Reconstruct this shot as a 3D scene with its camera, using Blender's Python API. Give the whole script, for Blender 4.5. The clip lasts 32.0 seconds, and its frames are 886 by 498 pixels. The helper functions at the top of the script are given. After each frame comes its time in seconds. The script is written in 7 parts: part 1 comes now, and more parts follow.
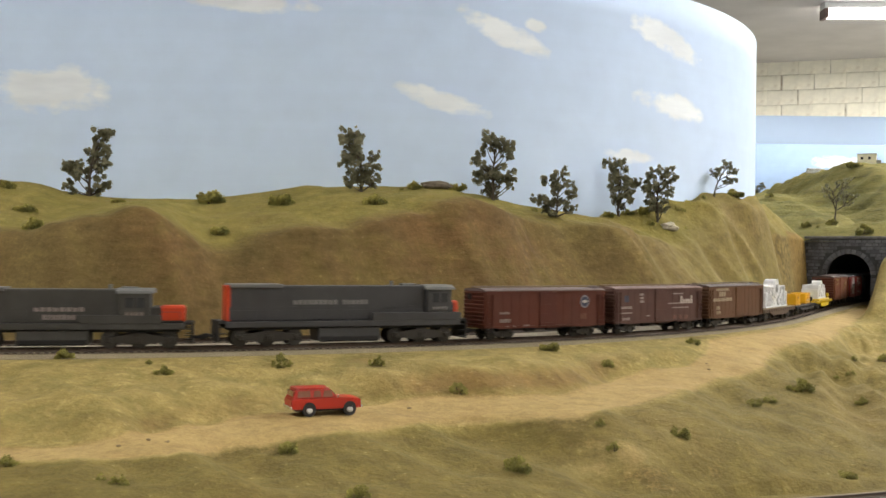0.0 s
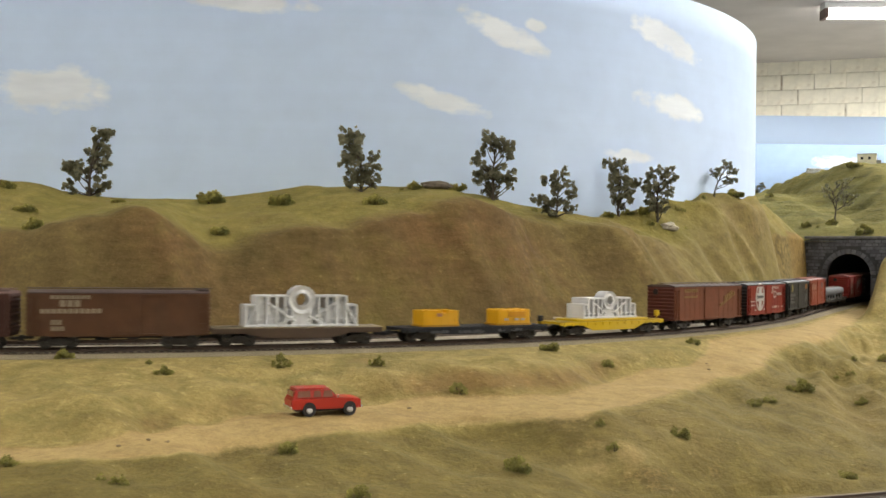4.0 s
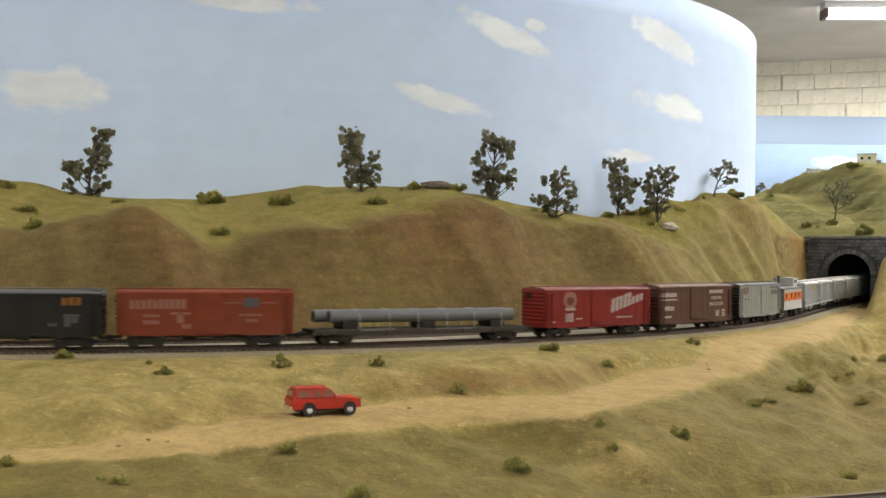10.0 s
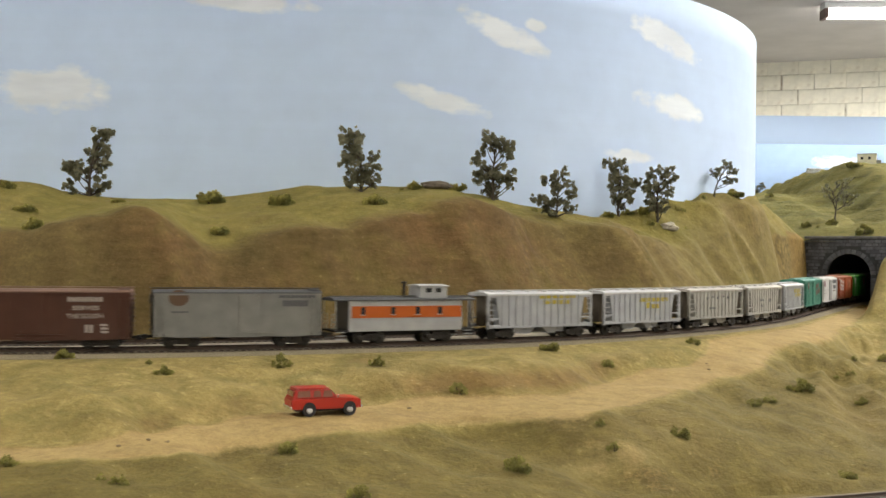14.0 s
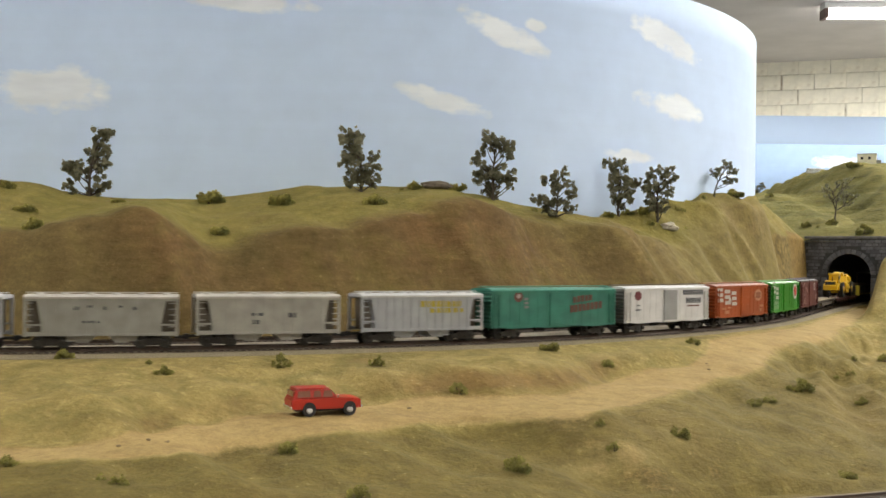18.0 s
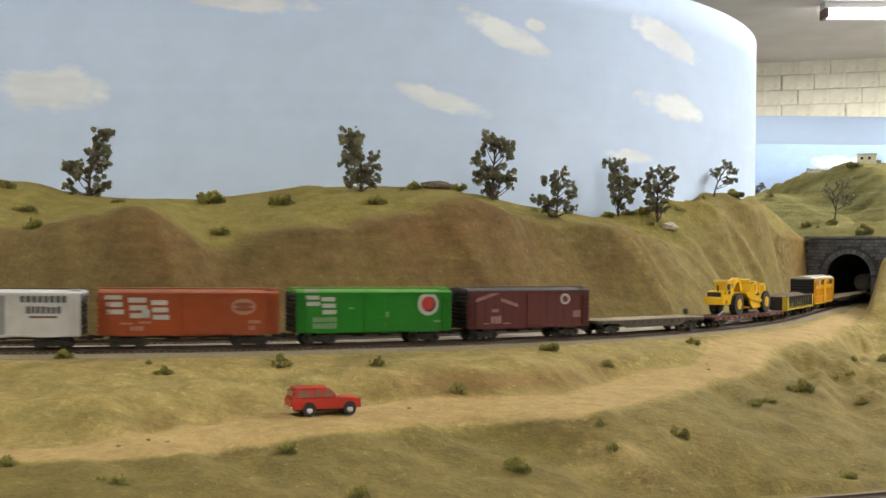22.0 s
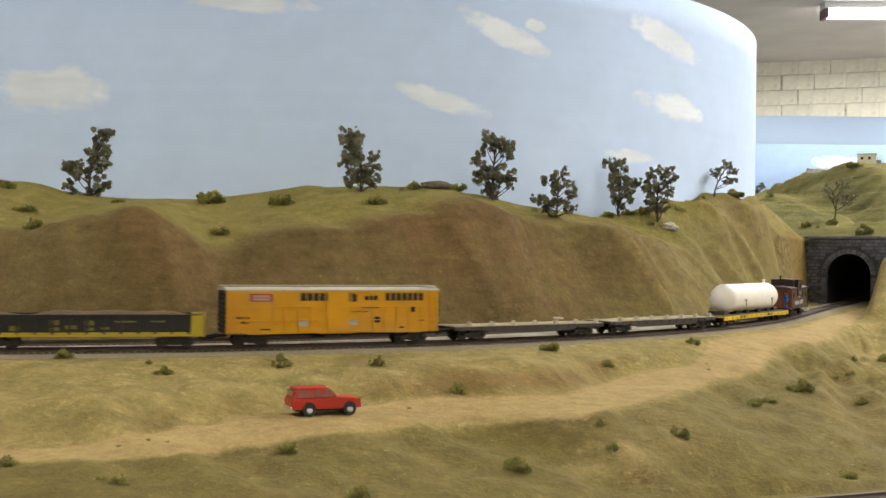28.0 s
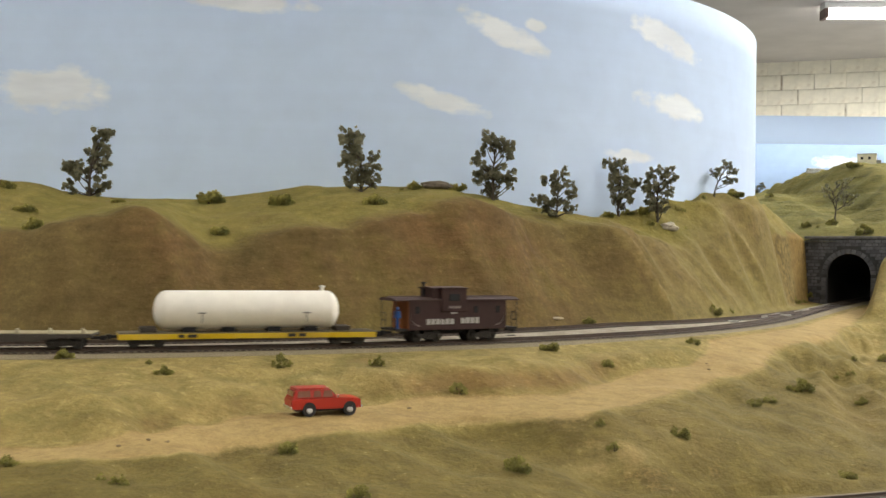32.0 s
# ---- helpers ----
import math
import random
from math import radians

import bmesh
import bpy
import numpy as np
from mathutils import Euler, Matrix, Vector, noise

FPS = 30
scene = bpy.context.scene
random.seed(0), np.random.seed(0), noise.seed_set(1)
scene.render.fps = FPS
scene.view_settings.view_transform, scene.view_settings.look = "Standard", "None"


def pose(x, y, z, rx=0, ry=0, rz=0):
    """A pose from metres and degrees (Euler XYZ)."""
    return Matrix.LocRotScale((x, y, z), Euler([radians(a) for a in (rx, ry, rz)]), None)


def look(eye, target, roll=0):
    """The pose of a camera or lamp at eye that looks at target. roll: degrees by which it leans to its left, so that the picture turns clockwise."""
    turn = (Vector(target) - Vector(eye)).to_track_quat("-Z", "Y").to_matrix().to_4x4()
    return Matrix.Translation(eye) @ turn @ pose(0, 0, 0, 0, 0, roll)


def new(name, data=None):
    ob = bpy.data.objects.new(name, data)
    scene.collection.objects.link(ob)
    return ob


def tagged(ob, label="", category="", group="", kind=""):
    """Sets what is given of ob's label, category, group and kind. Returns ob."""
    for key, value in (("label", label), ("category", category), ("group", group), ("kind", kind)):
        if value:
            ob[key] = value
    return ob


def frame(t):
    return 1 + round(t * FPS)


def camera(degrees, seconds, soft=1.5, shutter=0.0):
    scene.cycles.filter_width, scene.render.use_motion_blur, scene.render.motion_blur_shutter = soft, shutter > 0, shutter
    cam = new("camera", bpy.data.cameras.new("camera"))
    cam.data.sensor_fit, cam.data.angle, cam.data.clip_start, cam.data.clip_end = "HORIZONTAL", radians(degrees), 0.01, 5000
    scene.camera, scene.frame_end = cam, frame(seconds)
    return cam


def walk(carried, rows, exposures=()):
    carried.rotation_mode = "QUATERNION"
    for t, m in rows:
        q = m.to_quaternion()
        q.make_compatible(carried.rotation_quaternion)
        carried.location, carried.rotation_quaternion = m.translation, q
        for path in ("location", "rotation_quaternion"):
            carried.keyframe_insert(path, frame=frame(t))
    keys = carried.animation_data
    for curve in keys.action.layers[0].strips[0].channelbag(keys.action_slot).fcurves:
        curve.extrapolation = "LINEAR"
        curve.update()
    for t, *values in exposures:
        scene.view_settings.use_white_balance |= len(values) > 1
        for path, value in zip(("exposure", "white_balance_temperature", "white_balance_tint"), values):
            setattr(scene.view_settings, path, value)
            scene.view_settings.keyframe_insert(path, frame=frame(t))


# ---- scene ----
# ---- the line of the track, and the camera ----
def kinks():
    """Curvature of the track against its length: the open curve, the tunnel and the hidden ends."""
    at = (-9, -0.8, -0.7, -0.414, -0.092, 0.184, 0.46, 0.736, 0.966, 1.196, 1.6, 1.8, 9)
    bend = (0, 0, 0.3, 0.765, 0.835, 0.891, 1.065, 0.178, -0.159, -0.033, 0, -0.55, -0.55)
    return at, bend


STEP = 0.005
RUN = np.arange(-7.6, 6.6, STEP)
_k = np.interp(RUN, *kinks())
_zero = int(np.argmin(abs(RUN)))
_h = np.cumsum(_k) * STEP
HEAD = _h - _h[_zero] + 0.4853
_x, _y = np.cumsum(np.cos(HEAD)) * STEP, np.cumsum(np.sin(HEAD)) * STEP
LINE_X, LINE_Y = _x - _x[_zero] + 0.0122, _y - _y[_zero] + 1.055
GRADE = 0.0041


def rail(s, d=0.0):
    """Plan place and heading at s along the track and d to its hill side; d may be an array."""
    h = np.interp(s, RUN, HEAD)
    return np.interp(s, RUN, LINE_X) - d * np.sin(h), np.interp(s, RUN, LINE_Y) + d * np.cos(h), h


def rail_z(s):
    return GRADE * np.clip(s, -1.5, 2.0)


def travelled(t):
    drift = np.interp(t, (0, 1, 2, 3.5, 5.5, 9, 12, 16, 32), (0.0125, 0.0050, 0.0015, -0.0014, -0.0020, -0.0014, -0.0007, 0.0002, 0.0006))
    t = t - 16.0
    return float(drift) + 0.17353 * t - 0.0002296 * t * t + 0.00001075 * t ** 3


EYE = Vector((0, 0, 0.0804))
cam = camera(44.0, 32.0, soft=1.5, shutter=0.5)
_look = look(EYE, EYE + Vector((0, 1, math.tan(radians(0.387)))), 0.66)
walk(cam, [(0.0, _look), (32.0, _look)], [(0.0, 0.12), (2.0, 0.12), (3.5, 0.08), (6.0, 0.05), (12.0, 0.08), (20.0, 0.05), (24.0, 0.06), (28.0, 0.02), (30.0, -0.03), (32.0, 0.0)])

# ---- light ----
world = bpy.data.worlds.new("world")
scene.world = world
world.use_nodes = True
world.node_tree.nodes["Background"].inputs[0].default_value = (0.9, 0.95, 1.0, 1)
world.node_tree.nodes["Background"].inputs[1].default_value = 0.02
scene.view_settings.exposure = 0.05
CEILING = 2.44
FLOOR = -1.15


# ---- materials ----
def material(name, colour, rough=0.7, metal=0.0, vary=0.12, scale=60.0, bump=0.0, bump_scale=400.0, second=None, mix_scale=8.0, mix_lo=0.42, mix_hi=0.6, spec=0.5, tone=0.0):
    """Paint, plastic or plaster with variation at two scales; second: a second colour in patches."""
    m = bpy.data.materials.new(name)
    m.use_nodes = True
    nt = m.node_tree
    bsdf = nt.nodes["Principled BSDF"]
    bsdf.inputs["Roughness"].default_value = rough
    bsdf.inputs["Metallic"].default_value = metal
    bsdf.inputs["Specular IOR Level"].default_value = spec
    co = nt.nodes.new("ShaderNodeTexCoord").outputs["Object"]

    def noise_tex(sc, det=4.0):
        n = nt.nodes.new("ShaderNodeTexNoise")
        n.inputs["Scale"].default_value = sc
        n.inputs["Detail"].default_value = det
        nt.links.new(co, n.inputs["Vector"])
        return n.outputs["Fac"]

    base = nt.nodes.new("ShaderNodeRGB")
    base.outputs[0].default_value = (*colour, 1)
    out = base.outputs[0]
    if second:
        ramp = nt.nodes.new("ShaderNodeMapRange")
        ramp.inputs["From Min"].default_value, ramp.inputs["From Max"].default_value = mix_lo, mix_hi
        nt.links.new(noise_tex(mix_scale), ramp.inputs["Value"])
        mix = nt.nodes.new("ShaderNodeMix")
        mix.data_type = "RGBA"
        nt.links.new(ramp.outputs[0], mix.inputs["Factor"])
        nt.links.new(out, mix.inputs["A"])
        mix.inputs["B"].default_value = (*second, 1)
        out = mix.outputs["Result"]
    if vary:
        hsv = nt.nodes.new("ShaderNodeHueSaturation")
        rng = nt.nodes.new("ShaderNodeMapRange")
        rng.inputs["From Min"].default_value, rng.inputs["From Max"].default_value = 0.3, 0.7
        rng.inputs["To Min"].default_value, rng.inputs["To Max"].default_value = 1 - vary, 1 + vary
        nt.links.new(noise_tex(scale, 6.0), rng.inputs["Value"])
        nt.links.new(rng.outputs[0], hsv.inputs["Value"])
        nt.links.new(out, hsv.inputs["Color"])
        out = hsv.outputs[0]
    if tone:
        info = nt.nodes.new("ShaderNodeObjectInfo")
        hsv = nt.nodes.new("ShaderNodeHueSaturation")
        rng = nt.nodes.new("ShaderNodeMapRange")
        rng.inputs["To Min"].default_value, rng.inputs["To Max"].default_value = 1 - tone, 1 + tone
        nt.links.new(info.outputs["Random"], rng.inputs["Value"])
        nt.links.new(rng.outputs[0], hsv.inputs["Value"])
        nt.links.new(out, hsv.inputs["Color"])
        out = hsv.outputs[0]
    nt.links.new(out, bsdf.inputs["Base Color"])
    if bump:
        b = nt.nodes.new("ShaderNodeBump")
        b.inputs["Strength"].default_value = bump
        b.inputs["Distance"].default_value = 0.002
        nt.links.new(noise_tex(bump_scale, 6.0), b.inputs["Height"])
        nt.links.new(b.outputs[0], bsdf.inputs["Normal"])
    return m


def glow(name, colour, strength):
    m = bpy.data.materials.new(name)
    m.use_nodes = True
    bsdf = m.node_tree.nodes["Principled BSDF"]
    bsdf.inputs["Base Color"].default_value = (0.9, 0.9, 0.9, 1)
    bsdf.inputs["Emission Color"].default_value = (*colour, 1)
    bsdf.inputs["Emission Strength"].default_value = strength
    return m


# ---- mesh helpers ----
def part(name, bm, mat, parent=None, label=""):
    """Links a bmesh as one mesh object, under a thing or a part where one is given."""
    me = bpy.data.meshes.new(name)
    bmesh.ops.recalc_face_normals(bm, faces=bm.faces)
    bm.to_mesh(me)
    bm.free()
    if mat:
        me.materials.append(mat)
    ob = new(name, me)
    if parent is not None:
        ob.parent = parent
    if label:
        ob["label"] = label
    return ob


def empty(name, label, category, group="", kind=""):
    ob = new(name)
    ob.empty_display_size = 0.02
    return tagged(ob, label, category, group, kind)


def box(bm, x0, x1, y0, y1, z0, z1, bevel=0.0, m=None):
    """A block between two corners."""
    made = bmesh.ops.create_cube(bm, size=1.0)["verts"]
    for v in made:
        v.co = Vector((x0 + (v.co.x + 0.5) * (x1 - x0), y0 + (v.co.y + 0.5) * (y1 - y0), z0 + (v.co.z + 0.5) * (z1 - z0)))
    if m is not None:
        bmesh.ops.transform(bm, matrix=m, verts=made)
    if bevel:
        edges = list({e for v in made for e in v.link_edges})
        bmesh.ops.bevel(bm, geom=edges, offset=bevel, segments=2, affect="EDGES", profile=0.5)
    return bm


def rod(bm, a, b, r0, r1=None, sides=8, caps=True):
    """A round bar from a to b."""
    a, b = Vector(a), Vector(b)
    way = b - a
    m = Matrix.Translation((a + b) / 2) @ way.to_track_quat("Z", "Y").to_matrix().to_4x4()
    bmesh.ops.create_cone(bm, cap_ends=caps, segments=sides, radius1=r0, radius2=r0 if r1 is None else r1, depth=way.length, matrix=m)
    return bm


def prism(bm, outline, x0, x1):
    """A cross-section in y and z, drawn out along x."""
    a = [bm.verts.new((x0, y, z)) for y, z in outline]
    b = [bm.verts.new((x1, y, z)) for y, z in outline]
    bm.faces.new(a), bm.faces.new(b[::-1])
    for i in range(len(a)):
        j = (i + 1) % len(a)
        bm.faces.new((a[i], b[i], b[j], a[j]))
    return bm


def slab(bm, outline, y0, y1):
    """An outline in x and z, drawn out along y."""
    a = [bm.verts.new((x, y0, z)) for x, z in outline]
    b = [bm.verts.new((x, y1, z)) for x, z in outline]
    bm.faces.new(a), bm.faces.new(b[::-1])
    for i in range(len(a)):
        j = (i + 1) % len(a)
        bm.faces.new((a[i], b[i], b[j], a[j]))
    return bm


def sheet(name, px, py, pz, mat, kind="structure", label="", category="", flip=False, smooth=True):
    """A mesh over a grid of places given as three arrays."""
    n, m = px.shape
    verts = np.stack([px, py, pz], -1).reshape(-1, 3)
    i = np.arange((n - 1) * (m - 1))
    a = (i // (m - 1)) * m + i % (m - 1)
    faces = np.stack([a, a + m, a + m + 1, a + 1] if flip else [a, a + 1, a + m + 1, a + m], -1)
    me = bpy.data.meshes.new(name)
    me.from_pydata(verts.tolist(), [], faces.tolist())
    me.materials.append(mat)
    if smooth:
        me.polygons.foreach_set("use_smooth", [True] * len(me.polygons))
    ob = new(name, me)
    return tagged(ob, label, category, "", kind)


def B():
    return bmesh.new()


# ---- the siding behind the main track, which joins it before the tunnel ----
def siding(s):
    """Offset of the siding from the main track, and how far its rails lie above."""
    t = np.clip((np.asarray(s, dtype=float) - 0.30) / 0.66, 0, 1)
    return np.interp(s, (-0.5, 0.2, 0.3), (0.060, 0.074, 0.076)) * (1 - t) ** 1.35, np.interp(s, (-0.5, 0.13, 0.33), (0.0010, 0.0031, 0.0037)) * (1 - t)


# ---- the terrain, as lines along the track ----
def along(s, *pairs):
    """A value that runs through (place, value) pairs along the track."""
    return np.interp(s, pairs[0::2], pairs[1::2])


def low_track(s):
    """How far before the main track the lower one runs."""
    return 0.386 + 0.27 * np.clip(s - 0.03, 0, 0.2) + 0.35 * np.clip(0.0 - s, 0, 0.17)


def profile(s):
    """Offsets from the track and heights of the terrain's lines across it, front to back."""
    edge = (-0.50, along(s, -1, -0.09, 0, -0.088, 0.3, -0.092, 0.7, -0.06, 1.0, 0.03, 1.3, 0.08))
    low = (-(low_track(s) - 0.040), along(s, -1, -0.070, -0.2, -0.074, -0.05, -0.0815, 0.1, -0.0855, 0.4, -0.086, 0.6, -0.07, 0.8, -0.025, 1.0, 0.072, 1.3, 0.115))
    rl = (along(s, -0.55, -0.265, -0.36, -0.266, -0.328, -0.275, -0.30, -0.268, -0.273, -0.279, -0.263, -0.272, -0.256, -0.252, -0.241, -0.233, -0.177, -0.228, -0.139, -0.214, -0.095, -0.208, -0.061, -0.223, -0.017, -0.250, -0.005, -0.246, 0.016, -0.231, 0.063, -0.219, 0.096, -0.198, 0.145, -0.171, 0.195, -0.156, 0.246, -0.153, 0.281, -0.130, 0.329, -0.107, 0.369, -0.091, 0.52, -0.094, 0.617, -0.082, 0.78, -0.076, 1.3, -0.065),
          along(s, -0.55, -0.05, -0.36, -0.049, -0.27, -0.046, -0.15, -0.040, 0.005, -0.038, 0.075, -0.034, 0.167, -0.029, 0.28, -0.022, 0.45, -0.014, 0.8, -0.011, 1.3, -0.010))
    ru = (along(s, -0.55, -0.235, -0.36, -0.232, -0.30, -0.227, -0.272, -0.198, -0.236, -0.172, -0.197, -0.155, -0.155, -0.141, -0.112, -0.136, -0.07, -0.144, -0.051, -0.151, -0.035, -0.167, 0.013, -0.167, 0.034, -0.158, 0.071, -0.129, 0.111, -0.101, 0.155, -0.098, 0.20, -0.104, 0.241, -0.087, 0.274, -0.067, 0.30, -0.051, 0.37, -0.040, 1.3, -0.038),
          along(s, -0.55, -0.048, -0.36, -0.046, -0.27, -0.040, -0.17, -0.034, 0.03, -0.034, 0.114, -0.031, 0.155, -0.026, 0.20, -0.024, 0.241, -0.018, 0.274, -0.014, 0.30, -0.010, 0.37, -0.0075, 1.3, -0.007))
    mid = (along(s, 0.2, 0.55 * rl[0] + 0.45 * low[0], 0.65, -0.12, 0.9, -0.092, 1.3, -0.095),
           along(s, -0.1, -0.056, 0.15, -0.052, 0.35, -0.045, 0.5, -0.035, 0.65, -0.030, 0.78, -0.022, 0.9, 0.020, 1.0, 0.080, 1.3, 0.122))
    side, up = siding(s)
    berm, back = (-0.031, -0.0055), (max(side + 0.020, 0.036), up - 0.0085)
    bank = (0.70 * ru[0] + 0.30 * berm[0], 0.36 * ru[1] + 0.64 * berm[1])
    foot = (max(side + 0.032, along(s, 0.9, 0.062, 1.0, 0.055, 1.10, 0.072, 1.28, 0.072)), up - 0.0045)
    lip = (along(s, -0.55, 0.18, 0.3, 0.18, 0.5, 0.155, 0.8, 0.125, 0.98, 0.098, 1.06, 0.105, 1.12, 0.090, 1.28, 0.080),
           along(s, -0.55, 0.1045, -0.46, 0.0977, -0.42, 0.0948, -0.38, 0.1076, -0.34, 0.1171, -0.30, 0.1262, -0.27, 0.1205, -0.24, 0.1010, -0.21, 0.0900, -0.17, 0.0964, -0.08, 0.1123, 0.0, 0.1238, 0.06, 0.1354, 0.13, 0.1482, 0.16, 0.1512, 0.20, 0.1391, 0.27, 0.1251, 0.34, 0.1207, 0.40, 0.1226, 0.45, 0.1272, 0.50, 0.1118, 0.55, 0.1033, 0.62, 0.1001, 0.70, 0.1086, 0.80, 0.1312, 0.88, 0.1592, 0.95, 0.1682, 1.035, 0.1626, 1.06, 0.1330, 1.085, 0.1210, 1.20, 0.1176, 1.28, 0.1147))
    crest = (along(s, 0.05, 0.42, 0.2, 0.38, 0.35, 0.33, 0.5, 0.29, 0.65, 0.225, 0.8, 0.165, 0.95, 0.130, 1.1, 0.125, 1.28, 0.14),
             along(s, -0.55, 0.1735, -0.50, 0.1710, -0.45, 0.1630, -0.40, 0.1570, -0.35, 0.1524, -0.30, 0.1511, -0.25, 0.1521, -0.20, 0.1524, -0.10, 0.1634, 0.00, 0.1750, 0.10, 0.1705, 0.20, 0.1762, 0.25, 0.1794, 0.30, 0.1696, 0.35, 0.1662, 0.40, 0.1542, 0.45, 0.1481, 0.50, 0.1402, 0.57, 0.1392, 0.65, 0.1560, 0.75, 0.1715, 0.85, 0.1785, 0.95, 0.1915, 1.02, 0.1965, 1.08, 0.1930, 1.16, 0.1907, 1.28, 0.1720))
    far = (crest[0] + along(s, 0.2, 0.25, 0.4, 0.12, 0.6, 0.05), crest[1] - along(s, 0.2, 0.03, 0.4, 0.06, 0.6, 0.03, 0.9, 0.05))
    return [edge, low, mid, rl, ru, bank, berm, back, foot, lip, crest, far]


COUNT = (10, 16, 16, 14, 10, 10, 8, 4, 30, 26, 6)


def section(s):
    """The terrain across the track at s: arrays of offsets and heights."""
    lines = profile(s)
    d = np.concatenate([np.linspace(a[0], b[0], n, endpoint=False) for a, b, n in zip(lines, lines[1:], COUNT)] + [[lines[-1][0]]])
    z = np.concatenate([np.linspace(a[1], b[1], n, endpoint=False) for a, b, n in zip(lines, lines[1:], COUNT)] + [[lines[-1][1]]])
    return d, z


def blur(a, n, axis):
    for _ in range(n):
        p = np.pad(a, [(1, 1) if k == axis else (0, 0) for k in range(2)], mode="edge")
        a = (np.take(p, range(0, a.shape[axis]), axis) + 2 * a + np.take(p, range(2, a.shape[axis] + 2), axis)) / 4
    return a


PORTAL_S = 1.28
SS = np.concatenate([np.arange(-7.4, -0.8, 0.08), np.arange(-0.8, PORTAL_S + 0.001, 0.0065)])
_cut = [section(s) for s in SS]
DD = np.stack([c[0] for c in _cut])
ZZ = np.stack([c[1] for c in _cut])
ZZ = blur(blur(ZZ, 6, 1), 3, 0)
DD = blur(DD, 3, 0)
GX, GY = np.empty_like(DD), np.empty_like(DD)
for _i, _s in enumerate(SS):
    GX[_i], GY[_i], _ = rail(_s, DD[_i])
FOOT = np.array([profile(s)[8][0] for s in SS])[:, None]
# buttresses and hollows of the cut bank push its face out and in
_push = np.array([noise.noise(Vector((s * 5.2, 4.0, 0))) * 0.036 + noise.noise(Vector((s * 13.0, 9.0, 0))) * 0.020 for s in SS])[:, None] * np.clip((DD - FOOT) / 0.05, 0, 1) * np.clip((0.34 - DD) / 0.16, 0, 1) * np.clip((1.0 - SS) / 0.15, 0, 1)[:, None]
# two sharp ribs run slantwise down the face, the first by the saddle
for _foot, _slant, _wide, _out in ((0.462, 0.6, 0.011, 0.015), (0.92, 1.3, 0.014, 0.011), (-0.36, 0.25, 0.012, 0.006), (-0.25, 0.3, 0.014, 0.005), (0.14, 0.6, 0.03, 0.009), (0.27, 0.5, 0.010, 0.004), (0.60, 0.6, 0.012, 0.006), (0.70, 0.8, 0.012, 0.006), (0.80, 1.0, 0.012, 0.006)):
    _side = SS[:, None] - (_foot - _slant * (DD - FOOT))
    _push += _out * np.exp(-np.abs(_side) / _wide) * np.clip((DD - FOOT) / 0.02, 0, 1) * np.clip((0.23 - DD) / 0.08, 0, 1)
_turn = SS[:, None] + 0.35 * (DD - FOOT)
_push += (np.interp(_turn, (-0.60, -0.46, -0.415, -0.285, -0.17, -0.095, -0.02, 0.14, 0.99, 1.05, 1.085, 1.2, 1.24), (0.03, 0.018, 0.012, 0.024, 0.006, 0.0, 0.010, 0.0, 0.0, 0.010, -0.014, -0.010, 0.0))) * np.clip((DD - FOOT) / 0.07, 0, 1) * np.clip((0.30 - DD) / 0.14, 0, 1)
_hd = np.interp(SS, RUN, HEAD)[:, None]
GX, GY = GX + _push * np.sin(_hd), GY - _push * np.cos(_hd)
_near = np.where(DD < 0, np.clip((-DD - 0.045) / 0.05, 0, 1), np.clip((DD - FOOT + 0.006) / 0.05, 0, 1))
_wob = np.array([[noise.noise(Vector((x * 11, y * 11, 3))) * 0.0052 + noise.noise(Vector((x * 30, y * 30, 7))) * 0.0034 + noise.noise(Vector((x * 80, y * 80, 9))) * 0.0012 for x, y in zip(r, q)] for r, q in zip(GX, GY)])
_gully = np.array([[noise.noise(Vector((s * 9 + d * 5, d * 2.0, 1))) * 0.016 - abs(noise.noise(Vector((s * 17 + d * 9, d * 3.0, 5)))) * 0.016 + noise.noise(Vector((s * 48, d * 5, 8))) * 0.0022 for d in r] for s, r in zip(SS, DD)])
_face = np.clip((DD - FOOT) / 0.03, 0, 1) * np.clip((0.26 - DD) / 0.10, 0, 1)
_apron = np.clip((-0.06 - DD) / 0.05, 0, 1) * np.clip((DD + 0.36) / 0.05, 0, 1)
_lo = np.array([profile(s)[3][0] for s in SS])[:, None]
_rills = np.array([[-abs(noise.noise(Vector((x * 22 - y * 5, y * 3.5, 15)))) * 0.021 - abs(noise.noise(Vector((x * 55 - y * 11, y * 7.0, 25)))) * 0.007 for x, y in zip(r, q)] for r, q in zip(GX, GY)]) * _apron * np.clip((SS[:, None] - 0.02) / 0.25, 0, 1) * np.clip((_lo - DD) / 0.03, 0, 1)
_hi = np.array([profile(s)[4][0] for s in SS])[:, None]
_road = np.clip((DD - _lo) / 0.02 + 0.5, 0, 1) * np.clip((_hi - DD) / 0.02 + 0.5, 0, 1)
_shelf = np.clip(1 - abs(DD + low_track(SS)[:, None]) / 0.06, 0, 1)
GZ = ZZ + rail_z(SS)[:, None] + _near * (1 - 0.75 * _road) * (1 - 0.9 * np.clip(2 * _shelf, 0, 1)) * (_wob * np.where(DD > 0.1, 0.6, 1.0) + _gully * (_face + 0.6 * _apron * (1 + 1.2 * np.clip((SS[:, None] - 0.2) / 0.3, 0, 1))) + _rills)
GZ = np.where(abs(DD + low_track(SS)[:, None]) < 0.045, np.minimum(GZ, -0.0865), GZ)


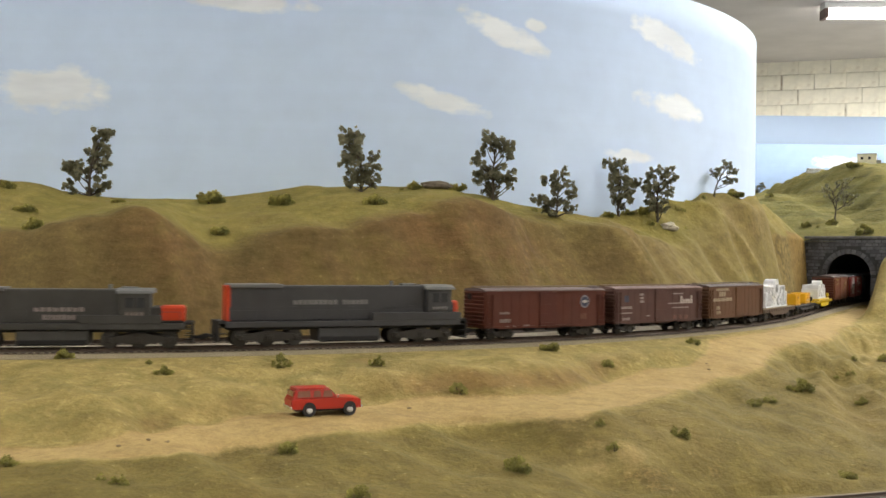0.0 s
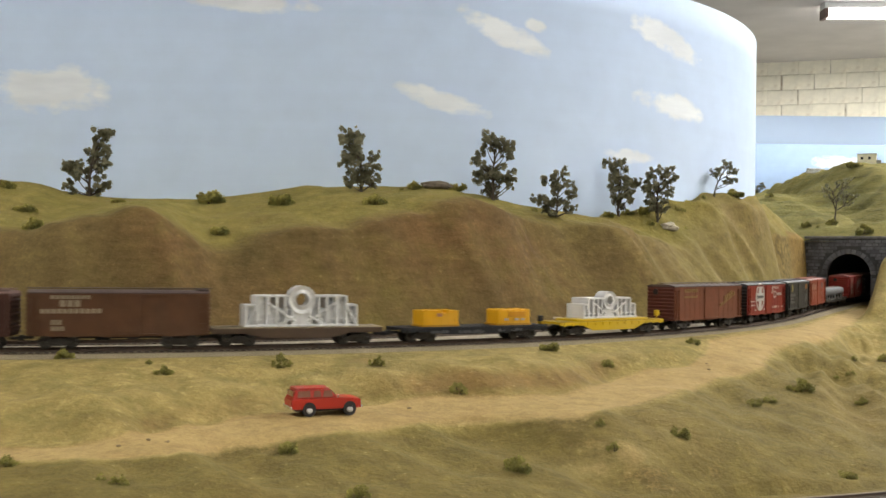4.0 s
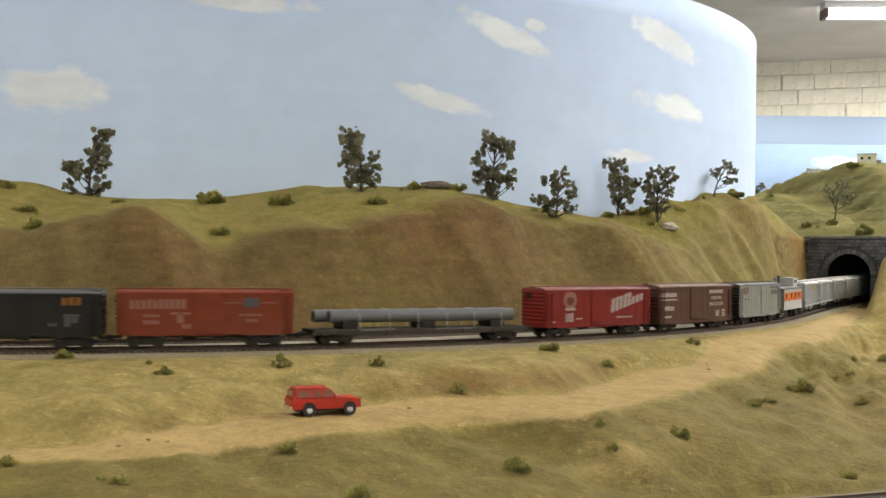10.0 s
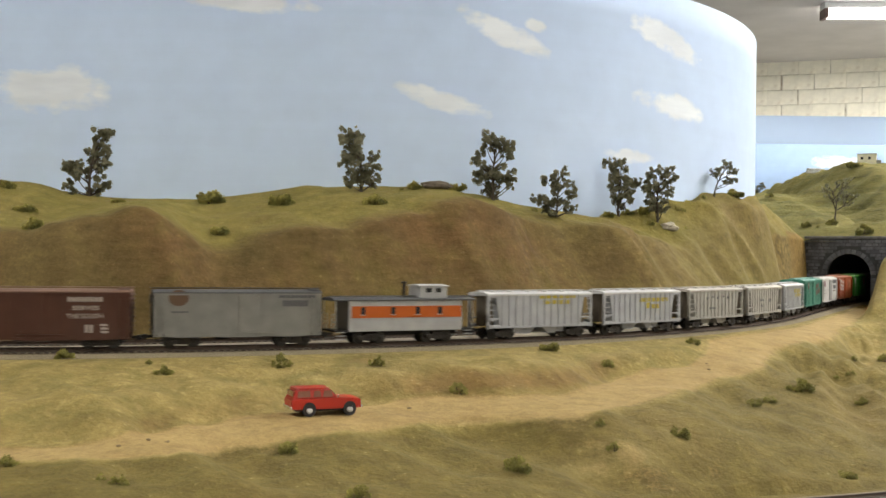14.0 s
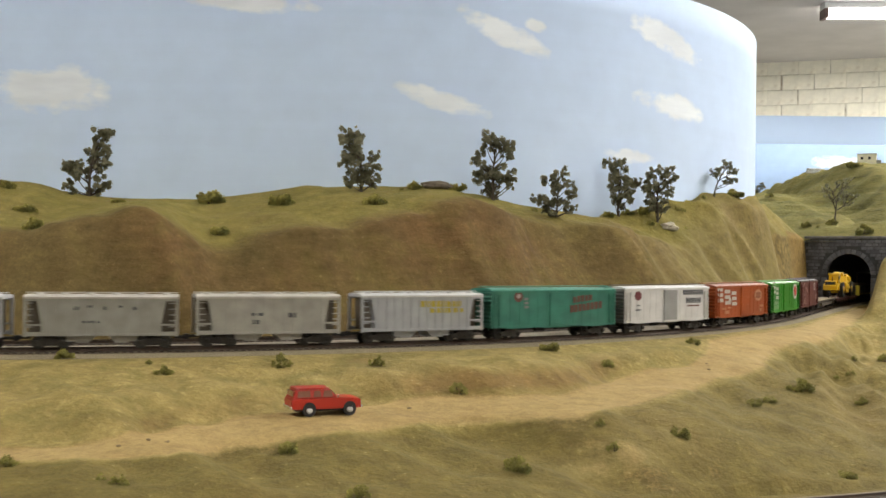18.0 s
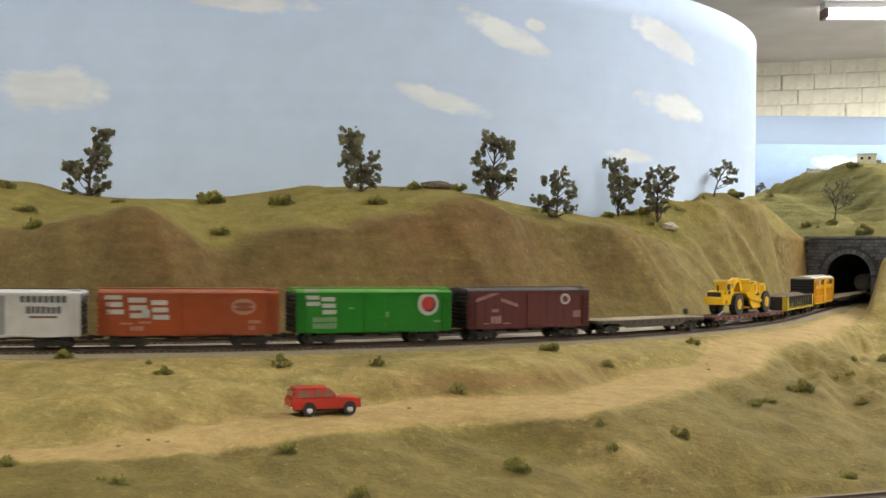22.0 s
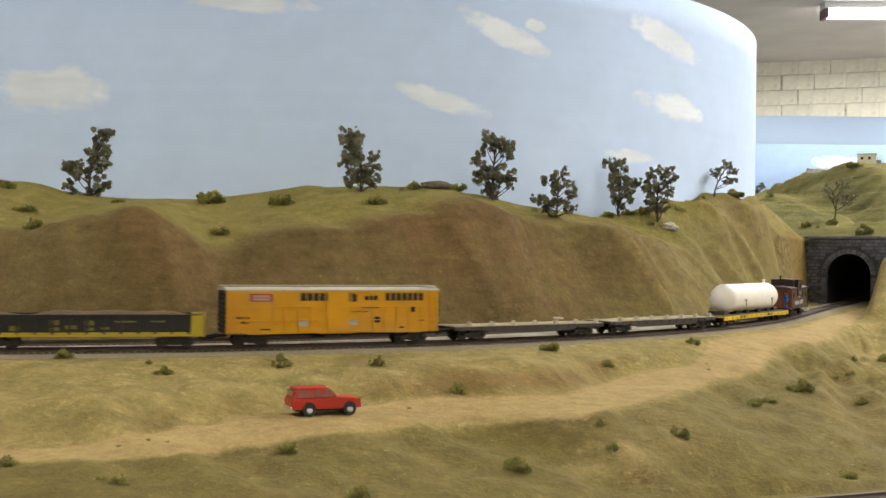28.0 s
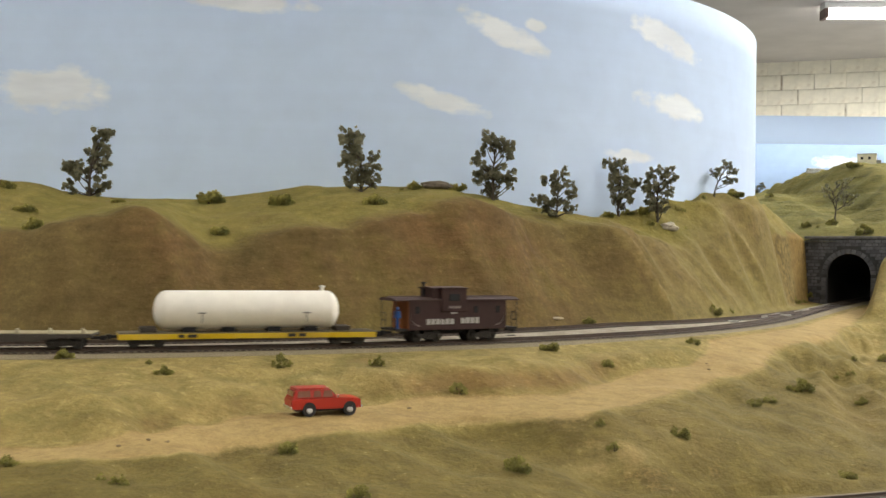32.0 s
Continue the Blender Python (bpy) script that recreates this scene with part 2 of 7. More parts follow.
def ground_z(x, y):
    """Height of the terrain at a plan place, by its nearest grid point."""
    i = np.argmin((GX - x) ** 2 + (GY - y) ** 2)
    return float(GZ.reshape(-1)[i])


# ---- lamps of the room ----
def tube_light(x, y, length, watts, turn=0.0):
    """A twin-tube fluorescent fixture under the ceiling, with the lamp that it is."""
    e = empty("ceiling_light", "white twin-tube fluorescent ceiling light, switched on", "lamp", "ceiling lights")
    part("housing", box(B(), -length / 2, length / 2, -0.09, 0.09, -0.06, 0.0, 0.008), fixture_white, e)
    for dy in (-0.045, 0.045):
        part("tube", rod(B(), (-length / 2 + 0.04, dy, -0.105), (length / 2 - 0.04, dy, -0.105), 0.030, sides=14), tube_glow, e)
    for sx in (-1, 1):
        part("end_cap", box(B(), sx * (length / 2 - 0.02) - 0.02, sx * (length / 2 - 0.02) + 0.02, -0.085, 0.085, -0.145, -0.058, 0.006), cap_dark, e)
    e.matrix_world = pose(x, y, CEILING, 0, 0, turn)
    data = bpy.data.lights.new("tube_lamp", "AREA")
    data.shape, data.size, data.size_y, data.energy = "RECTANGLE", length, 0.16, watts
    data.color = (1.0, 0.985, 0.96)
    lamp = new("tube_lamp", data)
    lamp.matrix_world = Matrix.Translation((x, y, CEILING - 0.150)) @ pose(0, 0, 0, 0, 0, turn)


fixture_white = material("fixture_white", (0.8, 0.8, 0.78), 0.4, vary=0.03)
cap_dark = material("end_cap_paint", (0.12, 0.07, 0.06), 0.5)
tube_glow = glow("tube_glow", (1.0, 0.96, 0.9), 26.0)
tube_light(4.2, 10.0, 1.5, 270, -3)
# unseen fixtures from here on, placed and powered to light backdrop and hills
tube_light(-2.1, -0.1, 2.4, 31, 90)
tube_light(1.7, -1.5, 2.4, 19)
tube_light(3.6, 1.9, 2.4, 205, 60)
tube_light(2.4, 4.0, 2.4, 92)
tube_light(-3.5, 5.6, 2.4, 60)


# ---- materials of the terrain ----
def node_kit(name, rough=0.95, spec=0.2):
    m = bpy.data.materials.new(name)
    m.use_nodes = True
    nt = m.node_tree
    bsdf = nt.nodes["Principled BSDF"]
    bsdf.inputs["Roughness"].default_value = rough
    bsdf.inputs["Specular IOR Level"].default_value = spec

    def tex(vec, scale, detail=5.0, rough_=0.55):
        n = nt.nodes.new("ShaderNodeTexNoise")
        n.inputs["Scale"].default_value, n.inputs["Detail"].default_value, n.inputs["Roughness"].default_value = scale, detail, rough_
        nt.links.new(vec, n.inputs["Vector"])
        return n.outputs["Fac"]

    def stretch(vec, sx, sy, sz):
        n = nt.nodes.new("ShaderNodeMapping")
        n.inputs["Scale"].default_value = (sx, sy, sz)
        nt.links.new(vec, n.inputs["Vector"])
        return n.outputs[0]

    def span(v, lo, hi, a=0.0, b=1.0):
        n = nt.nodes.new("ShaderNodeMapRange")
        n.inputs["From Min"].default_value, n.inputs["From Max"].default_value = lo, hi
        n.inputs["To Min"].default_value, n.inputs["To Max"].default_value = a, b
        nt.links.new(v, n.inputs["Value"])
        return n.outputs[0]

    def math_(op, a, b):
        n = nt.nodes.new("ShaderNodeMath")
        n.operation = op
        for i, v in enumerate((a, b)):
            if isinstance(v, (int, float)):
                n.inputs[i].default_value = v
            else:
                nt.links.new(v, n.inputs[i])
        return n.outputs[0]

    def mix(fac, a, b):
        n = nt.nodes.new("ShaderNodeMix")
        n.data_type = "RGBA"
        if isinstance(fac, (int, float)):
            n.inputs["Factor"].default_value = fac
        else:
            nt.links.new(fac, n.inputs["Factor"])
        for key, v in (("A", a), ("B", b)):
            if isinstance(v, tuple):
                n.inputs[key].default_value = (*v, 1)
            else:
                nt.links.new(v, n.inputs[key])
        return n.outputs["Result"]

    def value(colour, v):
        n = nt.nodes.new("ShaderNodeHueSaturation")
        nt.links.new(colour, n.inputs["Color"])
        nt.links.new(v, n.inputs["Value"])
        return n.outputs[0]

    def relief(height, strength, distance):
        n = nt.nodes.new("ShaderNodeBump")
        n.inputs["Strength"].default_value, n.inputs["Distance"].default_value = strength, distance
        nt.links.new(height, n.inputs["Height"])
        nt.links.new(n.outputs[0], bsdf.inputs["Normal"])

    def colour_out(c):
        nt.links.new(c, bsdf.inputs["Base Color"])

    def attribute(key):
        n = nt.nodes.new("ShaderNodeAttribute")
        n.attribute_name = key
        return n.outputs["Fac"]

    co = nt.nodes.new("ShaderNodeTexCoord")
    return dict(m=m, nt=nt, tex=tex, stretch=stretch, span=span, math=math_, mix=mix, value=value, relief=relief, out=colour_out, attribute=attribute,
                place=co.outputs["Object"], uv=co.outputs["UV"])


def terrain_material():
    """Flocked grass, sifted brown earth and sand, laid by the masks of the mesh."""
    k = node_kit("scenic_ground")
    p, uv = k["place"], k["uv"]
    big, mid, fine = k["tex"](p, 7.0), k["tex"](p, 38.0), k["tex"](p, 420.0, 3.0)
    grain = k["tex"](p, 1100.0, 2.0)
    streak = k["tex"](k["stretch"](uv, 30.0, 7.0, 1.0), 1.0, 6.0)
    level = k["tex"](k["stretch"](p, 26.0, 26.0, 95.0), 1.0, 6.0, 0.62)
    patch = k["tex"](p, 95.0, 4.0)
    wash = k["tex"](p, 3.1, 3.0)
    olive = k["mix"](k["span"](big, 0.36, 0.64), (0.158, 0.134, 0.031), (0.212, 0.170, 0.044))
    olive = k["mix"](k["span"](mid, 0.48, 0.70, 0.0, 0.75), olive, (0.265, 0.212, 0.061))
    olive = k["mix"](k["span"](patch, 0.56, 0.76, 0.0, 0.7), olive, (0.132, 0.116, 0.029))
    olive = k["mix"](k["span"](wash, 0.54, 0.70, 0.0, 0.55), olive, (0.225, 0.165, 0.055))
    straw = k["mix"](k["span"](mid, 0.34, 0.66), (0.290, 0.220, 0.076), (0.200, 0.160, 0.049))
    straw = k["mix"](k["span"](big, 0.54, 0.72, 0.0, 0.75), straw, (0.160, 0.136, 0.039))
    straw = k["mix"](k["span"](patch, 0.55, 0.72, 0.0, 0.75), straw, (0.375, 0.290, 0.110))
    straw = k["mix"](k["span"](wash, 0.52, 0.72, 0.0, 0.5), straw, (0.225, 0.158, 0.055))
    dull = k["mix"](k["span"](mid, 0.34, 0.66), (0.172, 0.130, 0.039), (0.130, 0.103, 0.029))
    dull = k["mix"](k["span"](patch, 0.54, 0.74, 0.0, 0.6), dull, (0.191, 0.149, 0.049))
    dull = k["mix"](k["span"](wash, 0.52, 0.72, 0.0, 0.8), dull, (0.206, 0.144, 0.048))
    earth = k["mix"](k["span"](streak, 0.30, 0.72), (0.104, 0.069, 0.025), (0.134, 0.091, 0.032))
    earth = k["mix"](k["span"](big, 0.42, 0.68), earth, (0.100, 0.073, 0.025))
    earth = k["mix"](k["math"]("MULTIPLY", k["attribute"]("russet"), k["span"](mid, 0.25, 0.6, 0.5, 0.9)), earth, (0.140, 0.081, 0.031))
    earth = k["mix"](k["attribute"]("dry"), earth, k["mix"](k["span"](streak, 0.34, 0.68), (0.156, 0.110, 0.040), (0.200, 0.148, 0.056)))
    earth = k["mix"](k["math"]("MULTIPLY", k["attribute"]("moss"), k["span"](mid, 0.3, 0.62, 0.45, 1.0)), earth, k["mix"](k["span"](streak, 0.34, 0.68), (0.154, 0.129, 0.038), (0.201, 0.164, 0.055)))
    # a paler line along the rib paints in its lit crest
    earth = k["mix"](k["attribute"]("ridge"), earth, (0.278, 0.204, 0.083))
    earth = k["value"](earth, k["span"](level, 0.3, 0.7, 0.80, 1.20))
    earth = k["value"](earth, k["span"](patch, 0.3, 0.7, 0.92, 1.08))
    sand = k["mix"](k["span"](mid, 0.35, 0.65), (0.355, 0.252, 0.103), (0.302, 0.208, 0.082))
    sand = k["mix"](k["span"](wash, 0.48, 0.7), sand, (0.322, 0.230, 0.092))
    sand = k["mix"](k["span"](patch, 0.58, 0.72, 0.0, 0.5), sand, (0.27, 0.175, 0.072))
    sand = k["mix"](k["span"](fine, 0.64, 0.74), sand, (0.26, 0.172, 0.072))
    rock = k["mix"](k["span"](streak, 0.4, 0.6), (0.26, 0.165, 0.046), (0.19, 0.125, 0.037))
    rock = k["mix"](k["span"](patch, 0.48, 0.68), rock, (0.15, 0.095, 0.029))
    crag = k["mix"](k["span"](patch, 0.42, 0.62), (0.120, 0.090, 0.031), (0.225, 0.160, 0.053))
    crag = k["mix"](k["span"](mid, 0.45, 0.65), crag, (0.165, 0.120, 0.040))
    cut = k["mix"](k["span"](streak, 0.35, 0.65), (0.232, 0.149, 0.052), (0.160, 0.107, 0.037))

    def edge(key, soft=0.22):
        wobble = k["math"]("ADD", k["attribute"](key), k["math"]("MULTIPLY", k["math"]("SUBTRACT", mid, 0.5), 0.9))
        if soft > 0.25:
            wobble = k["math"]("ADD", wobble, k["math"]("MULTIPLY", k["math"]("SUBTRACT", big, 0.5), 1.4))
        wobble = k["math"]("ADD", wobble, k["math"]("MULTIPLY", k["math"]("SUBTRACT", fine, 0.5), 0.4))
        return k["span"](wobble, 0.5 - soft, 0.5 + soft)

    c = k["mix"](edge("front", 0.3), olive, straw)
    c = k["mix"](edge("low", 0.4), c, dull)
    bare = edge("earth", 0.5)
    c = k["mix"](bare, c, earth)
    c = k["mix"](edge("cut", 0.3), c, cut)
    c = k["mix"](edge("crag", 0.25), c, crag)
    c = k["mix"](edge("rock", 0.2), c, rock)
    c = k["mix"](k["math"]("MULTIPLY", k["attribute"]("dusty"), k["span"](mid, 0.35, 0.6, 0.3, 1.0)), c, (0.300, 0.232, 0.092))
    road = edge("sand", 0.27)
    c = k["mix"](road, c, sand)
    c = k["value"](c, k["span"](grain, 0.3, 0.7, 0.95, 1.05))
    c = k["value"](c, k["span"](fine, 0.3, 0.7, 0.91, 1.09))
    blotch, clump = k["tex"](p, 62.0, 3.0, 0.5), k["tex"](p, 185.0, 3.0, 0.6)
    c = k["value"](c, k["span"](blotch, 0.3, 0.7, 0.88, 1.12))
    c = k["value"](c, k["span"](clump, 0.3, 0.7, 0.89, 1.11))
    fleck = k["math"]("MULTIPLY", k["span"](clump, 0.66, 0.74), k["span"](bare, 0.0, 1.0, 0.45, 0.12))
    c = k["mix"](fleck, c, (0.42, 0.34, 0.156))
    k["out"](c)
    smoother = k["span"](bare, 0.0, 1.0, 0.8, 0.34)
    rough = k["math"]("MULTIPLY", k["math"]("ADD", k["math"]("MULTIPLY", fine, 0.50), k["math"]("MULTIPLY", grain, 0.30)), smoother)
    rough = k["math"]("MULTIPLY", rough, k["span"](road, 0.0, 1.0, 1.0, 0.30))
    rough = k["math"]("ADD", rough, k["math"]("MULTIPLY", k["math"]("MULTIPLY", patch, k["span"](road, 0.0, 1.0, 0.8, 0.3)), k["span"](bare, 0.0, 1.0, 1.0, 0.5)))
    rough = k["math"]("ADD", rough, k["math"]("MULTIPLY", k["math"]("MULTIPLY", level, bare), k["span"](k["attribute"]("dry"), 0.0, 0.6, 1.0, 0.12)))
    rough = k["math"]("ADD", rough, k["math"]("MULTIPLY", k["math"]("MULTIPLY", clump, k["span"](road, 0.0, 1.0, 1.0, 0.25)), k["span"](bare, 0.0, 1.0, 0.9, 0.45)))
    k["relief"](rough, 0.75, 0.0024)
    return k["m"]


def mask(ob, key, values):
    ob.data.attributes.new(key, "FLOAT", "POINT").data.foreach_set("value", np.ascontiguousarray(values, dtype=np.float32).reshape(-1))


def band(v, lo, hi, soft):
    return np.clip((v - lo) / soft + 0.5, 0, 1) * np.clip((hi - v) / soft + 0.5, 0, 1)


ground = sheet("ground", GX, GY, GZ, terrain_material(), "structure", "model landscape of flocked dry grass, brown earth and sand", "ground", flip=True)
_lines = [profile(s) for s in SS]
_rl, _ru = np.array([l[3][0] for l in _lines])[:, None], np.array([l[4][0] for l in _lines])[:, None]
_lip = np.array([l[9][0] for l in _lines])[:, None]
mask(ground, "sand", band(DD, _rl, _ru, 0.012))
mask(ground, "front", (DD < -0.03) * 1.0)
# duller flock below the road, with the bank's shade painted in at the left
mask(ground, "low", np.clip((_rl + 0.003 - DD) / 0.014, 0, 1) * np.interp(SS, (-0.1, 0.0, 0.35, 0.6), (1.35, 1.1, 1.0, 0.2))[:, None])
mask(ground, "cut", band(DD, _ru + 0.003, _ru + 0.034, 0.02) * np.interp(SS, (-0.6, -0.3, -0.12, -0.06, 0.06, 0.12, 0.2), (0.25, 0.36, 0.42, 0.85, 0.75, 0.55, 0.1))[:, None])
_bare = np.interp(SS, (-0.6, -0.2, 0.0, 0.3, 0.6, 0.9, 1.05, 1.3), (1.05, 1.0, 0.95, 1.05, 0.86, 0.80, 0.6, 0.3))[:, None]
mask(ground, "earth", band(DD, FOOT - 0.02, _lip + 0.018, 0.045) * _bare)
mask(ground, "dry", np.repeat(np.interp(SS, (-0.6, -0.42, -0.33, 0.16, 0.40, 0.52, 1.3), (0.6, 0.45, 0.05, 0.0, 0.22, 0.78, 0.9))[:, None], DD.shape[1], 1))


def blots(*rows):
    """Soft patches on the terrain: place along the track, offset, half length, half width, strength."""
    return np.clip(sum(k * np.exp(-((SS[:, None] - s) / a) ** 2 - ((DD - d) / b) ** 2) for s, d, a, b, k in rows), 0, 1)


mask(ground, "russet", blots((-0.27, 0.165, 0.05, 0.03, 0.9), (-0.17, 0.13, 0.08, 0.03, 0.7), (0.06, 0.17, 0.11, 0.04, 0.9), (-0.50, 0.14, 0.05, 0.04, 0.8), (0.22, 0.15, 0.10, 0.035, 0.8), (0.44, 0.14, 0.03, 0.03, 0.6)))
mask(ground, "dusty", blots((-0.036, -0.292, 0.018, 0.014, 0.8), (-0.008, -0.300, 0.016, 0.012, 0.8), (0.03, -0.285, 0.03, 0.015, 0.4), (-0.10, -0.10, 0.05, 0.02, 0.4), (0.12, -0.075, 0.05, 0.012, 0.5)))
mask(ground, "moss", np.clip(1.2 - (DD - FOOT) / 0.030, 0, 1) * np.interp(SS, (0.25, 0.42, 0.6, 1.0), (0.0, 0.45, 0.9, 0.6))[:, None] + 0.55 * blots((0.37, 0.178, 0.06, 0.018, 1.0), (0.75, 0.13, 0.16, 0.03, 1.0)))
# lit crest of the first rib as a pale streak, wider on its right
_edge_line = SS[:, None] - (0.452 - 0.6 * (DD - FOOT))
mask(ground, "ridge", np.exp(-(np.where(_edge_line > 0, _edge_line / 0.012, _edge_line / 0.004)) ** 2) * band(DD, FOOT + 0.01, _lip, 0.02) * 0.75)
mask(ground, "rock", np.clip((SS - 1.15) / 0.05, 0, 1)[:, None] * (DD > 0.055) * (DD < 0.093))
mask(ground, "crag", np.clip((SS - 1.055) / 0.02, 0, 1)[:, None] * (DD > 0.055) * (DD < _lip + 0.003))
_uv = ground.data.uv_layers.new(name="UVMap")
_idx = np.empty(len(ground.data.loops), dtype=np.int64)
ground.data.loops.foreach_get("vertex_index", _idx)
_flat = np.stack([np.repeat(SS[:, None], DD.shape[1], 1).reshape(-1), DD.reshape(-1)], -1)
_uv.data.foreach_set("uv", _flat[_idx].reshape(-1).astype(np.float32))


# ---- track ----
def ribbon(name, parent, mat, places, outline, closed=True):
    """A cross-section in offset and height, drawn along the track."""
    n = len(outline(0.0) if callable(outline) else outline)
    verts, faces = [], []
    for s, base in places:
        for d, z in (outline(s) if callable(outline) else outline):
            x, y, _ = rail(s, d)
            verts.append((float(x), float(y), float(base + z)))
    for i in range(len(places) - 1):
        for j in range(n if closed else n - 1):
            k = (j + 1) % n
            faces.append((i * n + j, (i + 1) * n + j, (i + 1) * n + k, i * n + k))
    me = bpy.data.meshes.new(name)
    me.from_pydata(verts, [], faces)
    me.materials.append(mat)
    ob = new(name, me)
    ob.parent = parent
    return ob


def rail_shape(d, up=0.0):
    return [(d - 0.0012, -0.0025), (d - 0.0005, -0.0020), (d - 0.0004, -0.0008 + up), (d - 0.0007, up), (d + 0.0007, up), (d + 0.0004, -0.0008 + up), (d + 0.0005, -0.0020), (d + 0.0012, -0.0025)]


def track(s0, s1, d_of, z_of, label, bed=True):
    """Two rails on ties, on their bed of cinders, along a line at d_of(s) from the main track."""
    e = empty("railway_track", label, "track", kind="structure")
    places = [(s, z_of(s)) for s in np.arange(s0, s1, 0.02)]
    shift = lambda shape: lambda s: [(d + d_of(s), z) for d, z in shape]
    if bed:
        ribbon("ballast", e, ballast_mat, places, shift([(-0.040, -0.014), (-0.032, -0.0062), (-0.0185, -0.0040), (0.0185, -0.0040), (0.030, -0.0046), (0.034, -0.012)]), False)["kind"] = "stuff"
    for d in (-0.0085, 0.0085):
        ribbon("rail", e, rail_brown, places, shift(rail_shape(d)))["label"] = "rusty brown steel rail"
    verts, faces = [], []
    for s in np.arange(s0, s1, 0.0062):
        z, d0 = z_of(s), d_of(s)
        jitter = random.uniform(-0.0004, 0.0004)
        corner = []
        for ds in (-0.0016, 0.0016):
            for d in (-0.0155, 0.0155):
                x, y, _ = rail(s + ds + jitter, d + d0)
                corner += [(float(x), float(y), z - 0.0045), (float(x), float(y), z - 0.0024)]
        n = len(verts)
        verts += corner
        faces += [(n + a, n + b, n + c, n + d) for a, b, c, d in ((1, 3, 7, 5), (0, 1, 5, 4), (2, 6, 7, 3), (0, 2, 3, 1), (4, 5, 7, 6))]
    me = bpy.data.meshes.new("ties")
    me.from_pydata(verts, [], faces)
    me.materials.append(tie_wood)
    ties = new("ties", me)
    ties.parent = e
    ties["label"], ties["kind"] = "dark creosoted wooden ties", "stuff"
    ribbon("cinder_fill", e, cinder, places, shift([(-0.0172, -0.0040), (-0.0150, -0.0029), (-0.0095, -0.0027), (0.0, -0.0025), (0.0095, -0.0027), (0.0150, -0.0029), (0.0172, -0.0040)]), False)["label"] = "dark cinders between the ties"
    return e


def ballast_material():
    k = node_kit("ballast_grit")
    fine, mid = k["tex"](k["place"], 900.0, 2.0), k["tex"](k["place"], 40.0)
    c = k["mix"](k["span"](fine, 0.35, 0.65), (0.165, 0.135, 0.085), (0.26, 0.215, 0.145))
    c = k["mix"](k["span"](mid, 0.5, 0.75), c, (0.26, 0.215, 0.135))
    k["out"](c)
    k["relief"](fine, 0.8, 0.001)
    return k["m"]


ballast_mat = ballast_material()
cinder = material("cinder", (0.085, 0.064, 0.040), 0.95, vary=0.3, scale=500, bump=0.6, bump_scale=900, second=(0.115, 0.088, 0.055), mix_scale=60)
pale_grit = material("pale_grit", (0.34, 0.30, 0.23), 0.95, vary=0.2, scale=500, bump=0.5, bump_scale=900, second=(0.25, 0.215, 0.155), mix_scale=45)
throw_grey = material("throw_grey", (0.40, 0.38, 0.34), 0.7)
rail_brown = material("rail_rust", (0.070, 0.046, 0.030), 0.7, vary=0.2, scale=120)
rail_bright = material("rail_worn", (0.26, 0.235, 0.19), 0.5, metal=0.0, vary=0.12, scale=90)
tie_wood = material("tie_wood", (0.05, 0.036, 0.026), 0.85, vary=0.3, scale=300)
main = track(-7.3, 2.4, lambda s: 0.0, lambda s: float(rail_z(s)), "curved main railway track on pale ballast")
track(-7.3, 0.93, lambda s: float(siding(s)[0]), lambda s: float(rail_z(s) + siding(s)[1]), "siding that joins the main track before the tunnel", False)
_line = [(s, float(rail_z(s))) for s in np.arange(-7.3, PORTAL_S, 0.02)]


def between(s):
    """The bed from the main track over to the siding and its far shoulder."""
    side, up = (float(v) for v in siding(s))
    far = max(side + 0.016, 0.0195)
    return [(0.016, -0.0038), (0.5 * (0.016 + max(side - 0.016, 0.018)), -0.0022 + 0.5 * up), (max(side - 0.016, 0.0185), up - 0.0034), (far, up - 0.0036), (far + 0.012, up - 0.0046), (far + 0.020, up - 0.0120)]


ribbon("ballast_bed", main, pale_grit, _line, between, False)["label"] = "pale grit between the tracks"
# the turnout: two point blades and their throw bars, where the siding leaves
for _s0, _s1, _off in ((0.62, 0.74, 0.0120), (0.80, 0.93, 0.0070)):
    _blade = [(s, float(rail_z(s) + siding(s)[1])) for s in np.arange(_s0, _s1, 0.02)]
    ribbon("point_blade", main, rail_bright, _blade, lambda s, o=_off: rail_shape(o + 0.25 * float(siding(s)[0]), 0.0004))["label"] = "bright worn point blade"
for _s0, _d0 in ((0.50, 0.020), (0.70, 0.004)):
    _x0, _y0, _h0 = rail(_s0, _d0)
    _bar = part("throw_bar", box(B(), -0.002, 0.002, -0.007, 0.007, 0.0, 0.0022, 0.0004), throw_grey, main, "pale grey throw bar of the turnout")
    _bar.matrix_world = pose(float(_x0), float(_y0), float(rail_z(_s0)) - 0.001, 0, 0, math.degrees(float(_h0)))
track(-1.5, 0.80, lambda s: -float(low_track(s)), lambda s: -0.0815, "lower railway track along the layout edge")

# ---- layout edge ----
fascia_paint = material("fascia_paint", (0.10, 0.13, 0.10), 0.6, vary=0.08, scale=4)
_sf = np.arange(-7.2, PORTAL_S, 0.05)
_fx, _fy = np.array([rail(s, -0.50)[0] for s in _sf]), np.array([rail(s, -0.50)[1] for s in _sf])
_fz = np.interp(_sf, SS, GZ[:, 0])
sheet("fascia", np.stack([_fx, _fx], 1), np.stack([_fy, _fy], 1), np.stack([_fz + 0.003, np.full_like(_fz, FLOOR)], 1), fascia_paint, "structure", "plain painted fascia of the layout down to the floor", "fascia")


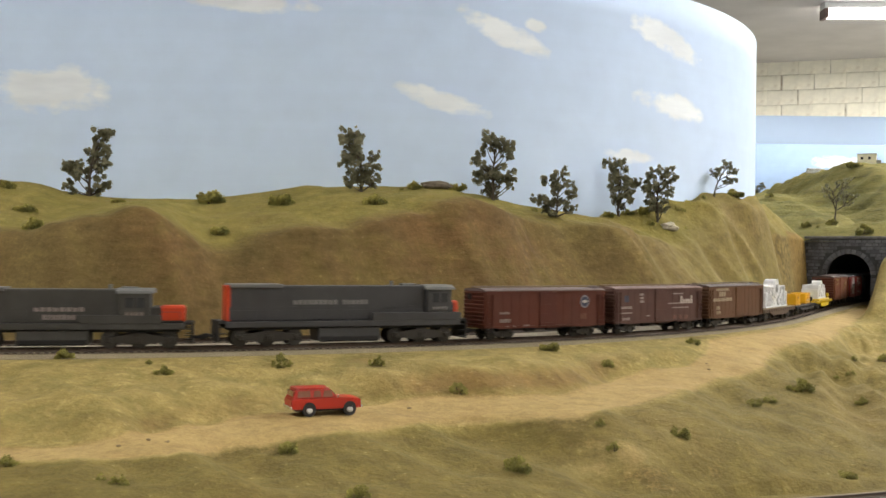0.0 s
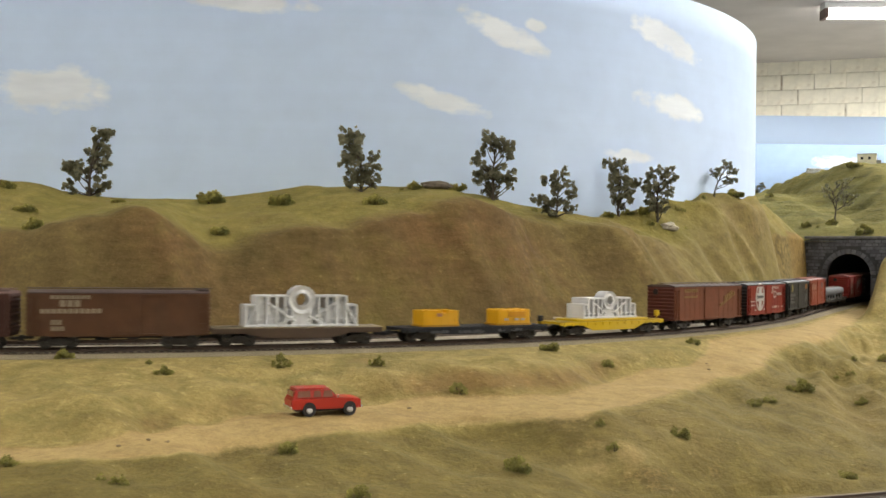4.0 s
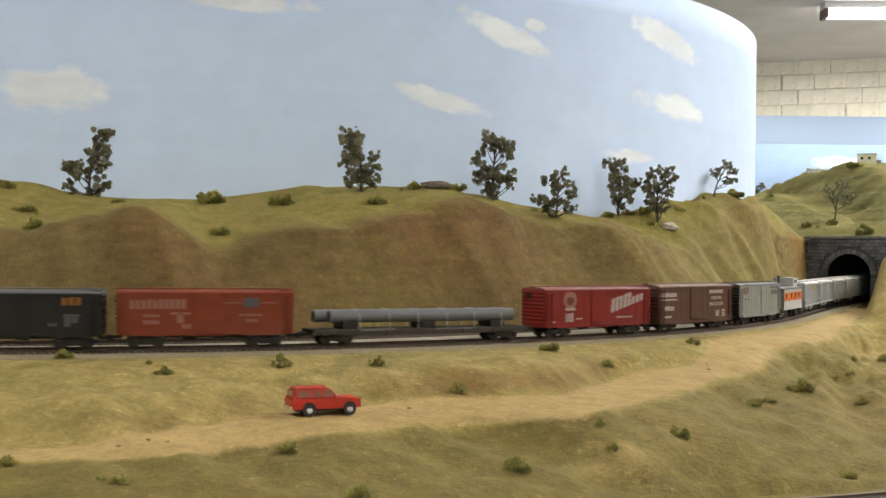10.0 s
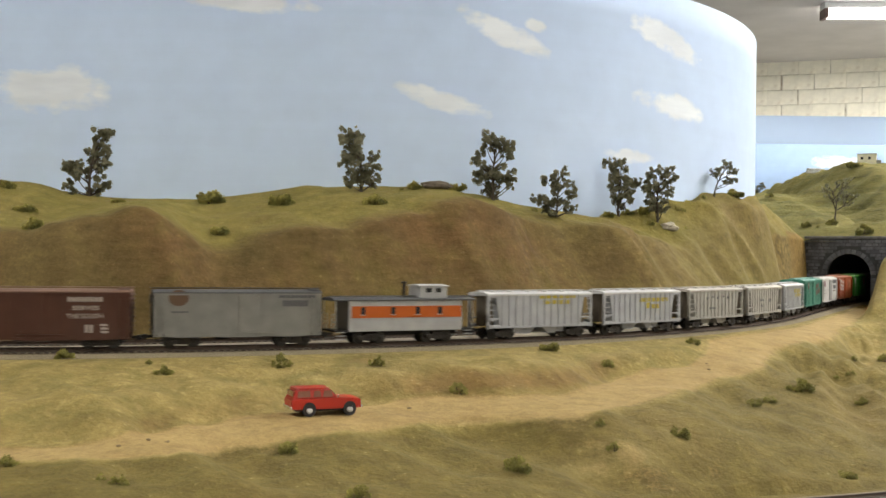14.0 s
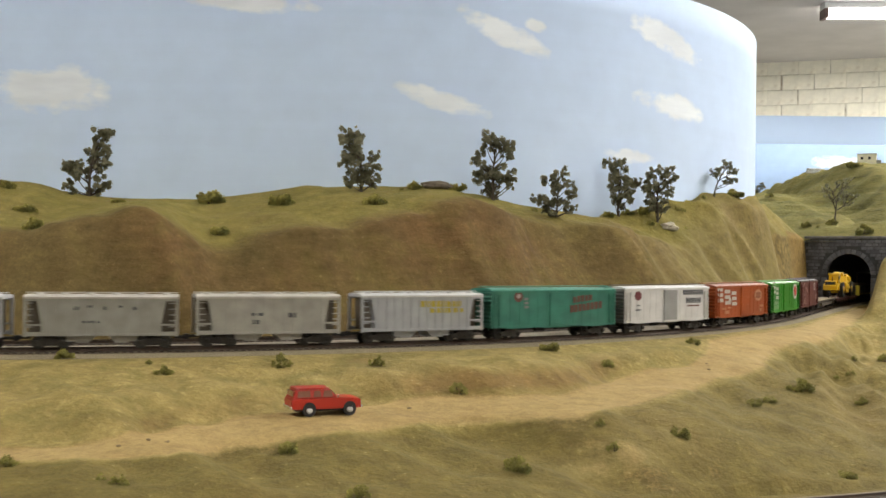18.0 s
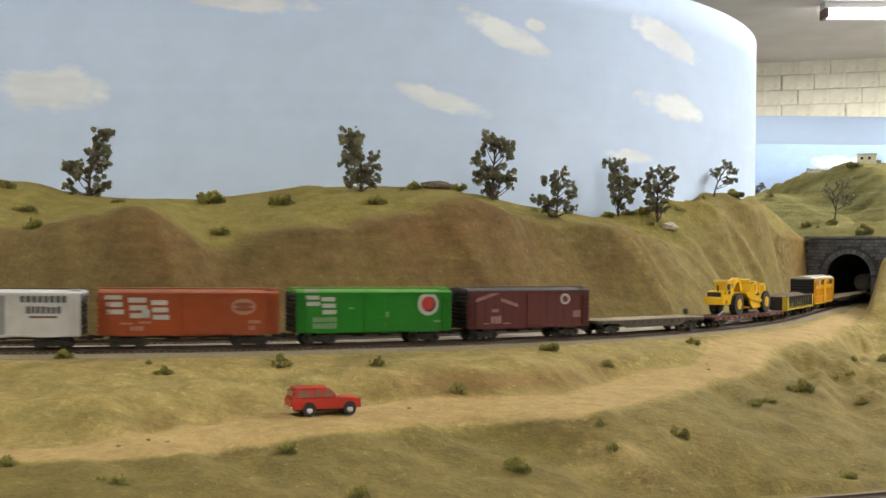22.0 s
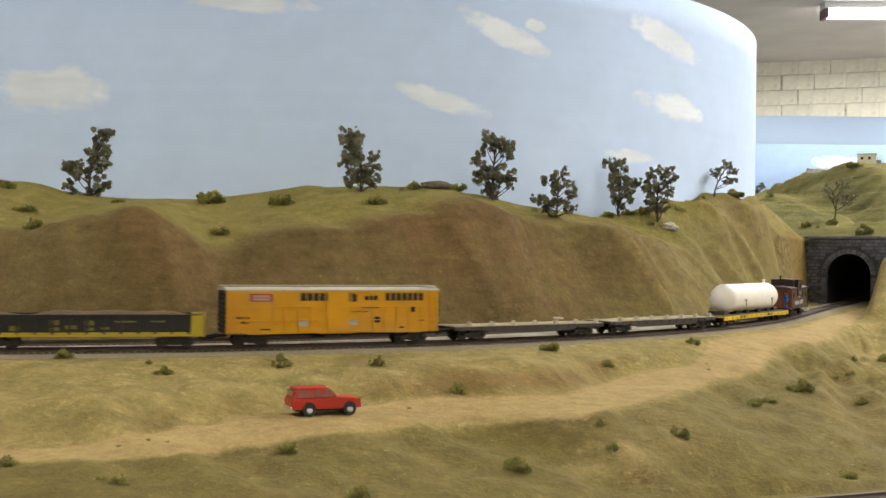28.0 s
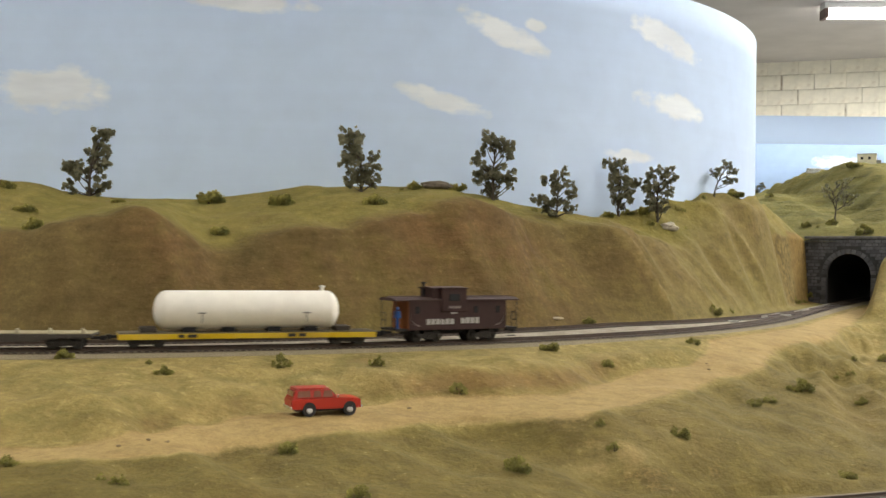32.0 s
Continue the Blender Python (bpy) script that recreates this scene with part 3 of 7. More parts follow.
# ---- painted sky backdrop ----
CLOUDS = [  # place along the board, height, half length, half height, tilt
    (-0.545, 0.306, 0.082, 0.030, 0), (-0.272, 0.430, 0.100, 0.013, -4), (0.095, 0.399, 0.080, 0.017, -21), (0.137, 0.416, 0.018, 0.009, -10),
    (0.000, 0.300, 0.072, 0.014, -15), (0.398, 0.424, 0.090, 0.022, -15), (0.412, 0.321, 0.090, 0.019, -4), (0.312, 0.236, 0.052, 0.011, -2)]
CLOUDS = tuple(CLOUDS)


def sky_material(name, low, high, z0, z1, clouds, bright=(0.88, 0.925, 0.98)):
    """Sky paint that pales towards the hills, with brushed clouds."""
    k = node_kit(name, 0.7, 0.3)
    nt = k["nt"]
    split = nt.nodes.new("ShaderNodeSeparateXYZ")
    nt.links.new(k["uv"], split.inputs[0])
    u, v = split.outputs[0], split.outputs[1]
    uv3 = nt.nodes.new("ShaderNodeCombineXYZ")
    nt.links.new(u, uv3.inputs[0]), nt.links.new(v, uv3.inputs[1])
    w1, w2 = k["tex"](uv3.outputs[0], 20.0, 2.5), k["tex"](k["stretch"](uv3.outputs[0], 1.0, 2.2, 1.0), 48.0, 4.0, 0.55)
    brush = k["tex"](k["stretch"](uv3.outputs[0], 1.5, 60.0, 1.0), 1.0, 4.0)
    c = k["mix"](k["span"](v, z0, z1), low, high)
    c = k["value"](c, k["span"](w1, 0.3, 0.7, 0.97, 1.03))
    c = k["value"](c, k["span"](brush, 0.3, 0.7, 0.985, 1.015))
    total = None
    for cu, cv, a, b, tilt in clouds:
        ca, sa = math.cos(radians(tilt)), math.sin(radians(tilt))
        du, dv = k["math"]("SUBTRACT", u, cu), k["math"]("SUBTRACT", v, cv)
        x = k["math"]("ADD", k["math"]("MULTIPLY", du, ca / a), k["math"]("MULTIPLY", dv, sa / a))
        y = k["math"]("ADD", k["math"]("MULTIPLY", du, -sa / b), k["math"]("MULTIPLY", dv, ca / b))
        r = k["math"]("ADD", k["math"]("POWER", k["math"]("ABSOLUTE", x, 0), 2.4), k["math"]("POWER", k["math"]("ABSOLUTE", y, 0), 2.0))
        r = k["math"]("ADD", r, k["math"]("MULTIPLY", k["math"]("SUBTRACT", w1, 0.5), 2.6))
        r = k["math"]("ADD", r, k["math"]("MULTIPLY", k["math"]("SUBTRACT", w2, 0.5), 1.3))
        f = k["span"](r, 0.35, 1.15, 0.86, 0.0)
        total = f if total is None else k["math"]("MAXIMUM", total, f)
    stroke = k["tex"](k["stretch"](uv3.outputs[0], 8.0, 34.0, 1.0), 1.0, 3.0)
    shade = k["mix"](k["span"](stroke, 0.25, 0.65), (0.70, 0.74, 0.81), bright)
    c = k["mix"](total, c, shade)
    k["out"](c)
    return k["m"]


def give_uv(ob, u, v):
    layer = ob.data.uv_layers.new(name="UVMap")
    idx = np.empty(len(ob.data.loops), dtype=np.int64)
    ob.data.loops.foreach_get("vertex_index", idx)
    layer.data.foreach_set("uv", np.stack([u.reshape(-1), v.reshape(-1)], -1)[idx].reshape(-1).astype(np.float32))


_ang = np.radians(np.linspace(-90, 80, 80))
_bx = np.concatenate([np.linspace(-6.8, -0.20, 60), -0.18 + 0.81 * np.cos(_ang)])
_by = np.concatenate([np.full(60, 1.52), 2.33 + 0.81 * np.sin(_ang)])
_arc = np.concatenate([np.linspace(-6.8, -0.20, 60), -0.18 + 0.81 * (_ang + math.pi / 2)])
_hz = np.linspace(-0.05, 0.496, 12)
_full = lambda a: np.repeat(a[:, None], 12, 1)
_sky = sheet("backdrop", _full(_bx), _full(_by), np.repeat(_hz[None], len(_bx), 0), sky_material("sky_paint", (0.60, 0.725, 0.925), (0.54, 0.67, 0.895), 0.13, 0.46, CLOUDS), "structure", "curved sky-blue backdrop board with painted white clouds", "backdrop", flip=True)
give_uv(_sky, _full(_arc), np.repeat(_hz[None], len(_bx), 0))
_thick = _sky.modifiers.new("thickness", "SOLIDIFY")
_thick.thickness, _thick.offset = 0.004, -1.0

# ---- tunnel portal ----
px_, py_, ph_ = rail(PORTAL_S)
PORTAL = pose(float(px_), float(py_), float(rail_z(PORTAL_S)), 0, 0, math.degrees(ph_))
stone_dark = material("portal_stone", (0.088, 0.088, 0.096), 0.85, vary=0.3, scale=70, bump=0.5, bump_scale=260, second=(0.125, 0.125, 0.132), mix_scale=40, tone=0.22)
portal_joint = material("portal_joint", (0.050, 0.049, 0.052), 0.95, vary=0.3, scale=90)
# one near-black colour for the whole tunnel lining
lining_black = material("tunnel_black", (0.045, 0.038, 0.030), 0.95)


def arch(r, rise, n=24):
    """The tunnel mouth in offset and height, from one foot round to the other."""
    pts = [(-r, -0.008)] + [(-r * math.cos(math.pi * i / n), rise + r * 1.0 * math.sin(math.pi * i / n)) for i in range(n + 1)] + [(r, -0.008)]
    return pts


def portal():
    e = empty("tunnel_portal", "dark grey cut-stone tunnel portal with an arched mouth", "portal", kind="structure")
    r, rise, top = 0.0400, 0.0492, 0.117
    inner = arch(r, rise)
    bm = B()
    left, right = 0.0800, -0.16
    # the wall around the mouth, front and back
    outer = []
    for y, z in inner:
        if z <= rise:
            outer.append((left if y > 0 else right, z))
        else:
            t = math.atan2(z - rise, y)
            reach = min((left if y > 0 else -right) / max(abs(math.cos(t)), 1e-6), (top - rise) / max(math.sin(t), 1e-6))
            outer.append((reach * math.cos(t), rise + reach * math.sin(t)))
    for x in (0.0, 0.018):
        a = [bm.verts.new((x, y, z)) for y, z in inner]
        b = [bm.verts.new((x, y, z)) for y, z in outer]
        for i in range(len(a) - 1):
            bm.faces.new((a[i], a[i + 1], b[i + 1], b[i]))
    bm.verts.ensure_lookup_table()
    part("wall_face", bm, portal_joint, e)
    # courses of stones laid proud of the wall
    course = 0.0064
    for row in range(19):
        z0 = -0.006 + row * course
        y = left - 0.002 - (0.004 if row % 2 else 0.0)
        while y > right:
            w = random.uniform(0.0095, 0.0135)
            y1 = max(y - w, right)
            near = min(math.hypot(0 if y > 0 > y1 else min(abs(y), abs(y1)), max(zz - rise, 0)) for zz in (z0, z0 + course))
            if near > r + 0.009 and z0 + course < top:
                depth = random.uniform(0.0004, 0.0012)
                part("stone", box(B(), -depth, 0.001, y1 + 0.0006, y - 0.0006, z0 + 0.0005, z0 + course - 0.0005), stone_dark, e)
            y = y1
    for i in range(15):
        a0, a1 = math.pi * i / 15 + 0.018, math.pi * (i + 1) / 15 - 0.018
        bm = B()
        prism(bm, [((r - 0.0004) * math.cos(a0), rise + (r - 0.0004) * math.sin(a0)), ((r + 0.0085) * math.cos(a0), rise + (r + 0.0085) * math.sin(a0)), ((r + 0.0085) * math.cos(a1), rise + (r + 0.0085) * math.sin(a1)), ((r - 0.0004) * math.cos(a1), rise + (r - 0.0004) * math.sin(a1))], -0.0024, 0.004)
        part("voussoir", bm, stone_dark, e)
    for sy in (-1, 1):
        for i in range(6):
            w = 0.0085 if i % 2 else 0.011
            y0, y1 = sorted((sy * (r - 0.0004), sy * (r + w)))
            part("quoin", box(B(), -0.0024, 0.004, y0, y1, -0.007 + i * 0.0085, -0.007 + i * 0.0085 + 0.0080, 0.0006), stone_dark, e)
    part("coping", box(B(), -0.004, 0.02, right, left, top, top + 0.005, 0.001), material("coping_stone", (0.13, 0.125, 0.12), 0.9, vary=0.3, scale=80, bump=0.4), e)
    e.matrix_world = PORTAL
    ribbon("tunnel_lining", None, lining_black, [(s, float(rail_z(s))) for s in np.arange(PORTAL_S + 0.004, 6.4, 0.02)], [(y, z) for y, z in arch(r + 0.004, rise + 0.002, 16)], False)


portal()
tagged(bpy.data.objects["tunnel_lining"], "near-black lining of the railway tunnel", "tunnel", kind="structure")

# ---- far hill behind the portal ----
hx = np.concatenate([np.linspace(0.30, 1.9, 130), np.linspace(1.95, 4.6, 30)])
hy = np.concatenate([np.linspace(0.0, 1.6, 110), np.linspace(1.7, 3.6, 14)])
HX, HYY = np.meshgrid(hx, hy, indexing="ij")
_start = np.interp(hx, (0.3, 0.55, 0.70, 0.83, 1.3, 4.6), (2.05, 2.05, 2.09, 2.03, 1.80, 1.80))
HY = HYY + _start[:, None]


def smooth(a, lo, hi):
    t = np.clip((a - lo) / (hi - lo), 0, 1)
    return t * t * (3 - 2 * t)


_rise = 0.117 + 0.050 * smooth(HYY, 0.0, 0.16) + 0.085 * smooth(HYY, 0.10, 0.80)
_bump = 0.077 * smooth(HX, 0.91, 1.025) * smooth(HYY, 0.15, 0.95) * (1 - 0.22 * smooth(HX, 1.12, 1.40))
_spur = 0.045 * np.exp(-((HX - 1.06) / 0.10) ** 2 - ((HYY - 0.30) / 0.16) ** 2) - 0.03 * np.exp(-((HX - 0.88) / 0.06) ** 2 - ((HYY - 0.45) / 0.25) ** 2)
_drop = -0.10 * smooth(HYY, 1.1, 2.2) * (HX > 0)
_rough = np.array([[noise.noise(Vector((x * 7, y * 7, 1))) * 0.016 + noise.noise(Vector((x * 19, y * 19, 4))) * 0.013 - abs(noise.noise(Vector((x * 33, y * 33, 6)))) * 0.010 for x, y in zip(r, q)] for r, q in zip(HX, HY)])
HZ = _rise + _bump + _spur + _drop + _rough * smooth(HYY, 0.02, 0.15)


def hill_z(x, y):
    return float(HZ.reshape(-1)[np.argmin((HX - x) ** 2 + (HY - y) ** 2)])


def hill_material():
    k = node_kit("hill_flock")
    p = k["place"]
    big, mid, fine = k["tex"](p, 5.0), k["tex"](p, 24.0), k["tex"](p, 260.0, 3.0)
    c = k["mix"](k["span"](big, 0.38, 0.62), (0.116, 0.106, 0.024), (0.166, 0.142, 0.038))
    c = k["mix"](k["span"](mid, 0.55, 0.72), c, (0.096, 0.093, 0.024))
    # dark and pale streaks paint in the shading of small folds
    fold = k["tex"](k["stretch"](p, 9.0, 9.0, 70.0), 1.0, 5.0, 0.6)
    c = k["mix"](k["span"](fold, 0.54, 0.70, 0.0, 0.8), c, (0.078, 0.070, 0.021))
    c = k["mix"](k["span"](fold, 0.30, 0.44, 0.7, 0.0), c, (0.225, 0.192, 0.066))
    c = k["value"](c, k["span"](fine, 0.3, 0.7, 0.8, 1.2))
    k["out"](c)
    k["relief"](k["math"]("ADD", fine, k["math"]("MULTIPLY", fold, 2.5)), 0.6, 0.004)
    return k["m"]


sheet("far_hill", HX, HY, HZ, hill_material(), "structure", "green flocked hill above the tunnel portal", "hill", flip=False)

_edge = hx > 1.25
for _ex, _ey, _ez in ((hx[_edge], HY[_edge, 0], HZ[_edge, 0]), (HX[-1], HY[-1], HZ[-1])):
    sheet("fascia_hill", np.stack([_ex, _ex], 1), np.stack([_ey, _ey], 1), np.stack([_ez + 0.002, np.full_like(_ez, FLOOR)], 1), fascia_paint, "structure", "plain painted fascia below the far hill", "fascia")

# ---- room ----
far_blue = sky_material("far_sky_paint", (0.240, 0.335, 0.50), (0.232, 0.325, 0.49), 0.0, 0.6, ((1.86, 0.545, 0.115, 0.034, 0), (1.52, 0.385, 0.09, 0.016, 4)), (0.42, 0.45, 0.49))
far_band = material("far_band_paint", (0.58, 0.73, 0.96), 0.75, vary=0.03, scale=3)


def board(name, x0, x1, y, z0, z1, mat, label):
    xs, zs = np.linspace(x0, x1, 12), np.linspace(z0, z1, 6)
    gx, gz = np.meshgrid(xs, zs, indexing="ij")
    ob = sheet(name, gx, np.full_like(gx, y), gz, mat, "structure", label, "backdrop")
    give_uv(ob, gx, gz)
    t = ob.modifiers.new("thickness", "SOLIDIFY")
    t.thickness, t.offset = 0.006, 0


board("backdrop_far", -0.6, 4.5, 5.2, -0.3, 0.632, far_blue, "pale blue painted backdrop board behind the far hill")
board("backdrop_rear", -2.0, 6.0, 7.2, -0.3, 1.03, far_band, "deeper blue painted backdrop band under the block wall")

plaster = material("ceiling_plaster", (0.56, 0.54, 0.52), 0.9, vary=0.07, scale=3, bump=0.2, bump_scale=30)
floor_mat = material("floor_concrete", (0.26, 0.25, 0.23), 0.7, vary=0.12, scale=4, bump=0.1, bump_scale=40)
wall_mat = material("wall_paint", (0.62, 0.60, 0.54), 0.85, vary=0.06, scale=4)
joint_mat = material("wall_mortar", (0.60, 0.56, 0.45), 0.95, vary=0.3, scale=9, second=(0.36, 0.31, 0.22), mix_scale=5, mix_lo=0.45, mix_hi=0.62)
block_mat = material("block_paint", (0.80, 0.765, 0.63), 0.85, vary=0.10, scale=9, bump=1.0, bump_scale=40, second=(0.68, 0.63, 0.50), mix_scale=11, mix_lo=0.55, mix_hi=0.75, tone=0.05)
x0, x1, y0, y1 = -7.4, 7.4, -3.2, 17.0
tagged(part("ceiling", box(B(), x0, x1, y0, y1, CEILING, CEILING + 0.12), plaster), "plain grey plastered ceiling", "ceiling", kind="structure")
tagged(part("floor", box(B(), x0, x1, y0, y1, FLOOR - 0.12, FLOOR), floor_mat), "plain concrete floor", "floor", kind="structure")
tagged(part("wall_front", box(B(), x0, x1, y0 - 0.12, y0, FLOOR, CEILING), wall_mat), "plain painted wall", "wall", kind="structure")
tagged(part("wall_left", box(B(), x0 - 0.12, x0, y0, y1, FLOOR, CEILING), wall_mat), "plain painted wall", "wall", kind="structure")
tagged(part("wall_right", box(B(), x1, x1 + 0.12, y0, y1, FLOOR, CEILING), wall_mat), "plain painted wall", "wall", kind="structure")
wall = tagged(part("wall_block", box(B(), -12.0, 4.5, 0.012, 0.14, FLOOR, CEILING), joint_mat), "cream-painted concrete block wall with raked joints", "wall", kind="structure")
wall.matrix_world = pose(4.1, 13.0, 0, 0, 0, -19)


# ---- plants ----
leaf_dark = material("leaf_dark", (0.125, 0.118, 0.068), 0.9, vary=0.35, scale=160, second=(0.24, 0.228, 0.145), mix_scale=60, spec=0.1)
leaf_bush = material("leaf_bush", (0.300, 0.275, 0.075), 0.9, vary=0.35, scale=200, second=(0.115, 0.108, 0.034), mix_scale=90, spec=0.1)
leaf_olive = material("leaf_olive", (0.36, 0.32, 0.085), 0.9, vary=0.35, scale=200, second=(0.12, 0.115, 0.035), mix_scale=90, spec=0.1)
bark = material("bark", (0.062, 0.048, 0.034), 0.95, vary=0.3, scale=200, bump=0.5, bump_scale=500)


def leaves(clumps, density, size, rnd):
    """Many small folded leaves, scattered in uneven clumps: (place, radius)."""
    verts, faces = [], []
    for c, r in clumps:
        count = int(density * (r * 1000) ** 2)
        for _ in range(count):
            d = Vector((rnd.gauss(0, 1), rnd.gauss(0, 1), rnd.gauss(0, 1))).normalized()
            bumpy = 0.72 + 0.75 * noise.noise(d * 2.2 + Vector(c) * 60)
            p = Vector(c) + d * r * bumpy * rnd.uniform(0.55, 1.0) ** 0.5
            a = Vector((rnd.gauss(0, 1), rnd.gauss(0, 1), rnd.gauss(0, 1))).normalized()
            b = a.orthogonal().normalized()
            s = size * rnd.uniform(0.6, 1.3)
            n = len(verts)
            verts += [p - a * s, p + b * s * 0.7 + d * s * 0.3, p + a * s, p - b * s * 0.7 + d * s * 0.3]
            faces += [(n, n + 1, n + 2), (n, n + 2, n + 3)]
    me = bpy.data.meshes.new("crown")
    me.from_pydata([tuple(v) for v in verts], [], faces)
    return me


def tree(x, y, height, lean, blobs, label, seed, thin=1.0, floor=None):
    """Trunk, limbs and clumps; blobs give side, height and radius in hundredths of the tree's height."""
    rnd = random.Random(seed)
    e = empty("tree", label, "tree", "trees on the ridge")
    bm = B()
    points = [Vector((lean * height * f * f + 0.014 * height * math.sin(5 * f + seed) * (f > 0), 0, height * (f * 0.84 - 0.03 * (f == 0)))) for f in (0, 0.2, 0.4, 0.6, 0.8, 1.0)]
    for i in range(5):
        rod(bm, points[i], points[i + 1], height * 0.024 * (1 - i * 0.17), height * 0.024 * (1 - (i + 1) * 0.17), 7)
    for i in range(4):
        a = rnd.uniform(0, 6.28)
        rod(bm, points[0] + Vector((0.035 * height * math.cos(a), 0.035 * height * math.sin(a), 0)), Vector((0, 0, 0.05 * height)), height * 0.006, height * 0.016, 6)
    part("trunk", bm, bark, e)
    clumps = []
    for side, up, radius in blobs:
        bz_, br_ = up / 100, radius / 100
        c = Vector((side / 100 * height, rnd.uniform(-0.13, 0.13) * height, bz_ * height))
        f = max(0.04, min(0.95, bz_ - rnd.uniform(0.14, 0.24)))
        root = points[int(f * 5)].lerp(points[min(int(f * 5) + 1, 5)], f * 5 % 1)
        limb = B()
        knee = root.lerp(c, 0.5) + Vector((0, 0, -0.02 * height))
        rod(limb, root, knee, height * 0.010, height * 0.007, 6)
        rod(limb, knee, c, height * 0.007, height * 0.003, 6)
        part("limb", limb, bark, e)
        for _ in range(9):
            off = Vector((rnd.uniform(-0.95, 0.95), rnd.uniform(-0.9, 0.9), rnd.uniform(-0.85, 0.85))) * br_ * height
            clumps.append((c + off, br_ * height * rnd.uniform(0.32, 0.62)))
    me = leaves(clumps, 7.0 * thin, 0.00115, rnd)
    me.materials.append(leaf_dark)
    crown = new("crown", me)
    crown.parent = e
    e.matrix_world = pose(x, y, (ground_z(x, y) if floor is None else floor) - 0.001, 0, 0, 0)
    return e


tree(-0.427, 1.322, 0.0811, 0.10, ((14, 90, 12), (26, 92, 8), (5, 82, 10), (21, 71, 11), (-3, 65, 8), (11, 62, 10), (24, 56, 9), (3, 51, 10), (16, 45, 9), (-34, 45, 9), (-23, 41, 12), (-13, 47, 7), (-19, 30, 10), (-9, 36, 8), (-29, 15, 7), (-21, 8, 8), (17, 22, 9), (22, 16, 7), (14, 8, 8), (-2, 6, 7)), "dark olive oak with an uneven crown on the ridge", 3)
tree(-0.103, 1.371, 0.0791, -0.08, ((-24, 94, 10), (-12, 96, 8), (-2, 90, 7), (-25, 81, 10), (-12, 75, 11), (-5, 66, 10), (-21, 63, 10), (-27, 46, 8), (-15, 48, 12), (-5, 54, 9), (20, 60, 8), (15, 48, 9), (24, 42, 7), (15, 33, 11), (24, 21, 7), (6, 28, 9), (-15, 28, 11), (-18, 15, 10), (-7, 15, 10), (13, 15, 9)), "dark olive oak with a tall narrow crown", 5)
tree(0.065, 1.451, 0.0885, 0.05, ((-9, 95, 8), (2, 91, 10), (-11, 81, 8), (14, 86, 10), (25, 83, 8), (20, 70, 9), (26, 66, 6), (6, 75, 7), (-22, 66, 8), (-26, 57, 7), (-16, 53, 6), (-11, 39, 12), (-22, 33, 9), (0, 39, 9), (13, 51, 7), (22, 35, 10), (28, 28, 7), (9, 33, 8), (-11, 19, 10), (2, 18, 9), (0, 7, 7), (26, 19, 5)), "dark olive oak with gaps between its limbs", 8)
tree(0.146, 1.417, 0.0635, 0.05, ((15, 93, 8), (1, 87, 11), (-22, 76, 10), (-7, 68, 10), (9, 68, 12), (1, 51, 12), (28, 68, 8), (32, 51, 9), (22, 45, 9), (-45, 37, 9), (-28, 33, 12), (-14, 30, 12), (1, 30, 12), (16, 28, 9), (-25, 16, 8), (28, 16, 10), (36, 21, 7), (-10, 10, 7)), "broad dark olive oak on the saddle", 12)
tree(0.255, 1.597, 0.0833, 0.00, ((-18, 93, 8), (-6, 95, 8), (4, 94, 7), (-9, 80, 9), (4, 76, 11), (-12, 67, 7), (6, 62, 11), (-8, 52, 10), (16, 59, 9), (27, 59, 9), (24, 47, 10), (11, 42, 11), (-4, 37, 10), (18, 32, 9), (1, 24, 9), (-9, 22, 5), (6, 18, 6)), "dark olive oak with a narrow crown", 17)
tree(0.314, 1.607, 0.0837, 0.02, ((-6, 95, 8), (-9, 83, 9), (6, 88, 10), (22, 93, 7), (26, 80, 7), (16, 83, 8), (-14, 70, 9), (1, 70, 10), (21, 68, 8), (-19, 58, 9), (-6, 53, 11), (16, 53, 8), (24, 53, 6), (-14, 40, 8), (1, 36, 12), (14, 38, 7), (-4, 26, 9), (8, 26, 8)), "dark olive oak above the steep bank", 21)
tree(0.441, 1.788, 0.0590, 0.42, ((40, 89, 11), (31, 94, 8), (47, 73, 11), (60, 71, 7), (3, 69, 10), (18, 71, 11), (11, 58, 7), (40, 45, 10), (55, 42, 9), (31, 40, 7)), "small leaning pine on the ridge", 25, 0.8)


def bush(x, y, z, w, mat, seed):
    rnd = random.Random(seed)
    e = empty("bush", "low olive-green bush of coarse foam foliage", "bush", "bushes on the hillsides")
    tall = rnd.uniform(0.75, 1.15) if mat is leaf_olive else rnd.uniform(1.0, 1.5)
    clumps = []
    for _ in range(16):
        q = rnd.uniform(-0.40, 0.40)
        clumps.append((Vector((q * w, rnd.uniform(-0.22, 0.22) * w, rnd.uniform(0.03, 0.40 - 0.55 * abs(q)) * w * tall)), w * rnd.uniform(0.10, 0.18)))
    me = leaves(clumps, 11.0, max(0.0006, w * 0.040), rnd)
    me.materials.append(mat)
    o = new("foliage", me)
    o.parent = e
    stem = B()
    for c, r in clumps[:4]:
        rod(stem, (0, 0, -0.002), c, w * 0.02, w * 0.012, 5)
    part("stem", stem, bark, e)
    e.matrix_world = pose(x, y, z - 0.0006)


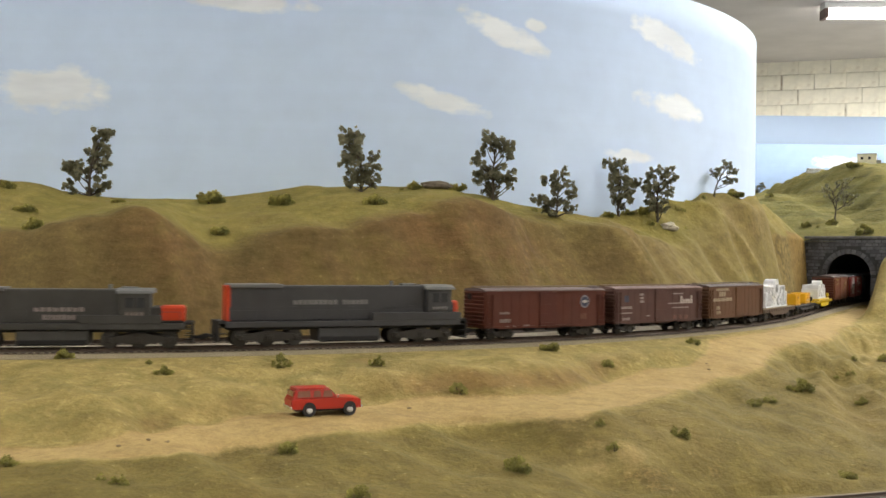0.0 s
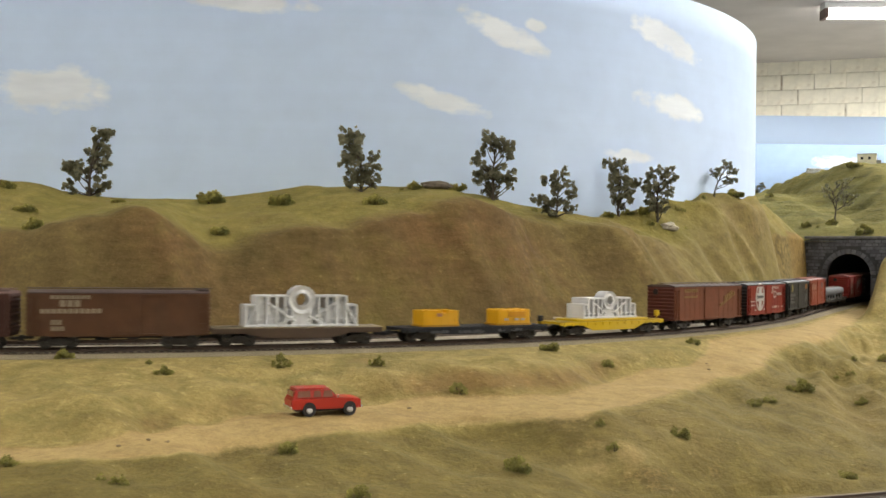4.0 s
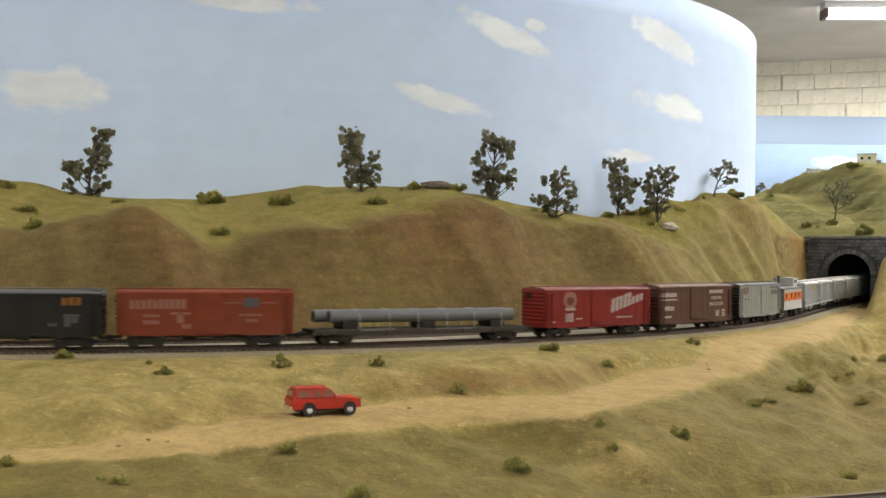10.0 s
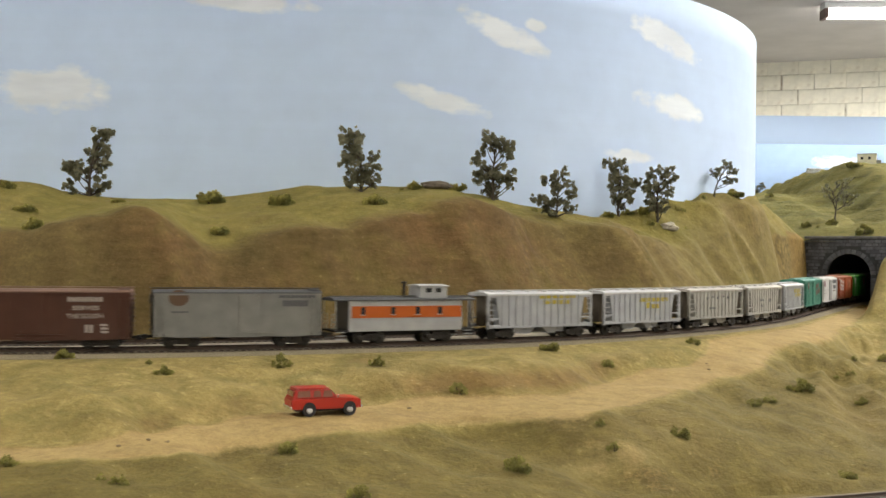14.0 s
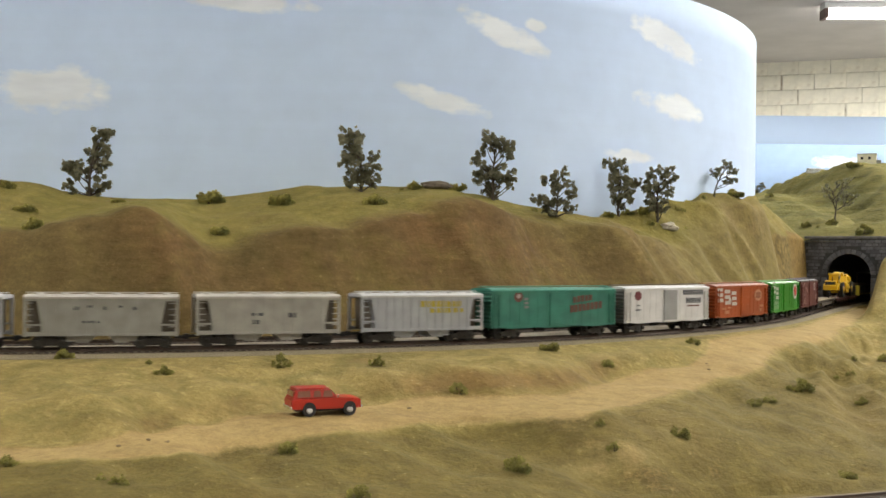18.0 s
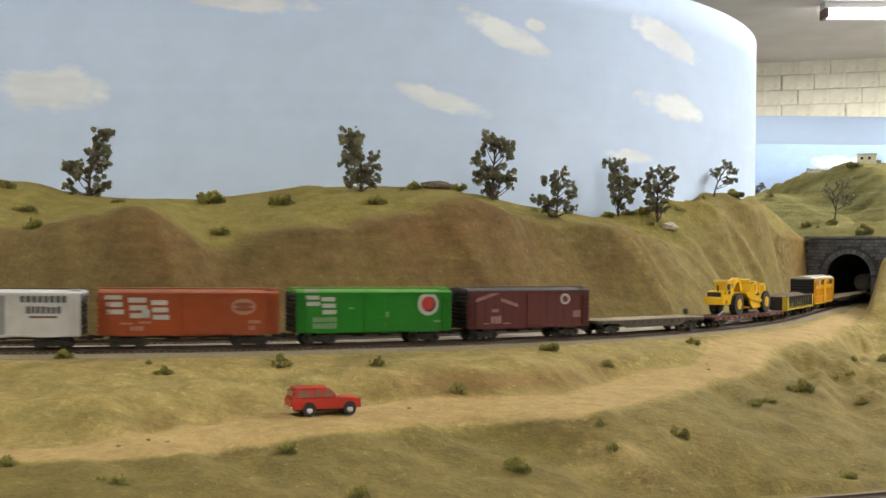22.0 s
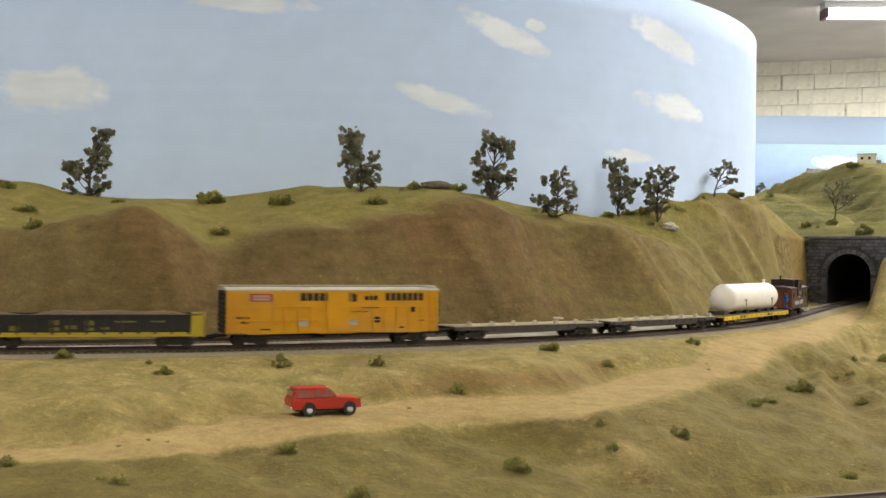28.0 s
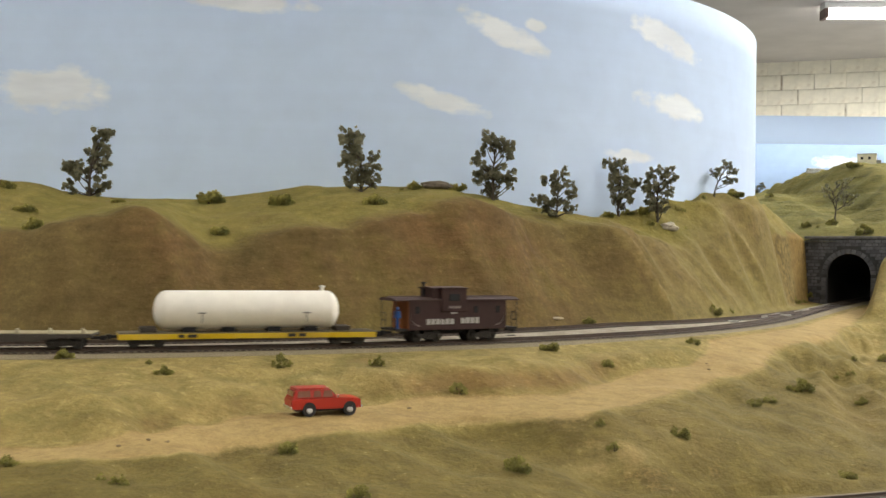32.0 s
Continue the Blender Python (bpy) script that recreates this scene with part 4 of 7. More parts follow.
UPPER = ((-0.509, 1.272, 0.0223), (-0.457, 1.2, 0.0235), (-0.416, 1.114, 0.0207), (-0.382, 1.286, 0.015), (-0.283, 1.34, 0.0332), (-0.244, 1.195, 0.0197), (-0.192, 1.3, 0.0295), (-0.081, 1.286, 0.0265), (-0.037, 1.375, 0.0199), (0.019, 1.441, 0.0253), (0.119, 1.45, 0.012), (0.239, 1.59, 0.0213), (0.27, 1.603, 0.0182), (0.296, 1.615, 0.025), (0.303, 1.598, 0.0165), (0.361, 1.674, 0.0155), (0.362, 1.638, 0.0076), (0.391, 1.75, 0.02), (0.416, 1.759, 0.0163), (0.482, 1.815, 0.0262), (-0.052, 1.374, 0.008))
LOWER = ((-0.312, 0.908, 0.0135), (-0.238, 0.893, 0.0052), (-0.221, 0.871, 0.013), (-0.134, 0.913, 0.0141), (-0.055, 0.932, 0.0125), (0.014, 0.897, 0.0129), (0.102, 1.048, 0.0155), (0.157, 1.039, 0.0122), (0.263, 1.15, 0.0125), (-0.264, 0.668, 0.011), (-0.200, 0.647, 0.0045), (-0.189, 0.646, 0.009), (-0.102, 0.74, 0.0135), (-0.048, 0.661, 0.0125), (0.052, 0.741, 0.0155), (0.118, 0.812, 0.0062), (0.124, 0.783, 0.009), (0.179, 0.823, 0.0137), (0.276, 0.965, 0.0112), (0.294, 0.984, 0.0105), (0.33, 1.038, 0.0085), (0.341, 1.036, 0.0185), (0.433, 1.205, 0.0072), (0.451, 1.207, 0.009), (0.491, 1.307, 0.0067), (0.551, 1.366, 0.015), (0.422, 1.100, 0.012), (0.305, 0.821, 0.0116))
FOOTHILL = ((0.173, 1.299, 0.0147), (0.265, 1.367, 0.0084), (0.369, 1.485, 0.0175), (0.404, 1.535, 0.0085), (0.643, 1.995, 0.0164), (0.698, 2.095, 0.0194), (0.671, 2.044, 0.013))
for _n, (_rows, _mat) in enumerate(((UPPER, leaf_olive), (LOWER, leaf_bush), (FOOTHILL, leaf_bush))):
    for _i, (_x_, _y_, _w_) in enumerate(_rows):
        bush(_x_, _y_, ground_z(_x_, _y_), _w_ * (1.12 if _n == 0 else 1.3), _mat, 100 * _n + _i)


# ---- rolling stock ----
def paint(name, colour, rough=0.5, grime=0.5, spec=0.25):
    """Model paint with dusty weathering at two scales."""
    colour = tuple(0.66 * c for c in colour)
    m = sum(colour) / 3
    dusty = tuple(0.86 * c + 0.14 * d for c, d in zip(colour, (0.85 * m + 0.030, 0.8 * m + 0.025, 0.72 * m + 0.018)))
    return material(name, colour, rough, vary=0.10 * grime + 0.03, scale=70, second=dusty, mix_scale=26, mix_lo=0.48, mix_hi=0.74, bump=0.06, bump_scale=300, spec=spec)


PAINT = {"white": paint("lettering_white", (0.56, 0.54, 0.50)), "grey": paint("lettering_grey", (0.24, 0.23, 0.22)), "pale": paint("lettering_pale", (0.46, 0.38, 0.36)),
         "slate": paint("lettering_slate", (0.12, 0.12, 0.13)), "gold": paint("lettering_gold", (0.25, 0.15, 0.04)), "orange": paint("lettering_orange", (0.50, 0.19, 0.03)),
         "yellow": paint("lettering_ochre", (0.27, 0.22, 0.05)), "maroonm": paint("lettering_maroon", (0.16, 0.045, 0.04)), "rust": paint("lettering_rust", (0.17, 0.10, 0.06)),
         "brick": paint("lettering_brick", (0.17, 0.07, 0.05)), "wine": paint("lettering_wine", (0.16, 0.03, 0.035)), "peach": paint("lettering_peach", (0.50, 0.25, 0.15)),
         "rustb": paint("lettering_russet", (0.28, 0.09, 0.04)), "mint": paint("lettering_mint", (0.22, 0.36, 0.19)), "red": paint("lettering_red", (0.48, 0.04, 0.03)),
         "black": paint("lettering_black", (0.02, 0.02, 0.02)), "pink": paint("lettering_pink", (0.36, 0.22, 0.20)), "pine": paint("lettering_pine", (0.03, 0.035, 0.02)),
         "rosy": paint("lettering_rosy", (0.36, 0.17, 0.12)), "smoke": paint("lettering_smoke", (0.11, 0.11, 0.11)), "pinkish": paint("lettering_faded", (0.34, 0.28, 0.26)), "bold": paint("lettering_bold", (0.54, 0.47, 0.42)), "navy": paint("lettering_navy", (0.05, 0.06, 0.11)), "coral": paint("lettering_coral", (0.60, 0.085, 0.03)), "cream": paint("lettering_cream", (0.40, 0.32, 0.22)), "steel": paint("lettering_bluegrey", (0.26, 0.26, 0.30)), "rustl": paint("lettering_umber", (0.35, 0.14, 0.03)), "yell": paint("lettering_yellow", (0.55, 0.44, 0.06))}
steel_dark = paint("steel_dark", (0.022, 0.021, 0.021), 0.6)
truck_brown = paint("truck_grime", (0.048, 0.041, 0.034), 0.7)
wheel_steel = material("wheel_steel", (0.05, 0.045, 0.04), 0.5, metal=0.5, vary=0.2)
FACE = 0.0175


def letters(car, colour, *rows):
    """Flat painted strokes on the near side, in millimetres from the car's left end and above the rail: from, to, low, high, pieces, slant."""
    lx, y = car["half"], -car["face"] - (0.0002 if colour in ("red", "coral") else 0.0)
    for x0, x1, z0, z1, n, *slant in rows:
        bm = B()
        k = slant[0] if slant else 0.0
        w = (x1 - x0) / n
        for i in range(n):
            a, b = x0 + i * w, x0 + (i + 1) * w - (0.22 * w if n > 1 else 0)
            cut = 0.0 if n == 1 else random.Random(i * 7 + int(x0)).choice((0.0, 0.0, 0.18)) * (z1 - z0)
            pts = [(a, z0 + (a - x0) * k), (b, z0 + (b - x0) * k), (b, z1 - cut + (b - x0) * k), (a, z1 + (a - x0) * k)]
            slab(bm, [(p / 1000 - lx, q / 1000) for p, q in pts], y - 0.0003, y + 0.0002)
        word = part("lettering", bm, PAINT[colour], car)
        if n > 1:
            word["kind"] = "stuff"


def open_letters(car, colour, *rows):
    """Large painted characters, each as three plain stacked bars."""
    bm = B()
    lx, y = car["half"], -car["face"]
    for x0, x1, z0, z1 in rows:
        w, h = x1 - x0, z1 - z0
        for n, (inset, back) in enumerate(((0.0, 0.10), (0.06, 0.06), (0.10, 0.0))):
            a, b, lo = x0 + inset * w, x1 - back * w, z1 - h * (0.24 + 0.38 * n)
            hi = lo + 0.24 * h
            slab(bm, [(p / 1000 - lx, q / 1000) for p, q in ((a, lo), (b, lo), (b, hi), (a, hi))], y - 0.0003, y + 0.0002)
    word = part("lettering", bm, PAINT[colour], car)
    word["kind"] = "stuff"
    return word


def words(car, colour, text, x0, x1, z0, z1, bend=0.0):
    """A line of painted words on the near side, fitted between two ends and two heights in millimetres."""
    data = bpy.data.curves.new("lettering", "FONT")
    data.body, data.size, data.extrude, data.offset, data.shear = text, 1.0, 0.02, 0.02, bend
    ob = new("lettering", data)
    bpy.context.view_layer.update()
    wide, high = max(ob.dimensions.x, 1e-6), max(ob.dimensions.y, 1e-6)
    data.materials.append(PAINT[colour])
    ob.parent = car
    ob.matrix_basis = Matrix.Translation((x0 / 1000 - car["half"], -car["face"] - 0.0002, z0 / 1000)) @ Matrix.Rotation(radians(90), 4, "X") @ Matrix.Diagonal(((x1 - x0) / 1000 / wide, (z1 - z0) / 1000 / high, 0.006, 1))
    return ob


def discs(car, colour, layer, *rows):
    """Round emblems, each layer proud of the one before."""
    bm = B()
    y = -car["face"]
    for x, z, rx, rz in rows:
        slab(bm, [(x / 1000 - car["half"] + rx / 1000 * math.cos(a), z / 1000 + rz / 1000 * math.sin(a)) for a in np.linspace(0, 2 * math.pi, 25)[:-1]], y - 0.0003 - 0.0002 * layer, y + 0.0002)
    return part("emblem", bm, PAINT[colour], car)


def make_truck(axles=2, base=0.0205):
    """Meshes of a truck: its side frames and one wheelset, with the places of its axles."""
    span_ = base * (axles - 1)
    bm = B()
    for sy in (-1, 1):
        y0, y1 = sorted((sy * 0.0118, sy * 0.0142))
        h = span_ / 2
        slab(bm, [(-h - 0.003, 0.0045), (-h - 0.003, 0.0072), (-h + 0.004, 0.0078), (-0.005, 0.0092), (0.005, 0.0092), (h - 0.004, 0.0078), (h + 0.003, 0.0072), (h + 0.003, 0.0045), (h - 0.003, 0.0040), (0.004, 0.0028), (-0.004, 0.0028), (-h + 0.003, 0.0040)], y0, y1)
        for k in range(axles):
            x = -h + k * base
            box(bm, x - 0.0016, x + 0.0016, sy * 0.0150 - 0.0009, sy * 0.0150 + 0.0009, 0.0038, 0.0070, 0.0004)
        for dx in (-0.0022, 0, 0.0022):
            rod(bm, (dx, sy * 0.0138, 0.0030), (dx, sy * 0.0138, 0.0078), 0.0009, sides=6)
    box(bm, -0.004, 0.004, -0.0125, 0.0125, 0.0055, 0.0100)
    me = bpy.data.meshes.new("side_frames")
    bmesh.ops.recalc_face_normals(bm, faces=bm.faces)
    bm.to_mesh(me), bm.free()
    me.materials.append(truck_brown)
    bm = B()
    for sy in (-1, 1):
        rod(bm, (0, sy * 0.0073, 0), (0, sy * 0.0098, 0), 0.0053, sides=20)
        rod(bm, (0, sy * 0.0068, 0), (0, sy * 0.0074, 0), 0.0059, sides=20)
    rod(bm, (0, -0.008, 0), (0, 0.008, 0), 0.0012, sides=8)
    wm = bpy.data.meshes.new("wheelset")
    bmesh.ops.recalc_face_normals(bm, faces=bm.faces)
    bm.to_mesh(wm), bm.free()
    wm.materials.append(wheel_steel)
    return me, wm, [(-span_ / 2 + k * base) for k in range(axles)]


TRUCK2, TRUCK3 = make_truck(2), make_truck(3, 0.0185)


def add_truck(car, x, kit=TRUCK2):
    t = new("truck", kit[0])
    t.parent = car
    t.location = (x, 0, 0)
    for dx in kit[2]:
        w = new("wheelset", kit[1])
        w.parent = t
        w.location = (dx, 0, 0.0054)
    return t


def couplers(car, half, reach=0.0075):
    for sx in (-1, 1):
        bm = B()
        box(bm, min(sx * (half - 0.004), sx * (half + reach)), max(sx * (half - 0.004), sx * (half + reach)), -0.0013, 0.0013, 0.0078, 0.0104, 0.0004)
        box(bm, min(sx * (half + reach - 0.003), sx * (half + reach + 0.0012)), max(sx * (half + reach - 0.003), sx * (half + reach + 0.0012)), -0.0024, 0.0024, 0.0070, 0.0112, 0.0006)
        part("coupler", bm, steel_dark, car)


FLEET = []  # thing, place along the train, half distance of its trucks, height over the rail


def start_car(name, label, category, u0, u1, face=FACE, group="cars of the freight train"):
    car = empty(name, label, category, group)
    car["half"], car["face"] = (u1 - u0) / 2, face
    FLEET.append((car, (u0 + u1) / 2, (u1 - u0) / 2 - 0.024, (0.0, 0.0)))
    return car, (u1 - u0) / 2


def load(ob, car, dx, z):
    """A load that rides on a car."""
    _, u, h, _ = next(f for f in FLEET if f[0] == car)
    FLEET.append((ob, u, h, (dx, z)))


def ladder(car, x, z0, z1, mat, rungs=6):
    bm = B()
    for k in range(rungs):
        z = z0 + (z1 - z0) * (k + 0.5) / rungs
        box(bm, x - 0.0030, x + 0.0030, -car["face"] - 0.0014, -car["face"] - 0.0008, z - 0.0004, z + 0.0004)
    for sx in (-0.0030, 0.0030):
        box(bm, x + sx - 0.0003, x + sx + 0.0003, -car["face"] - 0.0012, -car["face"] + 0.0002, z0, z1)
    return part("ladder", bm, mat, car)


def boxcar(label, u0, u1, body, ends=None, roof=None, door=(0.44, 0.58), door_mat=None, rungs=None, walk_mat=None, top=0.0475, marks=None, ribs=9, sill=0.0112):
    """A house car: sides, ribbed ends, peaked roof with running board, door on its track, ladders, underframe, trucks."""
    car, h = start_car("boxcar", label, "boxcar", u0, u1)
    ends, roof, rungs = ends or body, roof or body, rungs or body
    bm = B()
    box(bm, -h, h, -FACE, FACE, sill, top, 0.0004)
    part("body", bm, body, car)
    bm = B()
    edge = ((-h, 3), (-h + 0.012, 3), (-h + 0.020, -6), (-h + 0.034, -6), (-0.02, -2), (-0.012, -8), (0.014, -8), (0.022, -2), (h - 0.034, -6), (h - 0.020, -6), (h - 0.012, 3), (h, 3), (h, 18), (-h, 18))
    slab(bm, [(x, sill + z / 10000) for x, z in edge], -FACE - 0.0003, -FACE + 0.001)
    part("side_sill", bm, body, car)
    # some roofs take a paler paint than their sides, overhead light painted in
    bm = B()
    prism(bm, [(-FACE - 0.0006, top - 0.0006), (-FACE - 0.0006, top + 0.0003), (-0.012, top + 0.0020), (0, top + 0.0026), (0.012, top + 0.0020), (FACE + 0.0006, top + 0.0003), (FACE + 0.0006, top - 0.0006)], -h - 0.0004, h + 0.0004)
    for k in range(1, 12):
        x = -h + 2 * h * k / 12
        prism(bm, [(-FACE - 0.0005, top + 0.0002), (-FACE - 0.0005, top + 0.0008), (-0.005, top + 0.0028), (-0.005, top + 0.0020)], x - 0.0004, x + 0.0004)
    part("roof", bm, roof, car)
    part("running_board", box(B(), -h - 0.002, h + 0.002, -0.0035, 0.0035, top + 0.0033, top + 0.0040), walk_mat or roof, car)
    for sx in (-1, 1):
        bm = B()
        wave = []
        for k in range(ribs):
            z, q = 0.0125 + (top - 0.0135) * k / ribs, (top - 0.0135) / ribs
            wave += [(sx * (h + 0.0003), z + 0.12 * q), (sx * (h + 0.0012), z + 0.34 * q), (sx * (h + 0.0012), z + 0.66 * q), (sx * (h + 0.0003), z + 0.88 * q)]
        slab(bm, [(sx * (h - 0.0006), sill + 0.0001)] + [(sx * (h + 0.0003), sill + 0.0001)] + wave + [(sx * (h + 0.0003), top), (sx * (h - 0.0006), top)], -0.0168, 0.0168)
        part("end_panel", bm, ends, car)
        ladder(car, sx * (h - 0.0055), 0.0135, top - 0.004, rungs)
        bm = B()
        for xs in (sx * (h - 0.0085), sx * (h - 0.0025)):
            box(bm, xs - 0.0003, xs + 0.0003, -FACE - 0.0006, -FACE, 0.0066, 0.0125)
        box(bm, *sorted((sx * (h - 0.0088), sx * (h - 0.0022))), -FACE - 0.0012, -FACE + 0.0004, 0.0062, 0.0070)
        part("step", bm, steel_dark, car)
        part("brake_wheel" if sx < 0 else "roof_hatch_walk", rod(B(), (sx * (h + 0.0012), 0.006, top - 0.006), (sx * (h + 0.0022), 0.006, top - 0.006), 0.0032, sides=14) if sx < 0 else box(B(), h - 0.010, h - 0.001, -0.014, -0.0035, top + 0.0026, top + 0.0032), steel_dark if sx < 0 else roof, car)
        add_truck(car, sx * (h - 0.024))
    d0, d1 = -h + 2 * h * door[0], -h + 2 * h * door[1]
    bm = B()
    for k in range(1, 14):
        x = -h + 2 * h * k / 14
        if not d0 - 0.002 < x < d1 + 0.002:
            box(bm, x - 0.00045, x + 0.00045, -FACE - 0.00022, -FACE + 0.0004, 0.0130, top - 0.0012)
    box(bm, -h, h, -FACE - 0.0005, -FACE + 0.0004, top - 0.0022, top - 0.0007)
    seams = part("side_seams", bm, body, car)
    seams["kind"] = "stuff"
    bm = B()
    box(bm, d0, d1, -FACE - 0.0009, -FACE + 0.0004, 0.0128, top - 0.0022, 0.0002)
    for k in range(4):
        z = 0.0150 + (top - 0.020) * k / 3
        box(bm, d0 + 0.0008, d1 - 0.0008, -FACE - 0.0013, -FACE, z - 0.0005, z + 0.0005)
    part("door", bm, door_mat or body, car)
    for z0, z1 in ((top - 0.0021, top - 0.0012), (0.0120, 0.0128)):
        part("door_track", box(B(), d0 - 0.001, d1 + (d1 - d0) * 0.9, -FACE - 0.0012, -FACE, z0, z1), body, car)
    bm = B()
    box(bm, -h + 0.01, h - 0.01, -0.003, 0.003, 0.0080, 0.0112)
    rod(bm, (-0.02, -0.008, 0.0088), (-0.008, -0.008, 0.0088), 0.0022, sides=8)
    box(bm, 0.006, 0.016, -0.012, -0.006, 0.0078, 0.0112)
    part("underframe", bm, steel_dark, car)
    couplers(car, h)
    if marks:
        marks(car)
    return car


def flatcar(label, u0, u1, body, deck_mat, deck=0.0165, belly=0.0075, ends=0.0135, raised=None, stakes=0, brake=None):
    """A flat car: fish-bellied sills, planked deck, stake pockets, trucks."""
    car, h = start_car("flatcar", label, "flat car", u0, u1)
    for sy in (-1, 1):
        bm = B()
        slab(bm, [(-h, deck - 0.0007), (-h, ends - 0.002), (-h + 0.030, ends - 0.002), (-h + 0.046, belly), (h - 0.046, belly), (h - 0.030, ends - 0.002), (h, ends - 0.002), (h, deck - 0.0007)], *sorted((sy * 0.0158, sy * 0.0175)))
        for k in range(14):
            x = -h + 2 * h * (k + 0.5) / 14
            box(bm, x - 0.0012, x + 0.0012, *sorted((sy * 0.0174, sy * 0.0183)), deck - 0.0042, deck - 0.001)
        part("side_sill", bm, body, car)
    part("deck", box(B(), -h, h, -0.0158, 0.0158, deck - 0.0022, deck - 0.0004), body, car)
    n = int(2 * h / 0.0045)
    bm = B()
    for k in range(n):
        x = -h + 2 * h * k / n
        lift = random.uniform(0, 0.00025)
        box(bm, x + 0.00015, x + 2 * h / n - 0.00015, -0.0172, 0.0172, deck - 0.0006, deck + lift)
    planks = part("deck_planks", bm, deck_mat, car)
    planks["kind"] = "stuff"
    bm = B()
    box(bm, -h + 0.02, h - 0.02, -0.003, 0.003, 0.0070, deck - 0.002)
    part("centre_sill", bm, steel_dark, car)
    if raised:
        part("raised_platform", box(B(), raised[0], raised[1], -0.0165, 0.0165, deck, deck + 0.0022, 0.0004), body, car)
    for k in range(stakes):
        x = -h + 2 * h * (k + 0.7) / stakes
        part("tie_down", slab(B(), [(x - 0.0026, deck - 0.0002), (x + 0.0026, deck - 0.0002), (x + 0.0014, deck + 0.0024), (x + 0.0005, deck + 0.0042), (x - 0.0005, deck + 0.0042), (x - 0.0014, deck + 0.0024)], -0.0165, -0.0125), stake_mat, car)
    if brake:
        bm = B()
        rod(bm, (brake * (h - 0.003), -0.010, deck), (brake * (h - 0.003), -0.010, deck + 0.008), 0.0005, sides=6)
        box(bm, brake * (h - 0.003) - 0.0022, brake * (h - 0.003) + 0.0022, -0.012, -0.008, deck + 0.003, deck + 0.009, 0.0006)
        part("brake_stand", bm, body if brake > 0 and raised else steel_dark, car)
    for sx in (-1, 1):
        add_truck(car, sx * (h - 0.024))
    couplers(car, h)
    return car


stake_mat = paint("stake_cream", (0.64, 0.56, 0.40))
old_planks = material("old_planks", (0.30, 0.245, 0.155), 0.9, vary=0.25, scale=300, second=(0.20, 0.16, 0.10), mix_scale=50)


def marks_brown_road(c):
    letters(c, "brick", (118.2, 127, 18.1, 24.0, 3))
    letters(c, "pinkish", (17.9, 30, 24.6, 27.0, 4), (17.9, 31, 16.6, 20.2, 5), (26.0, 28.5, 12.0, 13.5, 1), (34.0, 36.5, 12.0, 13.5, 1), (47.0, 54.0, 12.4, 14.0, 2))
    discs(c, "steel", 0, (123.8, 35.9, 6.0, 6.4))
    discs(c, "navy", 1, (123.8, 35.9, 4.6, 4.9))
    discs(c, "white", 2, (123.8, 35.9, 3.4, 1.5))


def marks_brown_chief(c):
    letters(c, "navy", (15.7, 22.8, 33.4, 40.3, 2))
    letters(c, "pinkish", (8.3, 27.9, 26.4, 29.0, 9), (8.3, 27.9, 21.4, 22.7, 1), (12.2, 24.4, 14.4, 17.3, 6), (97.7, 116.3, 40.8, 42.0, 1), (89.4, 110, 30.2, 31.6, 1), (96.3, 126.1, 25.6, 26.7, 1), (51.8, 57.7, 17.8, 19.0, 1))
    letters(c, "brick", (97.7, 104.1, 13.4, 17.8, 1), (109, 113.9, 13.4, 17.8, 1), (118.7, 124.6, 13.4, 17.8, 1))
    letters(c, "bold", (111, 134.0, 30.5, 35.4, 5), (111, 115.0, 35.6, 38.6, 1), (129.5, 132.5, 35.6, 39.2, 1))
    open_letters(c, "pinkish", (40.6, 47.4, 32.5, 42.3))


def marks_brown_plain(c):
    letters(c, "cream", (18.4, 51.2, 42.3, 45.9, 8), (25.9, 43.7, 35.8, 41.3, 3), (10.3, 60.4, 30.2, 34.2, 11), (19, 28.2, 20.6, 25.1, 3), (19, 30.5, 15.6, 19.6, 3))


def marks_faded_brown(c):
    letters(c, "gold", (20.1, 48.5, 41.8, 45.9, 6), (20.1, 48.5, 35.6, 38.2, 6), (98.3, 132.6, 23.8, 27.9, 9, 0.42), (108.9, 126.7, 32.6, 36.7, 5, 0.42))


def marks_red_cross(c):
    words(c, "white", "S", 89.5, 98.5, 36.4, 45.6, 0.25)
    words(c, "white", "HOCK", 99.5, 120.5, 41.4, 45.2, 0.2)
    words(c, "white", "C", 97.5, 107.0, 30.6, 39.4, 0.25)
    words(c, "white", "ONTROL", 107.8, 132.0, 33.0, 36.8, 0.2)
    letters(c, "white", (9.2, 26.8, 26.5, 28.2, 5), (9.2, 26.8, 21.9, 23.6, 5), (26.8, 30.6, 15.6, 17.9, 1), (59.7, 63.5, 15.6, 17.9, 1), (93.4, 96.4, 17.4, 19.6, 1), (101, 113.3, 17.4, 20.2, 6), (117.9, 120.9, 17.4, 19.6, 1), (131.7, 137.8, 17.4, 19.1, 3))


def marks_black_yellow(c):
    letters(c, "smoke", (5.3, 49.9, 28.7, 32.6, 14), (15.4, 33.1, 23.9, 27.3, 5), (15.4, 33.1, 19.1, 23, 5), (34.5, 44.1, 20.1, 21.5, 1), (119.5, 132.9, 27.8, 29.7, 1), (120.4, 125.2, 19.6, 27.3, 1), (126.2, 131.4, 22.5, 27.3, 1), (107.5, 115.1, 19.6, 22.5, 2))
    letters(c, "rustl", (118, 134.8, 37.4, 44.1, 3))
    discs(c, "yellow", 0, (26.9, 39.8, 5.8, 5.3))


